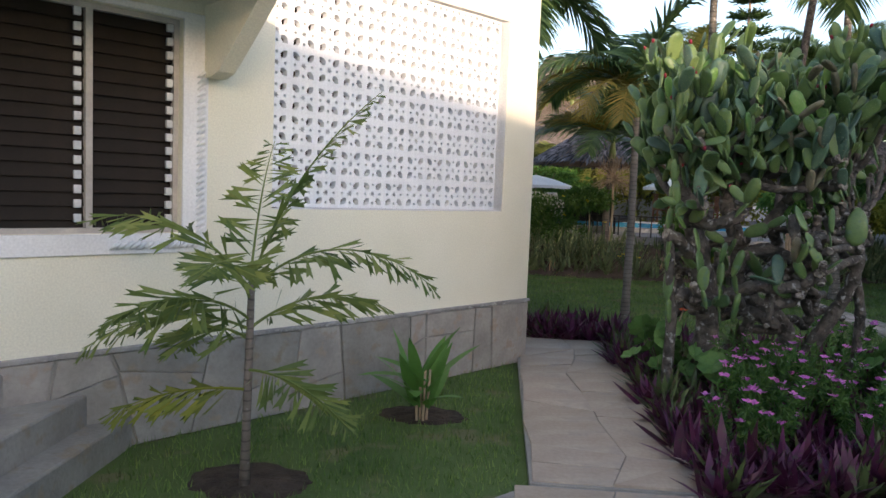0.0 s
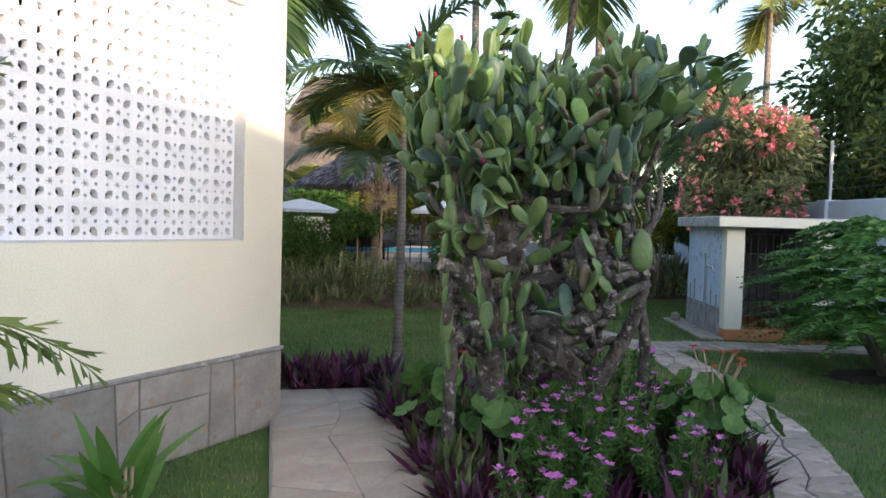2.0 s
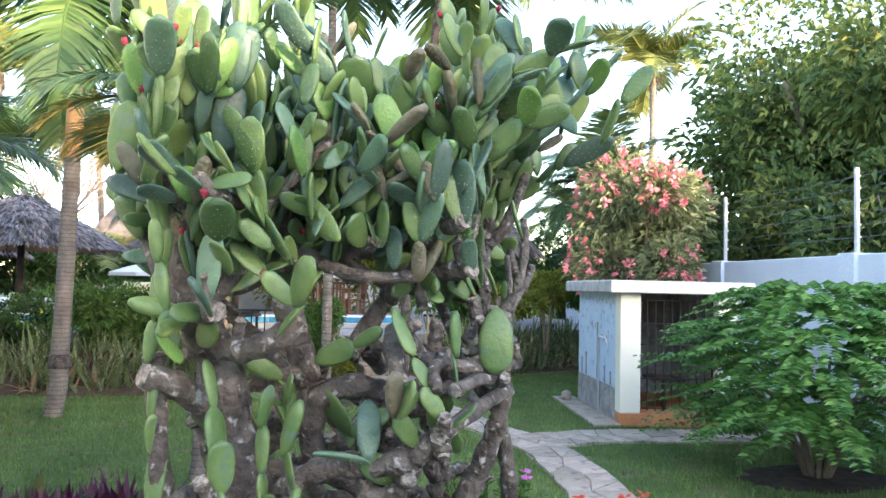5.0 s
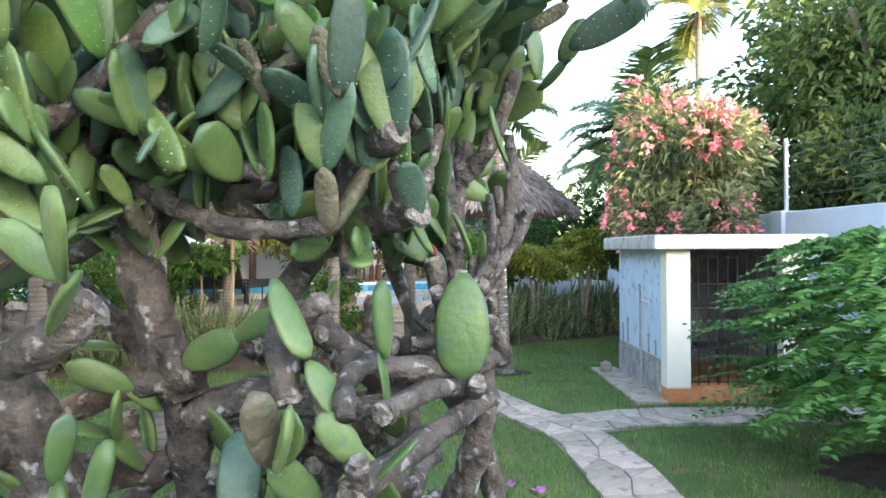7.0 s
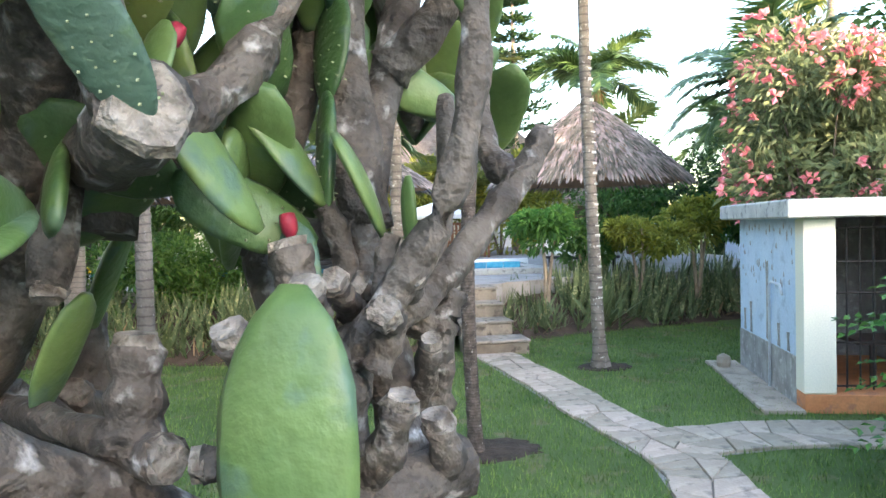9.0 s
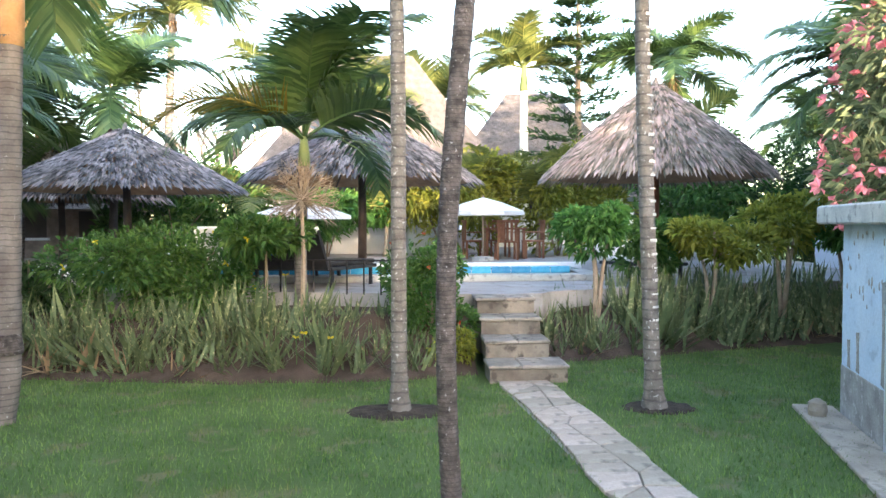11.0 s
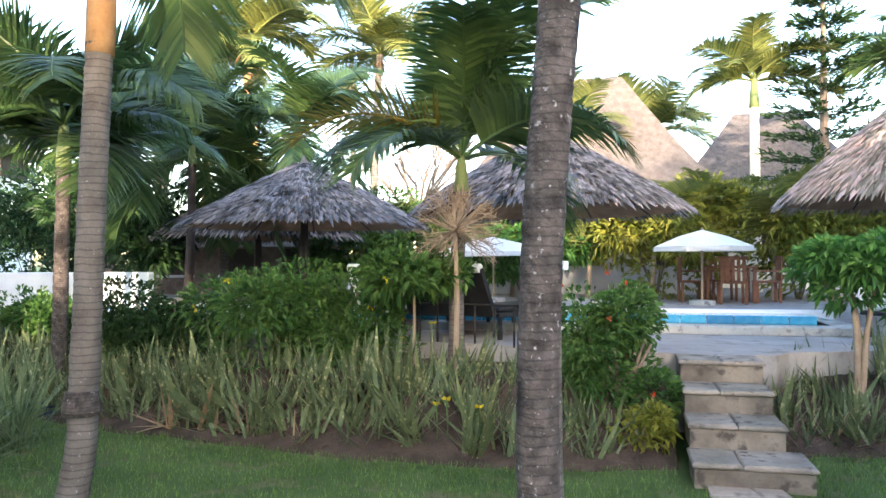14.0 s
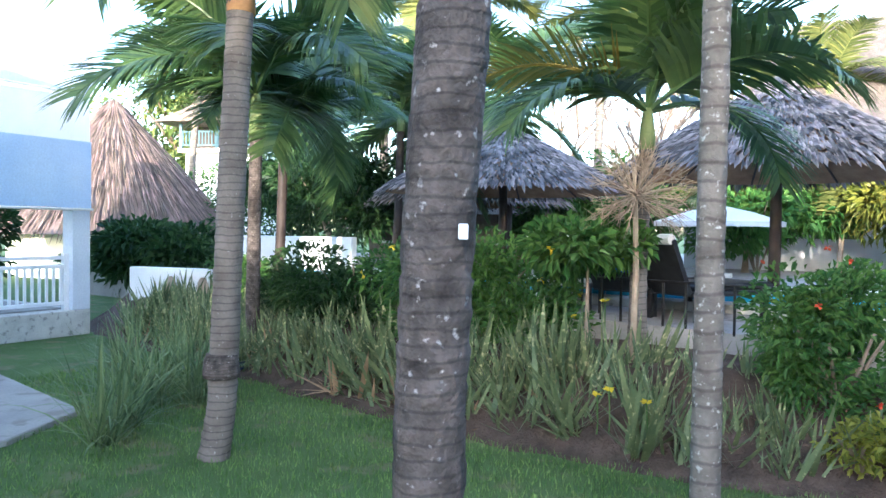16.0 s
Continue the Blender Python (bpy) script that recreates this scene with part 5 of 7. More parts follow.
for k in range(500):
    a, u = rnd.uniform(0, 2 * math.pi), rnd.random()
    z = 0.42 + 1.3 * u ** 0.9
    rr = 1.42 * math.sqrt(max(0.03, 1 - ((z - 0.85) / 0.98) ** 2)) * rnd.uniform(0.55, 1.0)
    base = Vector((rr * 0.62 * math.cos(a), rr * 0.62 * math.sin(a), z - 0.03))
    d = Vector((math.cos(a), math.sin(a), rnd.uniform(-0.15, 0.22)))
    ln = rr * 0.4 + 0.12
    sd = Vector((-math.sin(a), math.cos(a), 0))
    n = 11
    for j in range(n):
        t = (j + 1) / n
        p = base + d * ln * t + Vector((0, 0, -0.12 * t * t))
        for sg in (-1, 1):
            o = (sd * sg + d * 0.5 + Vector((0, 0, rnd.uniform(-0.15, 0.1))))
            mb.leaves([p], [o], 0.13 * (1.1 - 0.5 * t), 0.42, ng, fold=0.06, droop=0.15)
part("foliage", mb, LEAFB, bush)
for k in range(11):
    a = 2 * math.pi * k / 11
    part("stem", MB().tube(smooth_line([(0.08 * math.cos(a), 0.08 * math.sin(a), 0), (0.25 * math.cos(a), 0.25 * math.sin(a), 0.35), (0.7 * math.cos(a), 0.7 * math.sin(a), 1.0)], 4), [0.028 - 0.002 * i for i in range(9)], 6), TWIG, bush, smooth=True)

shrub("oleander", 10.85, 14.9, 0, 2.8, 1.7, 1.5, 1.6, 12000, 0.16, LEAFO, 41, "tall oleander with coral-pink blossom over the wall", width=0.16, lumps=16, flowers=(CORAL, 950, 0.105, "coral-pink blossom"), stems=9, spread=0.5, fill=0.2)
shrub("oleander", 11.9, 16.6, 0, 2.6, 1.3, 1.3, 1.4, 5000, 0.17, LEAFO, 42, "oleander with sparse pink blossom behind the shed", width=0.16, lumps=12, flowers=(CORAL, 200, 0.1, "coral-pink blossom"), stems=7, spread=0.5, fill=0.2)
shrub("silver_shrub", 8.35, 7.95, 0, 0.6, 0.42, 0.42, 0.5, 1500, 0.09, OLIVEG, 351, "small silvery-green shrub at the lawn edge", "shrub", 0.3, 8, None, 5)
# hedge along the terrace
shrub("hedge_bush", 2.6, 16.75, 0.3, 0.72, 1.45, 0.65, 0.8, 9500, 0.09, LEAF, 43, "dark green hedge bush with yellow trumpet flowers", "hedge", 0.42, 16, (YELF, 40, 0.05, "yellow trumpet flowers"), 7, group="terrace hedge")
shrub("hedge_bush", 3.75, 16.5, 0.35, 1.02, 0.62, 0.5, 0.42, 2200, 0.11, LEAF, 44, "leafy hedge bush on a pale stem", "hedge", 0.45, 9, (YELF, 12, 0.05, "yellow trumpet flowers"), 1, BARKT, 0.05, group="terrace hedge")
shrub("hedge_bush", 0.8, 17.1, 0.3, 0.62, 1.35, 0.7, 0.66, 6500, 0.09, LEAFD, 45, "dark green hedge bush below the terrace", "hedge", 0.4, 12, None, 6, group="terrace hedge")
shrub("hedge_bush", -1.2, 17.6, 0.1, 0.75, 1.0, 0.6, 0.6, 3200, 0.1, LEAF, 46, "loose green hedge bush beside dark palms", "hedge", 0.4, 12, None, 6, group="terrace hedge")
shrub("hedge_bush", 5.68, 16.2, 0.1, 0.66, 0.7, 0.5, 0.74, 7000, 0.07, LEAF, 47, "upright dark bush with red flowers beside the steps", "hedge", 0.45, 18, (REDF, 26, 0.035, "red flowers"), 9, group="terrace hedge")
shrub("hedge_bush", 5.85, 15.72, 0.05, 0.24, 0.3, 0.26, 0.26, 900, 0.065, LEAFY, 48, "low yellow-green bush at the foot of the steps", "hedge", 0.5, 8, None, 4, group="terrace hedge")
rnd, ng = fresh(49)
dry = thing("dry_shrub", pose(4.2, 16.45, 0.5), "round dry twiggy shrub in front of a palm", "shrub")
for k in range(85):
    a, e2 = rnd.uniform(0, 6.28), rnd.uniform(-0.7, 1.4)
    d = Vector((math.cos(a) * math.cos(e2), math.sin(a) * math.cos(e2), math.sin(e2)))
    mb = MB()
    q = Vector((0, 0, 1.35))
    mb.tube([q, q + d * 0.22 + Vector((rnd.uniform(-0.04, 0.04), 0, 0)), q + d * rnd.uniform(0.26, 0.42)], [0.008, 0.006, 0.003], 4)
    for j in range(5):
        s0 = q + d * rnd.uniform(0.2, 0.4)
        mb.tube([s0, s0 + (d + Vector((rnd.uniform(-1, 1), rnd.uniform(-1, 1), rnd.uniform(-1, 1)))).normalized() * 0.15], [0.004, 0.002], 3)
    part("twig", mb, BARKT, dry)
part("stem", MB().tube([(0, 0, 0), (0.02, 0, 0.7), (0, 0, 1.4)], [0.03, 0.025, 0.02], 6), BARKT, dry)
for i, (x, y, h, r, m_, st) in enumerate(((7.75, 16.9, 1.2, 0.62, LEAFB, BARKT), (9.3, 17.1, 1.05, 0.75, LEAFY, BARKT), (10.3, 17.2, 1.2, 0.7, LEAFY, BARKT), (8.6, 17.6, 0.9, 0.6, LEAF, BARKT), (11.3, 17.4, 1.1, 0.8, LEAFB, BARKT))):
    shrub("small_tree", x, y, 0.35, h, r, r, r * 0.62, 1900, 0.12, m_, 50 + i, ("yellow-green" if m_ is LEAFY else "green") + " umbrella-shaped small tree on a tan stem", "small tree", 0.42, 9, None, 3, st, 0.3, group="terrace saplings", stem_r=0.035)
# backdrop greenery behind the terrace
for i, (x, y, h, rx, rz, m_) in enumerate(((0.0, 26, 1.3, 2.4, 1.3, LEAF), (3.5, 27, 1.2, 2.2, 1.1, LEAFB), (6.5, 27, 1.5, 2.2, 1.6, LEAFY), (9.5, 27, 1.6, 2.2, 1.7, LEAFY), (12.5, 25, 1.6, 2.4, 1.6, LEAF), (15, 24, 1.8, 2.4, 1.9, LEAFD), (-4.5, 23, 1.5, 2.2, 1.5, LEAFD), (-7.5, 25, 2.0, 3.0, 2.0, LEAFD), (-8.5, 21.5, 1.0, 2.6, 0.9, LEAFD), (-9.5, 14.5, 1.5, 2.6, 1.4, LEAFD), (-10.5, 17.5, 1.5, 2.6, 1.5, LEAFD), (-6.0, 19.6, 1.05, 1.8, 0.7, LEAFD), (18, 28, 2.4, 3.2, 2.4, LEAFD), (-13, 30, 2.5, 4.0, 2.6, LEAF))):
    shrub("garden_bush", x, y, 0.72 if y > 22.5 and -9 < x < 13.9 else 0.0, h, rx, rx * 0.7, rz, 5000, 0.2, m_, 160 + i, "leafy green bush behind the pool terrace" if m_ is not LEAFY else "sunlit yellow-green bush behind the pool", "bush", 0.35, 16, None, 5, group="bushes behind the pool")


def tree(x, y, trunk_h, rx, rz, count, size, material, seed, label, width=0.45, lumps=26):
    rnd, ng = fresh(seed)
    t = thing("tree", pose(x, y, 0), label, "tree", "trees round the garden")
    part("trunk", MB().tube(smooth_line([(0, 0, -0.05), (0.15, 0.1, trunk_h * 0.5), (0, 0, trunk_h)], 5), [0.32 - 0.015 * i for i in range(11)], 9), TWIG, t, smooth=True)
    for k in range(9):
        a = 2 * math.pi * k / 9
        p0 = Vector((0, 0, trunk_h * rnd.uniform(0.7, 1.0)))
        p2 = Vector((rx * 0.7 * math.cos(a), rx * 0.7 * math.sin(a), trunk_h + rz * rnd.uniform(0.2, 1.3)))
        part("limb", MB().tube(smooth_line([p0, p0.lerp(p2, 0.5) + Vector((0, 0, 0.4)), p2], 4), [0.14 - 0.013 * i for i in range(9)], 6), TWIG, t, smooth=True)
    pos, d = ball_points(count, rx, rx, rz, ng, lumps, 0.3)
    pos[:, 2] += trunk_h + rz * 0.75
    part("crown", MB().leaves(pos, d + ng.normal(size=d.shape) * 0.5, ng.uniform(0.6, 1.3, count) * size, width, ng, droop=0.3), material, t)


tree(18.7, 17.5, 2.6, 5.0, 3.9, 30000, 0.26, LEAFT, 61, "large dark green neem tree beyond the boundary wall")
tree(22.5, 12.0, 2.8, 5.2, 4.2, 26000, 0.28, LEAFT, 62, "large dark green tree beyond the boundary wall")
tree(16.2, 9.6, 2.4, 3.8, 3.0, 20000, 0.24, LEAFT, 63, "dark green tree overhanging the fence")
tree(-24.0, 36.0, 4.0, 5.0, 3.5, 8000, 0.4, LEAFT, 64, "leafy tree far beyond the white building")
for i, (x, y, h, r, rz) in enumerate(((13.2, 9.5, 2.2, 2.0, 1.7), (14.2, 12.5, 2.4, 2.2, 1.9), (15.0, 15.5, 2.6, 2.4, 2.0), (16.0, 19.0, 2.6, 2.6, 2.0), (17.5, 22.5, 2.6, 2.8, 2.2), (13.0, 6.5, 2.0, 2.0, 1.7))):
    shrub("tall_shrub", x, y, 0, h, r, r, rz, 7000, 0.2, LEAFT, 330 + i, "tall dark green shrub behind the boundary wall", "shrub", 0.4, 18, None, 6, group="shrubs behind the wall")
# bare trees against the sky
for i, (x, y, h) in enumerate(((-1.6, 36, 6.5), (-5.8, 38, 7.5), (-0.2, 30, 5.0))):
    rnd, _ = fresh(170 + i)
    bt = thing("bare_tree", pose(x, y, 0), "thin bare branching tree against the sky", "tree", "bare trees")

    def grow(p, d, ln, r, depth, mbx):
        q = p + d * ln
        mbx.tube([p, p.lerp(q, 0.5) + Vector((rnd.uniform(-0.1, 0.1), rnd.uniform(-0.1, 0.1), 0)) * ln * 0.4, q], [r, r * 0.8, r * 0.62], 5)
        if depth:
            for _k in range(3):
                nd = (d + Vector((rnd.uniform(-0.7, 0.7), rnd.uniform(-0.7, 0.7), rnd.uniform(-0.1, 0.5)))).normalized()
                grow(q, nd, ln * rnd.uniform(0.6, 0.8), r * 0.6, depth - 1, mbx)
    mb = MB()
    grow(Vector((0, 0, 0)), Vector((0.05, 0, 1)), h * 0.42, 0.13, 4, mb)
    part("crown", mb, TWIG, bt)
# norfolk pine: flat tiers of needled boughs
rnd, ng = fresh(180)
pine = thing("norfolk_pine", pose(10.9, 30.5, 0.5), "tall tiered norfolk pine with fine dark needles", "tree")
part("trunk", MB().tube([(0, 0, 0), (0, 0, 5), (0, 0, 9.6)], [0.16, 0.1, 0.02], 8), TWIG, pine)
for tier in range(13):
    z = 1.8 + tier * 0.6
    r = 2.1 * (1 - tier / 14.5)
    for k in range(8):
        a = 2 * math.pi * k / 8 + tier * 0.4
        mb = MB()
        d = Vector((math.cos(a), math.sin(a), 0.12))
        pos, out = [], []
        for j in range(60):
            t = rnd.uniform(0.15, 1)
            pos.append(Vector((0, 0, z)) + d * r * t + Vector((rnd.gauss(0, 0.07), rnd.gauss(0, 0.07), rnd.gauss(0, 0.04))))
            out.append((-d.y * rnd.uniform(-1, 1) + d.x * 0.7, d.x * rnd.uniform(-1, 1) + d.y * 0.7, rnd.uniform(0, 0.5)))
        mb.leaves(pos, out, 0.24, 0.2, ng)
        part("bough", mb, LEAFD, pine)


# ---------------------------------------------------------------- bed plants
def clump(seed, n, length, width, material, lean=0.5, bend=0.3, segs=3, spread=0.05):
    rnd, _ = fresh(seed)
    mb = MB()
    for k in range(n):
        a, e2 = rnd.uniform(0, 6.283), rnd.random() ** 0.7 * lean
        d = (math.cos(a) * math.sin(e2), math.sin(a) * math.sin(e2), math.cos(e2))
        mb.blade((rnd.uniform(-spread, spread), rnd.uniform(-spread, spread), -0.01), d, length * rnd.uniform(0.6, 1.15), width * rnd.uniform(0.75, 1.2), bend * rnd.uniform(0.3, 1.5), segs, side=(-math.sin(a), math.cos(a), rnd.uniform(-0.3, 0.3)))
    return mb.mesh("leaves", material)


def leaf_set(seed, length, width, bend, material, segs=3):
    """Single strap leaves that stand along +z and bend to +x."""
    rnd, _ = fresh(seed)
    out = []
    for k in range(5):
        mb = MB().blade((0, 0, -0.01), (0.12, 0, 1), length * rnd.uniform(0.8, 1.15), width * rnd.uniform(0.8, 1.2), bend * rnd.uniform(0.3, 1.6), segs, side=(0, 1, rnd.uniform(-0.2, 0.2)))
        out.append(mb.mesh("leaf", material))
    return out


def tuft(name, m, sets, n, lean, spread, rnd, label, category, group):
    """A plant of n separate leaves."""
    t = thing(name, m, label, category, group)
    for k in range(n):
        a, e2 = rnd.uniform(0, 360), rnd.random() ** 0.7 * lean
        s = rnd.uniform(0.6, 1.1)
        part("leaf", rnd.choice(sets), None, t, m=pose(rnd.uniform(-spread, spread), rnd.uniform(-spread, spread), 0, 0, 0, a) @ pose(0, 0, 0, 0, e2, 0) @ Matrix.Diagonal((s, s, s, 1)))
    return t


def joined(name, places, meshes, material, label, category):
    """All the farther plants of one kind as one mesh."""
    mb = MB()
    for m, me in places:
        mb.add([m @ v.co for v in me.vertices], [tuple(f.vertices) for f in me.polygons])
    tagged(part(name, mb, material), label, category, kind="stuff")


rho = [clump(200 + i, 20, 0.27, 0.045, PURPLE, 1.05, 0.25) for i in range(6)]
rho2 = [clump(206 + i, 20, 0.27, 0.045, OLIVE, 1.05, 0.25) for i in range(3)]
LP, LO = leaf_set(208, 0.27, 0.045, 0.25, PURPLE), leaf_set(209, 0.27, 0.045, 0.25, OLIVE)
rnd, _ = fresh(210)
count, back_p, back_o = 0, [], []
for k in range(1500):
    x, y = rnd.uniform(2.2, 5.5), rnd.uniform(5.3, 9.9)
    if not inside(BED, x, y) or (3.4 < x < 4.75 and 6.0 < y < 7.1 and rnd.random() < 0.6):
        continue
    if y > 7.2 and 3.4 < x < 4.9 and rnd.random() < 0.8:
        continue
    count += 1
    if count > 330:
        break
    s = rnd.uniform(0.75, 1.2)
    m = pose(x, y, 0.04, 0, 0, rnd.uniform(0, 360)) @ Matrix.Diagonal((s, s, s, 1))
    olive = rnd.random() < 0.3
    if count <= 110:
        tuft("boat_lily", m, LO if olive else LP, 16, 62, 0.04, rnd, ("olive-green" if olive else "dark purple") + " strap-leaved boat lily in the bed", "boat lily", "boat lilies in the bed")
    elif olive:
        back_o.append((m, rho2[rnd.randrange(3)]))
    else:
        back_p.append((m, rho[rnd.randrange(6)]))
joined("boat_lily_planting", back_p, None, PURPLE, "dense purple boat lilies filling the bed", "boat lilies")
joined("olive_lily_planting", back_o, None, OLIVE, "dense olive boat lilies filling the bed", "boat lilies")


def flower_bush(x, y, h, r, n, seed, label):
    rnd, ng = fresh(seed)
    f = thing("flowering_plant", pose(x, y, 0.04), label, "flowering plant", "pink flowering plants")
    for k in range(n):
        a, rr = rnd.uniform(0, 6.283), r * math.sqrt(rnd.random())
        hh = h * rnd.uniform(0.6, 1.1)
        p0, p1 = Vector((rr * 0.5 * math.cos(a), rr * 0.5 * math.sin(a), 0)), Vector((rr * math.cos(a), rr * math.sin(a), hh))
        mb = MB().tube([p0, p0.lerp(p1, 0.5) + Vector((0, 0, 0.03)), p1], 0.004, 4)
        m = 34
        t = ng.uniform(0.15, 1, m)
        pos = np.array(p0)[None] * (1 - t[:, None]) + np.array(p1)[None] * t[:, None]
        out = ng.normal(size=(m, 3)) + np.array([0, 0, 0.5])
        mb.leaves(pos, out, 0.06, 0.28, ng)
        st = part("stalk", mb, LEAF, f)
        if rnd.random() < 0.62:
            fl = MB()
            for j in range(5):
                b = 2 * math.pi * j / 5
                fl.leaves([p1 + Vector((0, 0, 0.01))], [(math.cos(b), math.sin(b) - 0.2, 0.3)], 0.036, 0.9, ng, fold=0.02)
            part("blossom", fl, PINKF, st, "magenta-pink blossom")


for i, (x, y, h, r, n) in enumerate(((3.75, 6.35, 0.5, 0.34, 34), (4.15, 6.75, 0.52, 0.34, 34), (3.5, 6.0, 0.4, 0.28, 24), (4.3, 6.25, 0.42, 0.3, 26), (3.85, 7.1, 0.45, 0.3, 24), (4.75, 7.2, 0.45, 0.28, 20), (5.0, 8.3, 0.45, 0.28, 18))):
    flower_bush(x, y, h, r, n, 220 + i, "bushy green plant with magenta-pink blossom in the bed")


def geranium(x, y, h, r, n, seed, reds, label):
    """Broad rounded leaves on long stalks, with thin flower stems."""
    rnd, _ = fresh(seed)
    g = thing("geranium", pose(x, y, 0.04), label, "geranium", "broad-leaved geraniums")
    for k in range(n):
        a, rr = rnd.uniform(0, 6.283), r * rnd.uniform(0.2, 1.0)
        tip = Vector((rr * math.cos(a), rr * math.sin(a), h * rnd.uniform(0.35, 1.0)))
        mb = MB().tube([(0.03 * math.cos(a), 0.03 * math.sin(a), 0), tip * 0.5 + Vector((0, 0, 0.05)), tip], 0.004, 4)
        up = (Vector((math.cos(a), math.sin(a), rnd.uniform(0.3, 1.6))) + Vector((rnd.uniform(-0.4, 0.4), rnd.uniform(-0.4, 0.4), 0))).normalized()
        u = up.orthogonal().normalized()
        w = up.cross(u)
        lr = rnd.uniform(0.06, 0.105)
        ring = [tip + (u * math.cos(2 * math.pi * j / 14) + w * math.sin(2 * math.pi * j / 14)) * lr * (1 + 0.1 * (j % 2)) + up * (0.025 if j % 2 else 0.012) for j in range(14)]
        mb.add([tip - up * 0.012] + ring, [(0, 1 + j, 1 + (j + 1) % 14) for j in range(14)])
        part("leaf", mb, LEAFY if rnd.random() < 0.04 else GARD, g)
    for k in range(reds):
        a = rnd.uniform(0, 6.283)
        top = Vector((0.16 * math.cos(a), 0.16 * math.sin(a), h + rnd.uniform(0.1, 0.28)))
        st = part("flower_stem", MB().tube([(0, 0, h * 0.4), top * 0.7 + Vector((0, 0, 0.1)), top], 0.005, 5), BARKT, g)
        mb = MB()
        for j in range(7):
            b = rnd.uniform(0, 6.28)
            mb.leaves([top], [(math.cos(b), math.sin(b), rnd.uniform(-0.1, 0.5))], 0.035, 0.5, np.random.default_rng(seed + j), fold=0.02)
        part("blossom", mb, REDF, st, "orange-red blossom")


geranium(4.85, 6.75, 0.55, 0.34, 34, 240, 5, "broad-leaved geranium with orange-red flower stems by the walk")
geranium(5.1, 7.2, 0.45, 0.28, 20, 241, 3, "broad-leaved geranium with red flower stems in the bed")
geranium(3.35, 7.4, 0.5, 0.3, 22, 242, 1, "bright broad-leaved geranium at the foot of the cactus")
geranium(3.7, 7.3, 0.38, 0.3, 22, 243, 0, "broad-leaved geranium at the foot of the cactus")
geranium(4.1, 7.35, 0.36, 0.28, 18, 244, 0, "broad-leaved geranium below the cactus limbs")

# snake plants along the bank
sn = [clump(250 + i, 16, 0.55, 0.042, SANSE, 0.6, 0.14, 3, 0.1) for i in range(5)]
snd = [clump(256 + i, 12, 0.4, 0.03, DRYLEAF, 1.3, 0.5, 3, 0.1) for i in range(2)]
LS, LD = leaf_set(258, 0.58, 0.045, 0.12, SANSE), leaf_set(259, 0.42, 0.03, 0.6, DRYLEAF)
rnd, _ = fresh(260)
far_s, far_d = [], []
for k in range(720):
    right = k % 3 == 2
    x = rnd.uniform(6.95, 11.6) if right else rnd.uniform(-3.2, 5.9)
    dy = rnd.random() ** 1.25 * 1.15
    y = (front_r(x) if right else front_l(x)) + 0.1 + dy
    s = rnd.uniform(0.65, 1.15) * (1.25 if right and x > 8 else 0.8 if right or x > 4.6 else 1.0)
    if not right and x > 5.3 and rnd.random() < 0.4:
        continue
    s *= rnd.uniform(0.75, 1.25)
    m = pose(x, y, 0.02 + 0.3 * dy, rnd.uniform(-22, 22), rnd.uniform(-22, 22), rnd.uniform(0, 360)) @ Matrix.Diagonal((s, s, s, 1))
    dry = rnd.random() < 0.12
    if dy < 0.3 and 0.5 < x < 9.0:
        tuft("snake_plant", m, LD if dry else LS, 10, 72 if dry else 46, 0.11, rnd, "dry brown sagging snake plant on the bank" if dry else "clump of grey-green sword-leaved snake plants on the bank", "snake plant", "snake plants on the bank")
    elif dry:
        far_d.append((m, snd[rnd.randrange(2)]))
    else:
        far_s.append((m, sn[rnd.randrange(5)]))
joined("snake_plant_planting", far_s, None, SANSE, "dense sword-leaved snake plants along the bank", "snake plants")
joined("dry_leaf_litter", far_d, None, DRYLEAF, "dry brown fallen leaves among snake plants", "dry leaves")
rnd, ng = fresh(262)
for i, (x, y, z) in enumerate(((4.25, 15.5, 0.36), (4.33, 15.52, 0.40), (4.6, 15.5, 0.35), (4.05, 16.2, 0.95))):
    yf = thing("yellow_flower", pose(x, y, 0.05), "yellow trumpet flower on a thin green stem", "flower", "yellow flowers on the bank")
    part("stem", MB().tube([(0, 0, 0), (0.01, 0, z * 0.5), (0, 0, z)], 0.005, 5), LEAF, yf)
    mb = MB()
    for j in range(6):
        b = 2 * math.pi * j / 6
        mb.leaves([(0, 0, z)], [(math.cos(b), math.sin(b) - 0.5, 0.3)], 0.05, 0.8, ng, fold=0.05)
    part("petals", mb, YELF, yf)
# lemon grass by the white building
reed = [clump(270 + i, 70, 1.0, 0.018, REED, 0.75, 0.9, 4, 0.12) for i in range(3)]
rnd, _ = fresh(275)
for x, y, s in ((1.25, 13.7, 0.85), (0.95, 14.1, 0.9), (0.6, 14.6, 0.9), (0.45, 15.2, 0.85), (0.0, 15.3, 0.8), (-0.6, 15.2, 0.8), (0.8, 14.9, 0.8), (-0.9, 16.0, 0.75)):
    ob = new("lemon_grass", reed[rnd.randrange(3)])
    ob.matrix_world = pose(x, y, 0, 0, 0, rnd.uniform(0, 360)) @ Matrix.Diagonal((s, s, s, 1))
    tagged(ob, "arching grey-green clump of lemon grass on the lawn edge", "ornamental grass", "lemon grass clumps")
hs = [(0.3 * math.cos(a * 0.5) * (1 - a * 0.01) - 0.1, 16.05 + 0.16 * math.sin(a * 0.5), 0.015 + 0.004 * a) for a in range(38)]
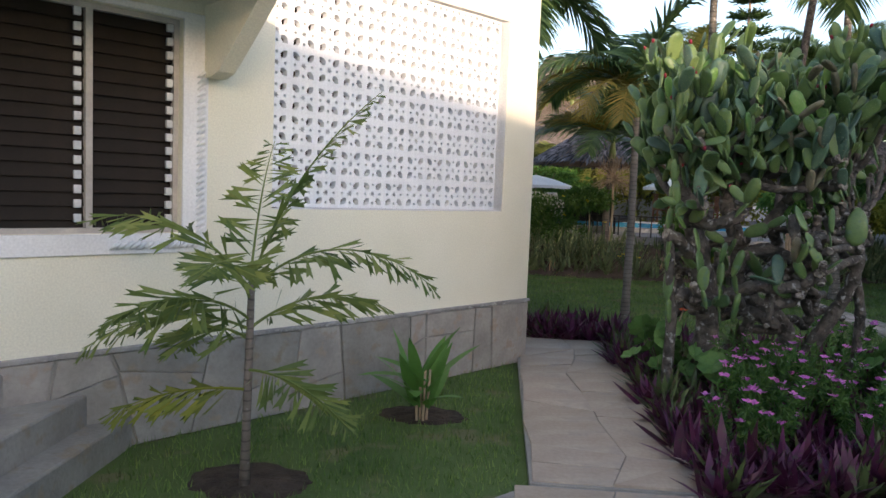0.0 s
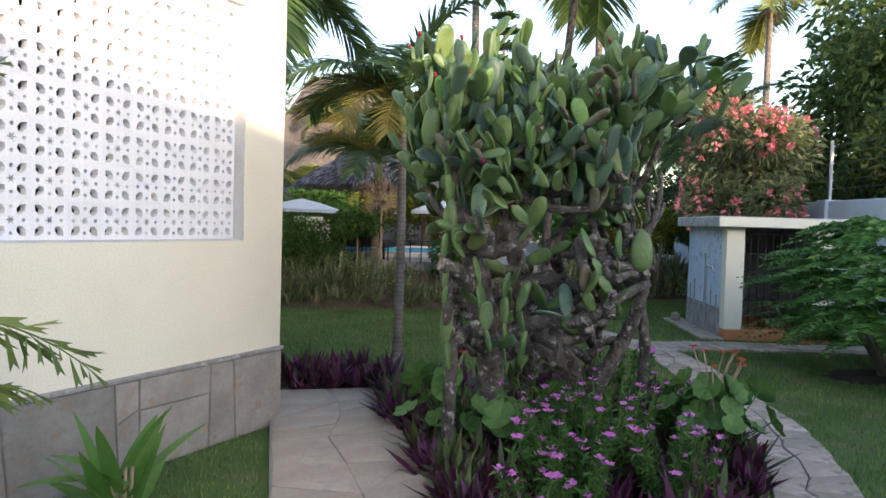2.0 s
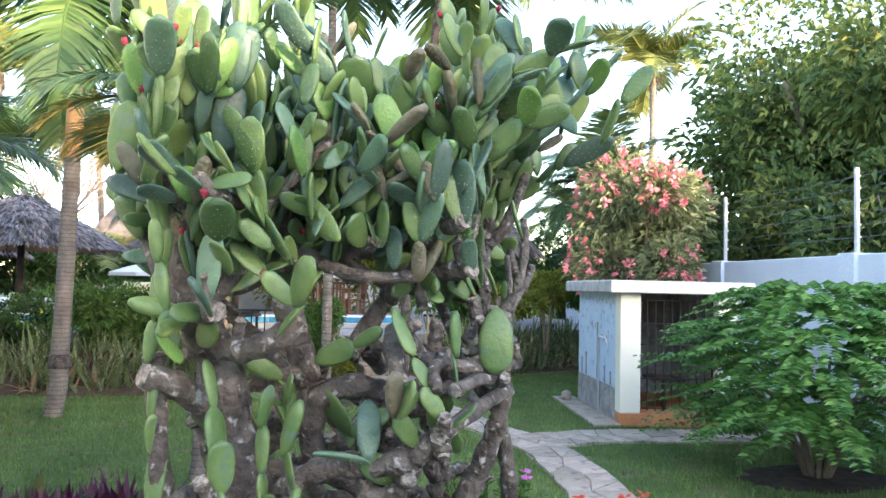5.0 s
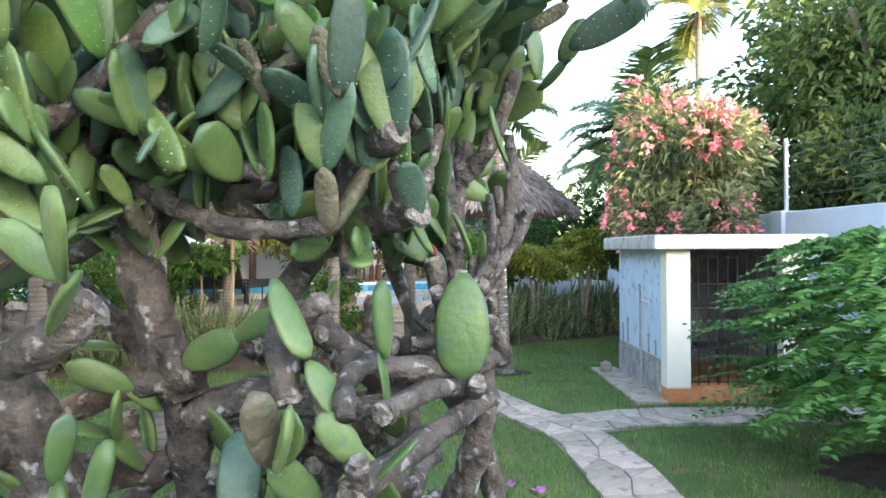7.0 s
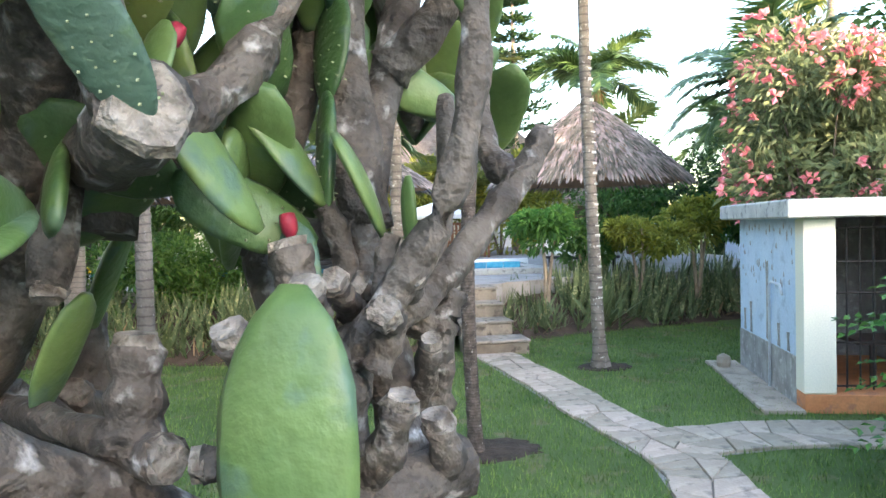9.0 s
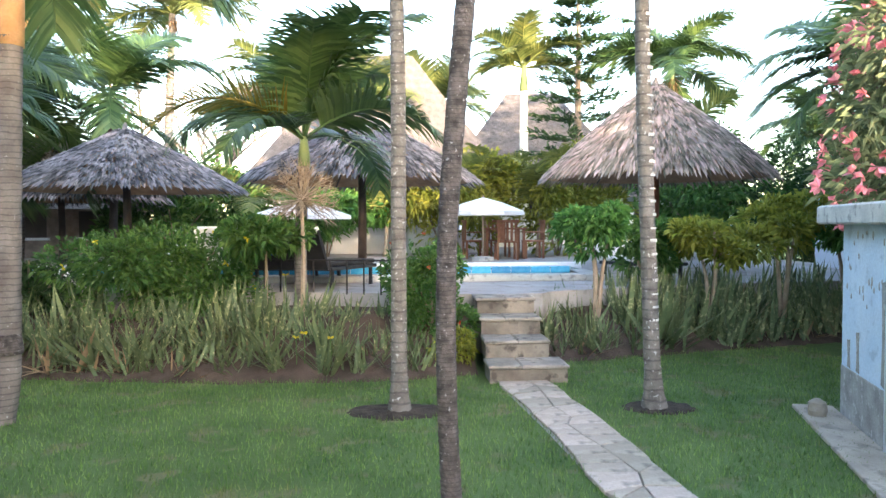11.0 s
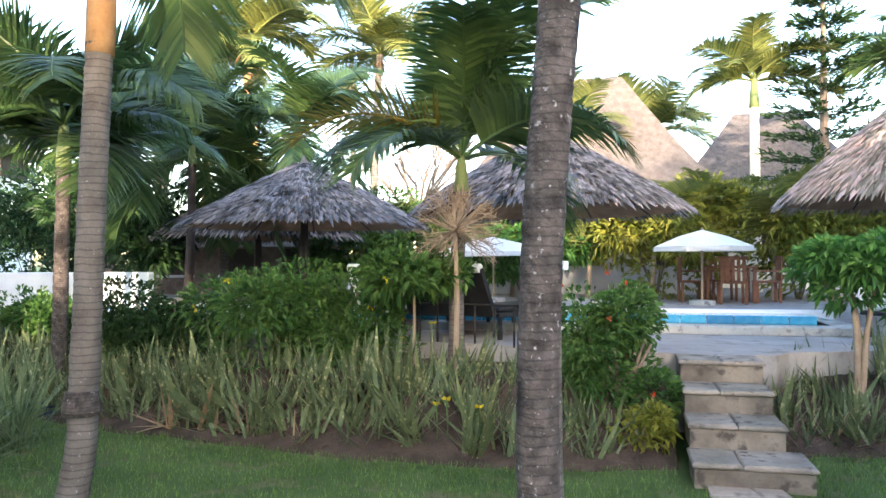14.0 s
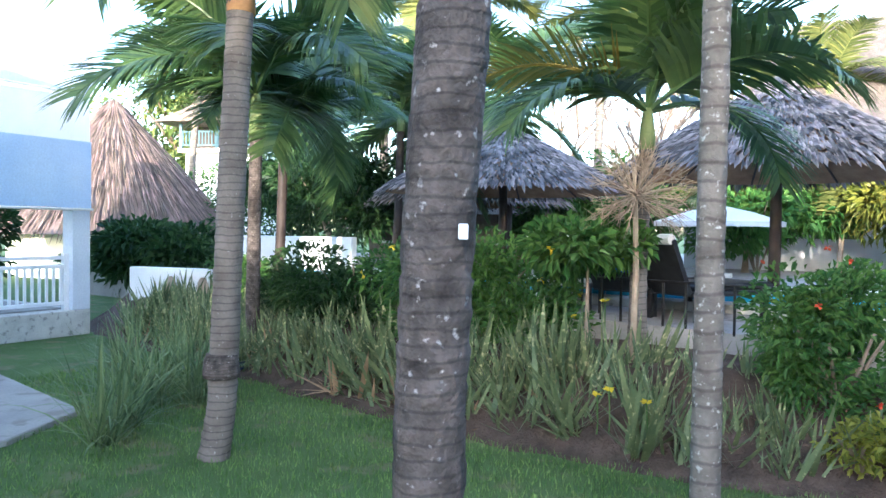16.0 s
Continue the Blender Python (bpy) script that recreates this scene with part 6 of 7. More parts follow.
tagged(part("garden_hose", MB().tube(hs, 0.014, 6), HOSE, smooth=True), "coiled dark blue garden hose on the grass", "hose")

# young fishtail palm and ginger plant by the house
def fishtail(x, y):
    rnd, ng = fresh(280)
    p = thing("fishtail_palm", pose(x, y, 0), "young fishtail palm with ragged leaflets on a thin grey stem", "palm")
    part("trunk", MB().tube([(0, 0, -0.02), (0.005, 0, 0.3), (0.01, 0.01, 0.7), (0.02, 0, 1.05)], [0.028, 0.022, 0.02, 0.016], 9), BARKL, p, smooth=True)
    specs = [(0.25, 1.0, 0.72, 74, 40), (-0.15, 0.98, 0.64, 48, -45), (3.0, 0.98, 0.62, 55, -22), (3.5, 0.8, 0.5, 25, -45), (1.7, 1.0, 0.6, 70, 30), (-1.5, 0.95, 0.5, 45, -20), (2.6, 0.75, 0.42, 15, -50), (-0.5, 0.6, 0.42, 5, -35), (3.3, 0.5, 0.42, 5, -30), (4.2, 0.85, 0.5, 35, -30), (0.7, 0.8, 0.5, 35, -30)]
    ax = HANG
    for i, (az, zb, ln, e0, e1) in enumerate(specs):
        mb = MB()
        q, pts = Vector((0.01, 0, zb)), []
        n = 16
        for k in range(n + 1):
            pts.append(q.copy())
            e2 = math.radians(e0 + (e1 - e0) * k / n)
            q = q + Vector((math.cos(az) * math.cos(e2), math.sin(az) * math.cos(e2), math.sin(e2))) * ln / n * 1.62
        mb.tube(pts, [0.008 - 0.0004 * k for k in range(n + 1)], 5)
        side = Vector((-math.sin(az), math.cos(az), 0))
        for k in range(3, n + 1):
            d = (pts[k] - pts[k - 1]).normalized()
            for sg in (-1, 1):
                for rep in range(2):
                    l = 0.21 * math.sin(math.pi * min(1, 0.25 + 0.62 * k / n)) * rnd.uniform(0.75, 1.2)
                    o = (side * sg * 0.8 + d * rnd.uniform(0.35, 0.9) + Vector((0, 0, rnd.uniform(-0.75, 0.2)))).normalized()
                    a = pts[k - 1].lerp(pts[k], rep / 2)
                    w = o.cross(Vector((rnd.uniform(-0.8, 0.8), -1.0, rnd.uniform(-0.2, 0.9)))).normalized()
                    mb.add([a, a + o * l * 0.6 + w * l * 0.055, a + o * l * 1.02 + w * l * 0.085, a + o * l * 0.88, a + o * l * 1.05 - w * l * 0.07, a + o * l * 0.55 - w * l * 0.04], [(0, 1, 3), (1, 2, 3), (0, 3, 5), (3, 4, 5)])
        part("frond", mb, FISH if zb > 0.55 else LEAFY, p)


fishtail(0.83, 5.2)
rnd, _ = fresh(290)
gin = thing("ginger_plant", pose(1.58, 6.4, 0.0), "young ginger plant with broad light green leaves in bare soil", "plant")
for k in range(17):
    a, e2 = rnd.uniform(0, 6.283), rnd.uniform(0.25, 1.25)
    base = Vector((rnd.uniform(-0.05, 0.05), rnd.uniform(-0.05, 0.05), rnd.uniform(0.1, 0.3)))
    d = Vector((math.cos(a) * math.sin(e2), math.sin(a) * math.sin(e2), math.cos(e2)))
    part("leaf", MB().blade(base, d, rnd.uniform(0.34, 0.52), 0.10, 0.5, 6, side=(-math.sin(a), math.cos(a), 0)), LEAFB, gin)
for k in range(4):
    part("stalk", MB().tube([(0.02 * k - 0.03, 0.02 * (k % 2), -0.01), (0.03 * k - 0.045, 0.01, 0.35)], 0.009, 6), BARKT, gin)

# ---------------------------------------------------------------- prickly pear
rnd, ng = fresh(300)
CS = Vector((0, 0, 0))
cactus = thing("prickly_pear", pose(*CS), "huge old prickly pear cactus with woody limbs and green pads", "cactus")


def pad_mesh(name, length, width, thick, material, seed, bend=0.0):
    """An egg-shaped pad along +z, narrow at its foot, with rows of small areoles."""
    rn, _ = fresh(seed)
    rows, n, pts, fs = 9, 12, [], []
    for i in range(rows + 1):
        t = i / rows
        w = (1 - abs((t - 0.6) / 0.6) ** 2.4) ** 0.6 if t < 0.6 else (1 - ((t - 0.6) / 0.41) ** 2.6) ** 0.5
        w = max(w, 0.2)
        for k in range(n):
            a = 2 * math.pi * k / n
            pts.append((0.5 * width * w * math.cos(a) * (1 + rn.uniform(-0.02, 0.02)), 0.5 * thick * (0.35 + 0.65 * w) * math.sin(a) + bend * length * t * t, length * t))
    for i in range(rows):
        for k in range(n):
            j = (k + 1) % n
            fs.append((i * n + k, i * n + j, i * n + n + j, i * n + n + k))
    fs += [tuple(range(n - 1, -1, -1)), tuple(range(rows * n, rows * n + n))]
    return MB().add(pts, fs).mesh(name, material, True)


PADS = [pad_mesh("pad", 0.27, (0.125, 0.14, 0.11, 0.12)[i], 0.03, PAD, 301 + i, (-0.12, 0, 0.1, 0.05)[i]) for i in range(4)] + [pad_mesh("pad", 0.30, 0.115, 0.03, PADB, 311 + i, (-0.1, 0.1)[i]) for i in range(2)] + [pad_mesh("pad", 0.27, 0.10, 0.05, PADO, 315, 0.05)] + [pad_mesh("pad", 0.27, (0.13, 0.115)[i], 0.026, PADF, 316 + i, (0.1, -0.1)[i]) for i in range(2)]
BENDS = (-0.12, 0, 0.1, 0.05, -0.1, 0.1, 0.05, 0.1, -0.1)


def spine_mesh(bend):
    """Rows of small spine tufts on both faces of a pad with that bend."""
    mb = MB()
    for sgn in (-1, 1):
        for i in range(6):
            for k in range(4):
                z = 0.045 + i * 0.036
                x = (k - 1.5 + 0.5 * (i % 2)) * 0.028
                if abs(x) < 0.05 * math.sin(math.pi * min(1, 0.2 + z / 0.33)):
                    y = bend * 0.27 * (z / 0.27) ** 2 + sgn * 0.0115 * math.sqrt(max(0.1, 1 - (x / 0.06) ** 2))
                    mb.tube([(x, y, z), (x, y + sgn * 0.006, z)], [0.0032, 0.001], 4)
    return mb.mesh("spine_tuft", AREOLE)


SPOTS = [spine_mesh(q) for q in BENDS]
CAM_LINE = [(3.26, 4.41), (4.09, 5.61), (4.57, 6.47), (4.76, 6.94), (5.4, 7.7), (5.25, 8.48), (5.5, 9.2)]
pad_at = []
STATE = {"n": 0, "parts": 0}
loose = MB()


def limb(points, r0, r1, cut=False, wob=0.16):
    pts = smooth_line(points, 5)
    n = len(pts)
    rad = []
    for i in range(n):
        u = i / (n - 1)
        rad.append((r0 + (r1 - r0) * u) * (1 + 0.12 * math.sin(i * 1.9 + r0 * 90) + rnd.uniform(-0.06, 0.06)))
    rad[0] *= 1.15
    ob = part("limb", MB().tube(pts, rad, 11, wob=wob * 0.5, rng=rnd), WOOD, cactus, smooth=True)
    if cut:
        d = (pts[-1] - pts[-2]).normalized()
        part("cut_end", MB().tube([pts[-1] - d * 0.004, pts[-1] + d * 0.012], [rad[-1] * 0.97, rad[-1] * 0.8], 11, wob=0.2, rng=rnd), CUT, ob, "pale sawn limb end")
    return pts


def ok(p, gap):
    """Clear of the walk, but for growth that arches over it."""
    return near_line(CAM_LINE, p.x, p.y) > gap or p.z < 0.8 or p.z > 2.12


def pads(p, d, depth, scale=1.0, old=0.06, rise=0.25, near=0.41):
    """A chain of pads that grows and forks from p along d."""
    d = d.normalized()
    ln = 0.19 * scale * rnd.uniform(0.7, 1.25)
    tip = p + d * ln
    if not ok(tip, near) or not ok(p, near - 0.07) or STATE["n"] > 1500 or tip.z > 2.82 or not 3.03 < tip.x < 5.12:
        return False
    if any((tip - q).length < 0.055 for q, _d in pad_at[-400:]):
        return False
    face = Vector((rnd.gauss(-0.1, 0.8), rnd.gauss(-0.55, 0.7), rnd.gauss(0.15, 0.4)))
    y = (face - d * face.dot(d)).normalized()
    x = y.cross(d).normalized()
    s = ln / 0.27
    m = Matrix(((x.x, y.x, d.x, p.x), (x.y, y.y, d.y, p.y), (x.z, y.z, d.z, p.z), (0, 0, 0, 1))) @ Matrix.Diagonal((s * rnd.uniform(0.85, 1.2), s * 1.15, s, 1))
    u = rnd.random()
    me = PADS[6] if u < old else PADS[7 + rnd.randrange(2)] if depth == 0 and u > 0.82 else PADS[rnd.randrange(6)]
    STATE["n"] += 1
    if p.y < 7.5 and STATE["parts"] < 560:
        STATE["parts"] += 1
        ob = part("pad", me, None, cactus, m=m)
        if me is not PADS[6] and (p.x > 4.0 or p.y < 7.1):
            part("spine_tuft", SPOTS[PADS.index(me)], None, ob)
    else:
        v = [m @ w.co for w in me.vertices]
        loose.add(v, [tuple(f.vertices) for f in me.polygons])
    pad_at.append((tip, d))
    if depth > 0:
        for _k in range(rnd.choice((1, 1, 2, 2, 3))):
            nd = d + Vector((rnd.gauss(0, 0.5), rnd.gauss(0, 0.45), rnd.uniform(0.0, 2 * rise)))
            pads(tip - d * 0.012, nd, depth - 1, scale * rnd.uniform(0.85, 1.04), old, rise)
    return True


V = Vector
# main woody limbs
limbs = [
    ([(3.3, 7.2, 0.0), (3.3, 7.15, 0.66), (3.27, 7.15, 0.98), (3.24, 7.15, 1.32)], 0.045, 0.040, True),
    ([(3.61, 7.4, 0.0), (3.61, 7.35, 0.66), (3.55, 7.35, 0.98), (3.45, 7.3, 1.3), (3.37, 7.25, 1.51), (3.32, 7.25, 1.71), (3.4, 7.3, 1.94)], 0.110, 0.050, False),
    ([(3.45, 7.3, 1.1), (3.31, 7.15, 1.22), (3.21, 7.1, 1.26)], 0.055, 0.050, True),
    ([(3.4, 7.25, 1.34), (3.35, 7.1, 1.46), (3.43, 6.95, 1.48)], 0.050, 0.042, True),
    ([(3.42, 7.25, 1.36), (3.52, 7.1, 1.34), (3.61, 6.98, 1.38), (3.7, 6.95, 1.45)], 0.050, 0.045, True),
    ([(3.56, 7.3, 0.71), (3.38, 7.15, 0.83), (3.33, 7.1, 0.81)], 0.050, 0.045, True),
    ([(3.56, 7.3, 0.78), (3.45, 7.05, 0.85), (3.4, 7.0, 0.92)], 0.042, 0.030, True),
    ([(4.28, 7.65, 0.0), (4.28, 7.6, 0.54), (4.03, 7.6, 0.74), (3.88, 7.55, 0.9), (3.88, 7.5, 1.1), (4.06, 7.5, 1.15), (4.27, 7.5, 1.09), (4.44, 7.45, 1.14)], 0.070, 0.055, False),
    ([(3.65, 7.35, 0.69), (3.74, 7.2, 0.84), (3.87, 7.1, 0.92), (4.01, 7.05, 0.92), (4.14, 7.0, 0.95)], 0.055, 0.050, False),
    ([(3.71, 7.5, 0.62), (3.94, 7.5, 0.68), (4.18, 7.5, 0.57)], 0.050, 0.050, False),
    ([(4.14, 7.0, 0.95), (4.22, 6.95, 1.04), (4.22, 6.9, 0.98)], 0.050, 0.030, True),
    ([(4.14, 7.0, 0.95), (4.11, 7.1, 0.83), (3.98, 7.1, 0.79)], 0.050, 0.045, False),
    ([(3.96, 7.1, 0.69), (3.98, 7.1, 0.79), (3.98, 7.1, 0.87)], 0.036, 0.030, True),
    ([(3.85, 7.5, 1.16), (3.74, 7.5, 1.5), (3.7, 7.45, 1.77), (3.74, 7.4, 1.99)], 0.070, 0.045, False),
    ([(4.44, 7.45, 1.14), (4.21, 7.25, 1.34), (4.08, 7.1, 1.4), (4.08, 7.0, 1.23)], 0.045, 0.040, True),
    ([(4.36, 7.4, 1.12), (4.31, 7.15, 1.28), (4.21, 7.0, 1.27), (4.19, 6.9, 1.21)], 0.035, 0.030, False),
    ([(4.03, 7.6, 1.26), (4.24, 7.5, 1.61), (4.35, 7.3, 1.64), (4.42, 7.15, 1.66)], 0.050, 0.042, True),
    ([(4.18, 7.5, 1.52), (4.29, 7.3, 1.78), (4.34, 7.05, 1.84)], 0.050, 0.045, True),
    ([(4.28, 7.5, 1.55), (4.32, 7.6, 2.04), (4.25, 7.6, 2.33)], 0.050, 0.035, False),
    ([(3.58, 7.4, 1.9), (3.45, 7.0, 1.86), (3.35, 6.95, 1.92)], 0.040, 0.035, True),
    ([(4.4, 7.55, 0.0), (4.4, 7.5, 0.34), (4.54, 7.45, 0.66), (4.62, 7.4, 0.87), (4.66, 7.35, 1.08), (4.66, 7.38, 1.28), (4.62, 7.48, 1.55), (4.7, 7.6, 1.9)], 0.070, 0.028, False),
    ([(4.8, 7.6, 0.0), (4.8, 7.55, 0.54), (4.77, 7.5, 0.74), (4.68, 7.42, 1.0)], 0.045, 0.040, False),
    ([(4.62, 7.48, 1.55), (4.6, 7.55, 1.9), (4.65, 7.6, 2.24)], 0.045, 0.030, False),
    ([(4.68, 7.34, 1.14), (4.46, 7.12, 1.11), (4.2, 6.9, 1.05)], 0.036, 0.046, True),
    ([(4.66, 7.34, 1.16), (4.45, 7.1, 1.22), (4.28, 6.95, 1.2)], 0.03, 0.034, True),
    ([(4.72, 7.35, 1.26), (4.48, 7.2, 1.25), (4.2, 7.1, 1.3)], 0.042, 0.035, False),
    ([(4.42, 7.24, 1.18), (4.28, 7.18, 1.17), (4.18, 7.11, 1.19)], 0.040, 0.045, True),
    ([(4.11, 7.6, 1.31), (4.25, 7.45, 1.31), (4.39, 7.32, 1.3)], 0.026, 0.034, True),
    ([(4.58, 7.29, 1.26), (4.52, 7.24, 1.36), (4.48, 7.19, 1.45)], 0.026, 0.024, True),
    ([(4.6, 7.34, 1.2), (4.59, 7.34, 1.34), (4.62, 7.33, 1.43), (4.71, 7.32, 1.58), (4.75, 7.33, 1.75), (4.74, 7.33, 1.89)], 0.036, 0.022, False),
    ([(4.59, 7.29, 1.37), (4.56, 7.25, 1.44), (4.55, 7.21, 1.49)], 0.026, 0.024, True),
    ([(4.62, 7.29, 1.39), (4.64, 7.29, 1.44), (4.63, 7.25, 1.46)], 0.024, 0.022, True),
    ([(4.57, 7.3, 1.25), (4.62, 7.25, 1.3), (4.64, 7.22, 1.37)], 0.030, 0.024, True),
    ([(4.64, 7.33, 1.23), (4.7, 7.31, 1.27), (4.69, 7.29, 1.33)], 0.030, 0.024, True),
    ([(4.57, 7.3, 1.22), (4.58, 7.2, 1.19), (4.57, 7.14, 1.22)], 0.030, 0.030, True),
    ([(4.48, 7.36, 1.35), (4.54, 7.36, 1.4), (4.63, 7.36, 1.43), (4.71, 7.4, 1.48), (4.77, 7.44, 1.54), (4.84, 7.49, 1.61), (4.89, 7.53, 1.68)], 0.030, 0.024, True),
    ([(4.71, 7.46, 1.31), (4.71, 7.42, 1.41), (4.73, 7.42, 1.47)], 0.034, 0.030, False),
    ([(4.6, 7.37, 1.45), (4.59, 7.34, 1.47), (4.58, 7.31, 1.49)], 0.020, 0.019, True),
    ([(4.69, 7.4, 1.48), (4.67, 7.36, 1.47), (4.67, 7.32, 1.49)], 0.019, 0.018, True),
    ([(4.68, 7.4, 1.32), (4.69, 7.36, 1.38), (4.69, 7.34, 1.41)], 0.020, 0.017, True),
    ([(4.64, 7.36, 1.44), (4.64, 7.37, 1.5), (4.65, 7.38, 1.54)], 0.020, 0.016, False),
    ([(4.7, 7.4, 1.46), (4.71, 7.42, 1.52), (4.73, 7.44, 1.6), (4.74, 7.49, 1.73)], 0.022, 0.017, False),
    ([(4.84, 7.49, 1.61), (4.81, 7.54, 1.66), (4.81, 7.6, 1.76)], 0.030, 0.020, False),
    ([(4.6, 7.41, 1.44), (4.59, 7.41, 1.53), (4.57, 7.41, 1.58)], 0.020, 0.020, False),
]
ends = []
for pts, r0, r1, cut in limbs:
    slim = 0.78 if r0 < 0.041 else 0.9
    ends.append(limb([V(p) for p in pts], r0 * slim, r1 * slim, cut))
for k in range(60):   # lesser limbs spreading inside the crown
    a = ends[rnd.choice((1, 1, 13, 13, 18, 20, 22, 16))]
    p = a[rnd.randrange(len(a) // 2, len(a))]
    q = V((rnd.uniform(3.15, 4.9), rnd.uniform(7.05, 8.1), rnd.uniform(1.45, 2.15)))
    if (q - p).length > 0.85 or (q - p).length < 0.2 or not ok(q, 0.4):
        continue
    ends.append(limb([p, p.lerp(q, 0.5) + V((0, 0, -0.07)), q], 0.034, 0.022, rnd.random() < 0.25))
for k in range(26):   # dark tangle at the back of the foot
    p = V((rnd.uniform(3.4, 4.6), rnd.uniform(7.4, 7.95), rnd.uniform(0.5, 1.25)))
    q = p + V((rnd.uniform(-0.45, 0.45), rnd.uniform(-0.2, 0.25), rnd.uniform(-0.1, 0.4)))
    near = min((w for ln_ in ends for w in ln_), key=lambda w: (w - p).length)
    if (near - p).length > 0.4 or not ok(q, 0.42) or not ok(p, 0.42):
        continue
    ends.append(limb([near, p, p.lerp(q, 0.5) + V((0, 0, rnd.uniform(-0.06, 0.06))), q], 0.042, 0.03, rnd.random() < 0.5))
# the broad flat-topped crown
for k in range(430):
    x = rnd.uniform(3.2, 5.0)
    y = rnd.uniform(7.0, 8.15)
    z = rnd.uniform(1.62, 2.36) + 0.06 * math.sin(x * 3.1)
    if z < 1.8 and rnd.random() < 0.55:
        continue
    if 3.95 < x < 4.3 and z > 2.2:
        continue
    pads(V((x, y, z)), V((rnd.gauss(0.45 * (x - 4.0), 0.5), rnd.gauss(-0.25, 0.5), rnd.uniform(0.25, 1.3))), rnd.choice((0, 1, 1, 2)))
for line in ends:
    top = line[-1]
    if top.z > 1.5:
        for _k in range(2):
            pads(top - V((0, 0, 0.02)), V((rnd.gauss(0, 0.45), rnd.gauss(-0.15, 0.4), 1)), 2)
for line in ends:      # sawn stubs and lone pads along the limbs
    for p, q in zip(line[2::2], line[3::2]):
        t = (q - p).normalized()
        d = (V((rnd.gauss(0, 1), rnd.gauss(-0.6, 0.8), rnd.gauss(0.3, 0.7)))).cross(t).normalized()
        if d.y > 0.3:
            d = -d
        if rnd.random() < 0.13 and p.z > 0.6 and ok(p + d * 0.1, 0.38):
            r = rnd.uniform(0.018, 0.03)
            limb([p, p + d * 0.05, p + d * rnd.uniform(0.07, 0.12) + V((0, 0, 0.02))], r * 1.3, r, True)
        if rnd.random() < (0.6 if p.z > 1.45 else 0.09) and p.z > 0.7:
            pads(p + d * 0.03, d + V((0, -0.1, rnd.uniform(0.3, 1.3))), rnd.choice((0, 1, 1)), rnd.uniform(0.8, 1.1))
for k in range(90):    # single pads hanging among the limbs
    a = ends[rnd.randrange(len(ends))]
    p = a[rnd.randrange(2, len(a))]
    if p.z > 1.3:
        pads(p, V((rnd.gauss(0, 0.6), rnd.gauss(-0.5, 0.4), rnd.uniform(-0.8, 0.6))), rnd.choice((0, 0, 1)), 0.95)
# slender chains of pads standing in front of the limbs
for x, y, z, count in ((3.28, 7.12, 0.62, 4), (3.22, 7.1, 1.3, 4), (3.3, 7.05, 1.34, 4), (3.62, 7.08, 0.62, 4), (3.7, 7.05, 0.66, 3), (3.5, 7.0, 0.75, 2), (3.46, 7.02, 0.95, 2), (3.58, 7.15, 0.9, 2), (4.62, 7.16, 1.3, 3), (4.3, 6.98, 1.2, 2)):
    p = V((x, y, z))
    for k in range(count):
        d = V((rnd.gauss(0, 0.14), rnd.gauss(0, 0.12), 1)).normalized()
        if not pads(p, d, 0, 0.9, 0.4):
            break
        p = pad_at[-1][0] - d * 0.012
# downward pads of the right-hand limbs and fresh bright pads on the leaning limb
for x, y, z, dx, dy, dz, sc in ((4.05, 7.0, 1.5, 0.3, -0.2, -1, 1.0), (4.12, 6.98, 1.32, 0.5, -0.2, -0.8, 1.0), (4.2, 7.0, 1.15, 0.5, 0, -1, 1.0), (4.54, 7.16, 1.5, -0.1, -0.2, -1, 1.15), (4.25, 6.93, 1.06, 0.8, -0.3, 0.8, 0.9), (4.23, 6.93, 1.1, -0.7, -0.3, 0.9, 0.8), (4.7, 7.37, 1.5, 1.0, -0.1, 0.5, 0.6), (4.68, 7.38, 1.5, -0.2, -0.2, 1, 0.6), (4.64, 7.38, 1.54, -0.3, -0.1, 1, 0.62), (4.66, 7.38, 1.53, 0.2, 0, 1, 0.6), (4.9, 7.5, 1.62, 0.5, 0, 1, 0.5), (4.8, 7.42, 1.58, 0.1, -0.2, 1, 0.5), (4.73, 7.34, 1.6, 0.9, 0, 0.6, 0.75), (4.75, 7.33, 1.72, 1, 0.1, 0.6, 0.75), (4.75, 7.33, 1.84, 0.9, 0, 0.8, 0.8), (4.74, 7.33, 1.8, -0.5, 0, 1, 0.8), (4.57, 7.4, 1.58, -0.6, -0.1, 1, 0.9), (4.5, 7.3, 1.55, -0.6, -0.2, 0.8, 0.9)):
    pads(V((x, y, z)), V((dx, dy, dz)), 0, sc, 0.0, near=0.27)
# tall shoots that stand out above the crown
for x, y, z in ((4.5, 7.3, 2.2), (4.55, 7.4, 2.3), (3.3, 7.1, 2.15), (3.2, 7.2, 2.1), (3.55, 7.2, 2.2), (4.45, 7.5, 2.3), (3.1, 7.1, 1.95), (4.85, 7.6, 2.2), (4.4, 7.2, 2.25), (3.75, 7.3, 2.25), (5.0, 7.7, 2.15)):
    pads(V((x, y, z)), V((rnd.gauss(0, 0.25), 0, 1)), 2, 1.1, 0.0, 0.4)
if loose.n:
    part("inner_growth", loose, PAD, cactus, "shaded inner pads", smooth=True, kind="stuff")
fruit = MB().tube([(0, 0, 0), (0, 0, 0.015), (0, 0, 0.035), (0, 0, 0.05), (0, 0, 0.052)], [0.008, 0.018, 0.02, 0.017, 0.011], 8).mesh("fruit", FRUIT, True)
rnd.shuffle(pad_at)
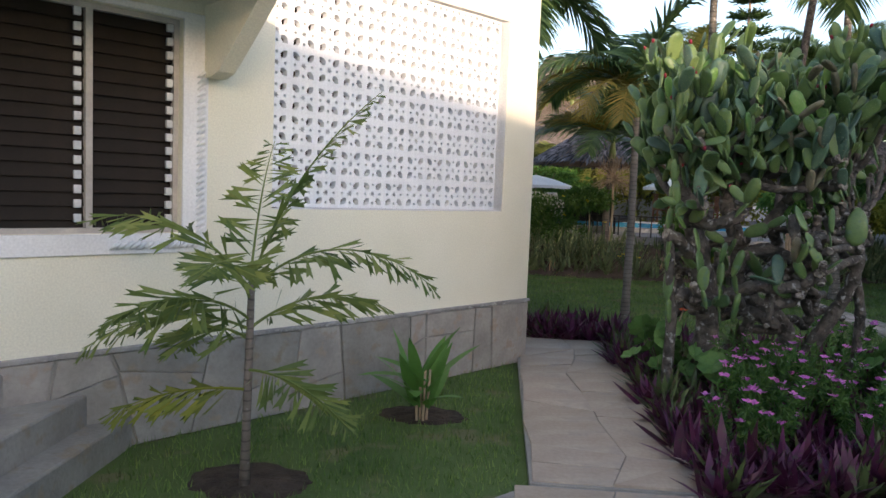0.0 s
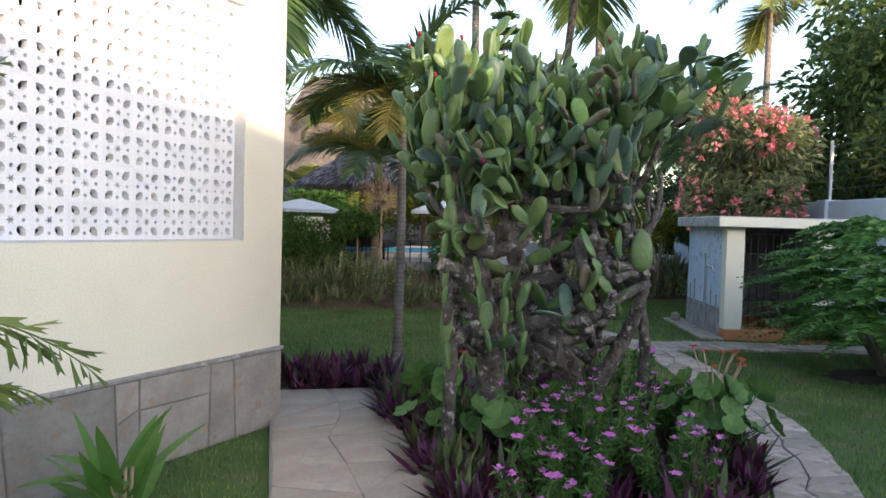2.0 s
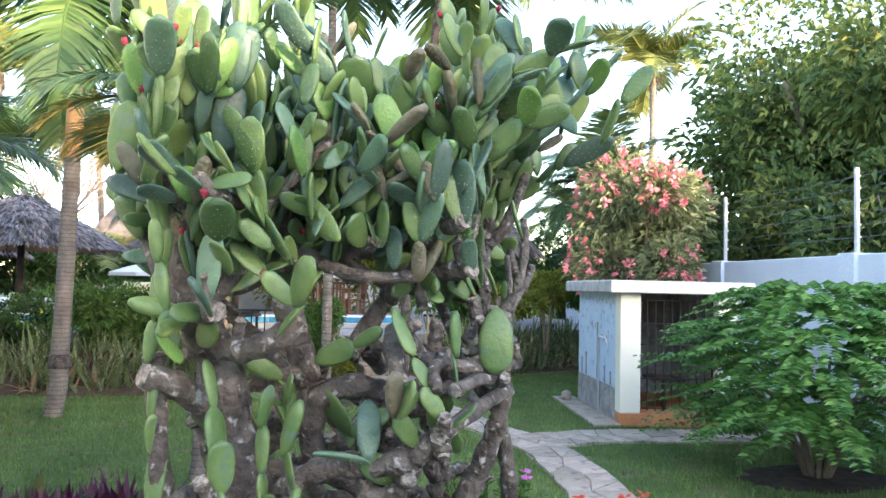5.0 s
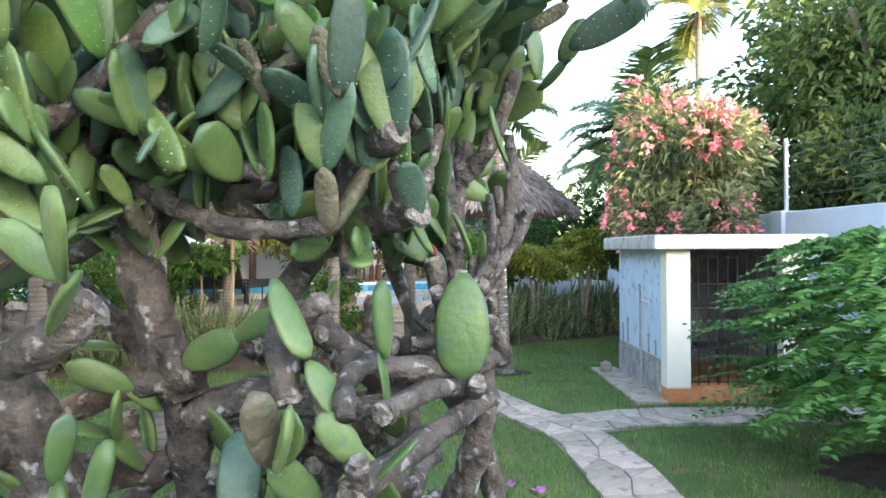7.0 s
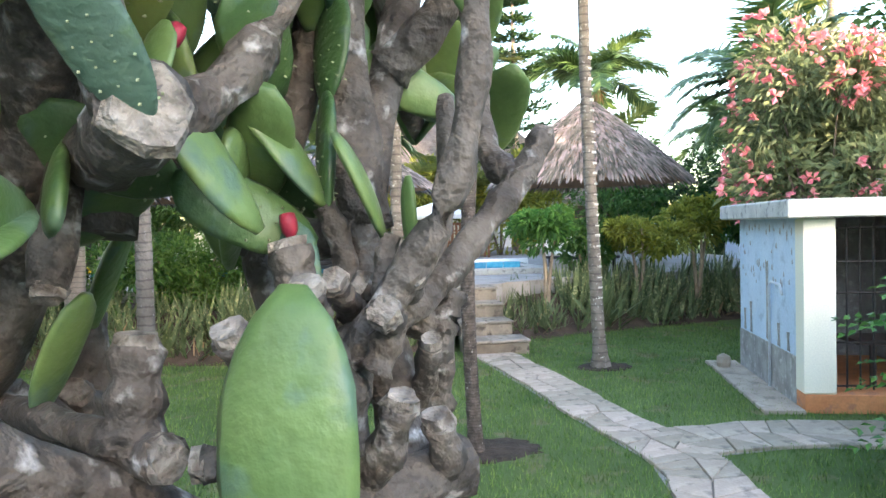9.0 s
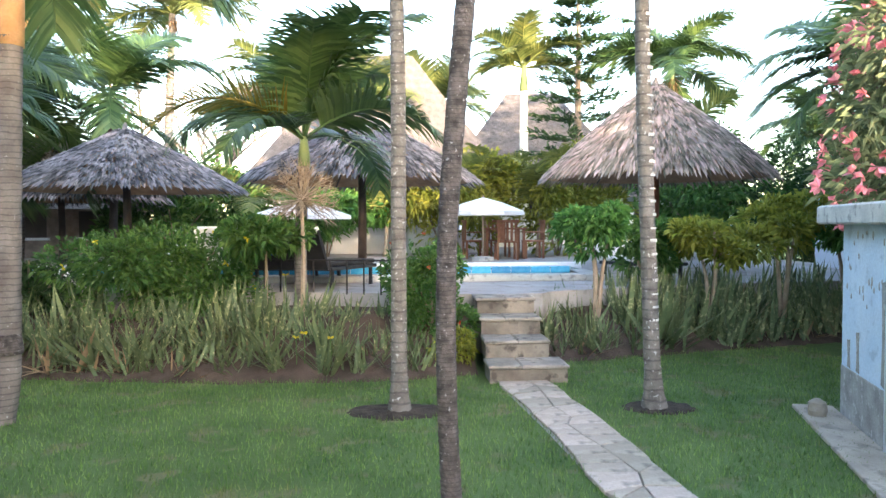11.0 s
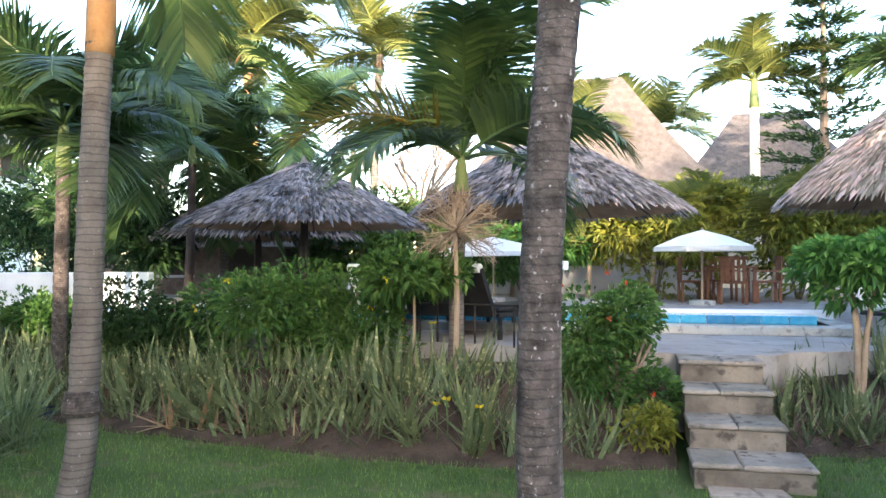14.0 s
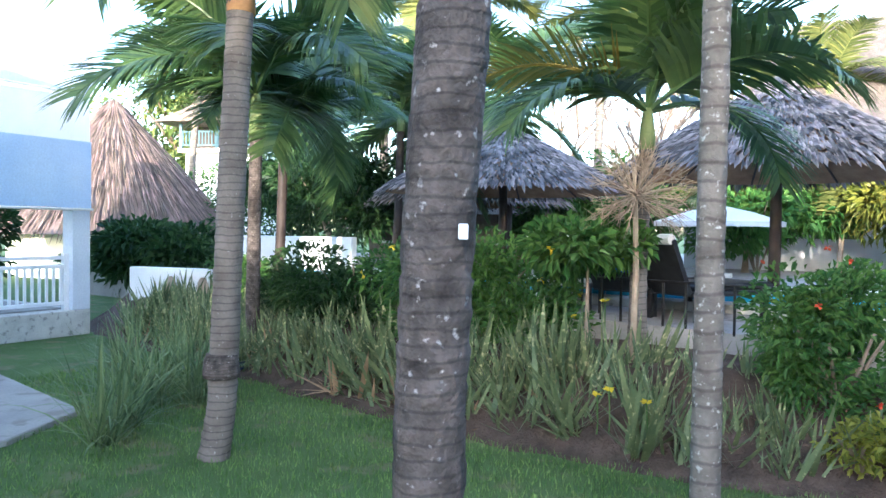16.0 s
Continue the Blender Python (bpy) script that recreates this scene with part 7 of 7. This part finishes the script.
for tip, d in [q for q in pad_at if q[0].z > 1.5][:70]:
    q = d.to_track_quat("Z", "Y").to_matrix().to_4x4()
    part("fruit", fruit, None, cactus, "dark red prickly fruit", m=Matrix.Translation(tip - d * 0.008) @ q @ Matrix.Diagonal((0.55, 0.55, 0.6, 1)))

# ---------------------------------------------------------------- grass blades
rnd, ng = fresh(400)
HOUSE_LINE = lambda x: 8.347 + (x - 2.323) * 1.1655


def lawn_ok(x, y):
    if x < 2.25 and y > HOUSE_LINE(x) and y < HOUSE_LINE(x) + 9 and x + y < 11.2:
        return False
    if 2.2 < x < 3.15 and y < 9.2:
        return False
    if x < 0.08 and y < 5.5:
        return False
    if y < 5.35 and x > 2.0:
        return False
    if inside(BED, x, y) or near_line(GARDEN_WALK, x, y) < 0.225 or near_line(SHED_WALK, x, y) < 0.3:
        return False
    if -0.2 < x - 5.56 < 0.2 and abs(y - 11.42) < 0.2:
        return False
    for cx, cy, rx, ry in ((0.83, 5.3, 0.30, 0.23), (1.57, 6.55, 0.28, 0.2), (5.56, 11.42, 0.45, 0.29), (5.28, 14.05, 0.42, 0.27), (7.5, 14.0, 0.3, 0.23), (8.6, 9.3, 0.7, 0.45)):
        if ((x - cx) / rx) ** 2 + ((y - cy) / ry) ** 2 < 1:
            return False
    if x < 6.1 and y > front_l(x) - 0.02 or x > 6.85 and y > front_r(x) - 0.02 or 6.1 <= x <= 6.95 and y > 15.0:
        return False
    if x < 0.75 and y < 14.2 and y > 8 and x < 0.75 - max(0, y - 13.3) * 0.5:
        return False
    return True


mb = MB()
vs, k = [], 0
while k < 95000:
    x = rnd.uniform(-1.5, 10.4)
    y = 3.2 + 13.6 * rnd.random()
    if not lawn_ok(x, y):
        continue
    k += 1
    a = rnd.uniform(0, 6.283)
    h, w = rnd.uniform(0.022, 0.055), rnd.uniform(0.003, 0.006)
    l = rnd.uniform(0.0, 0.03)
    b = rnd.uniform(0, 6.283)
    vs += [(x - w * math.cos(a), y - w * math.sin(a), 0), (x + w * math.cos(a), y + w * math.sin(a), 0), (x + l * math.cos(b), y + l * math.sin(b), h)]
mb.add(vs, [(3 * i, 3 * i + 1, 3 * i + 2) for i in range(k)])
tagged(part("grass", mb, GRASS), "short green lawn grass", "grass", kind="stuff")

# ---------------------------------------------------------------- stones and blocks, laid last
walk_side = thing("concrete_walk", pose(0, 0, 0), "pale stone-paved walk round the house corner", "walkway", kind="structure")
part("slab", MB().prism([(2.24, 5.4), (3.12, 5.4), (3.12, 8.6), (3.02, 9.15), (2.3, 9.2), (2.24, 8.3)], -0.03, 0.05), MORTAR, walk_side)
stones(walk_side, [(2.68, 5.42), (2.68, 8.3), (2.66, 9.15)], 0.43, 0.42, 0.05, 0.062, SANDST, 401, "paving_stone", 0.003)
fore = thing("forecourt", pose(0, 0, 0), "stone-paved forecourt before the flower bed", "paving", kind="structure")
part("slab", MB().prism([(0.5, -2), (6.5, -2), (6.5, 4.2), (5.1, 6.2), (4.9, 6.35), (4.1, 5.45), (3.12, 5.3), (3.12, 5.398), (2.24, 5.398), (2.0, 5.15), (0.5, 4.2)], -0.05, 0.04), MORTAR, fore)
stones(fore, [(2.6, 0.2), (2.65, 5.36)], 0.5, 0.45, 0.04, 0.052, SANDST, 402, "paving_stone", 0.004)
stones(fore, [(3.7, 1.5), (3.9, 5.3)], 0.5, 0.45, 0.04, 0.052, SANDST, 403, "paving_stone", 0.004)
gwalk = thing("garden_walk", pose(0, 0, 0), "winding crazy-paved flagstone garden walk", "walkway", kind="structure")
edge = MB()
for line, half in ((GARDEN_WALK, 0.25), (SHED_WALK, 0.32)):
    for (x0, y0), (x1, y1) in zip(line, line[1:]):
        L = math.hypot(x1 - x0, y1 - y0)
        u, v = (x1 - x0) / L, (y1 - y0) / L
        edge.box((-0.1, -half, -0.02), (L + 0.1, half, 0.0040 + 0.0003 * len(edge.f) / 6), m=pose(x0, y0, 0, 0, 0, math.degrees(math.atan2(v, u))))
part("bedding", edge, MORTAR, gwalk)
stones(gwalk, GARDEN_WALK, 0.25, 0.27, 0.003, 0.026, FLAG, 404)
stones(gwalk, SHED_WALK, 0.32, 0.3, 0.003, 0.028, FLAG, 405)

# stone facing of the plinth
rnd, _ = fresh(410)
s, tb0, tt0 = -6.0, -6.0, -6.0
while s < -0.35:
    w = rnd.uniform(0.24, 0.5)
    tb1, tt1 = (s + w + rnd.uniform(-0.13, 0.13) for _k in range(2))
    if s + w > -0.35:
        tb1 = tt1 = -0.014
    cut = rnd.uniform(0.16, 0.4) if rnd.random() < 0.7 else None
    zs = [(0.0, 0.545)] if cut is None else [(0.0, cut), (cut, 0.545)]
    sl = rnd.uniform(-0.05, 0.05)
    for z0, z1 in zs:
        k0, k1 = z0 / 0.545, z1 / 0.545
        po = [(tb0 + (tt0 - tb0) * k0 + 0.008, z0 + 0.004 + (sl if z0 > 0 else 0)), (tb1 + (tt1 - tb1) * k0 - 0.008, z0 + 0.004 - (sl if z0 > 0 else 0)), (tb1 + (tt1 - tb1) * k1 - 0.008, z1 - 0.004 - (sl if z1 < 0.5 else 0)), (tb0 + (tt0 - tb0) * k1 + 0.008, z1 - 0.004 + (sl if z1 < 0.5 else 0))]
        part("plinth_stone", MB().prism(po, 0, 0.012 + rnd.uniform(0, 0.006), bevel=0.006), STONE, house, m=Matrix(((1, 0, 0, 0), (0, 0, -1, 0.011), (0, 1, 0, 0.0), (0, 0, 0, 1))))
    s, tb0, tt0 = s + w, tb1, tt1
part("plinth_cap", MB().box((-9, -0.006, 0.545), (0.002, 0.028, 0.572), bevel=0.005), GREYCEM, house, "grey cement ledge on the plinth")

# pierced screen blocks
BS = 0.2045
loops = [[(-BS / 2, -BS / 2), (BS / 2, -BS / 2), (BS / 2, BS / 2), (-BS / 2, BS / 2)]]
for sx, sy in ((1, 1), (-1, 1), (-1, -1), (1, -1)):
    pet = []
    for u, v in ((0.046, 0.0), (0.060, 0.019), (0.088, 0.021), (0.114, 0.0), (0.088, -0.021), (0.060, -0.019)):
        pet.append((sx * (u * 0.7071 - v * 0.7071) , sy * (u * 0.7071 + v * 0.7071) ))
    loops.append(pet)
for cx, cy in ((0.066, 0), (-0.066, 0), (0, 0.066), (0, -0.066)):
    loops.append([(cx + 0.011 * math.cos(a * math.pi / 3), cy + 0.011 * math.sin(a * math.pi / 3)) for a in range(6)])
loops.append([((0.027 if i % 2 == 0 else 0.009) * math.cos(i * math.pi / 6), (0.027 if i % 2 == 0 else 0.009) * math.sin(i * math.pi / 6)) for i in range(12)])
block_me = plate("screen_block", loops, 0.05, BLOCKW)
SX0 = OX1 - 0.07 - 11 * BS
for r in range(8):
    for c in range(11):
        x, z = SX0 + (c + 0.5) * BS, OZ0 + 0.012 + (r + 0.5) * BS
        if z + BS / 2 > OZ1 + 0.12:
            continue
        part("screen_block", block_me, None, house, m=pose(x, Y0 + 0.032, z) @ pose(0, 0, 0, 0, 90 * ((r + c) % 4) * 0, 0))
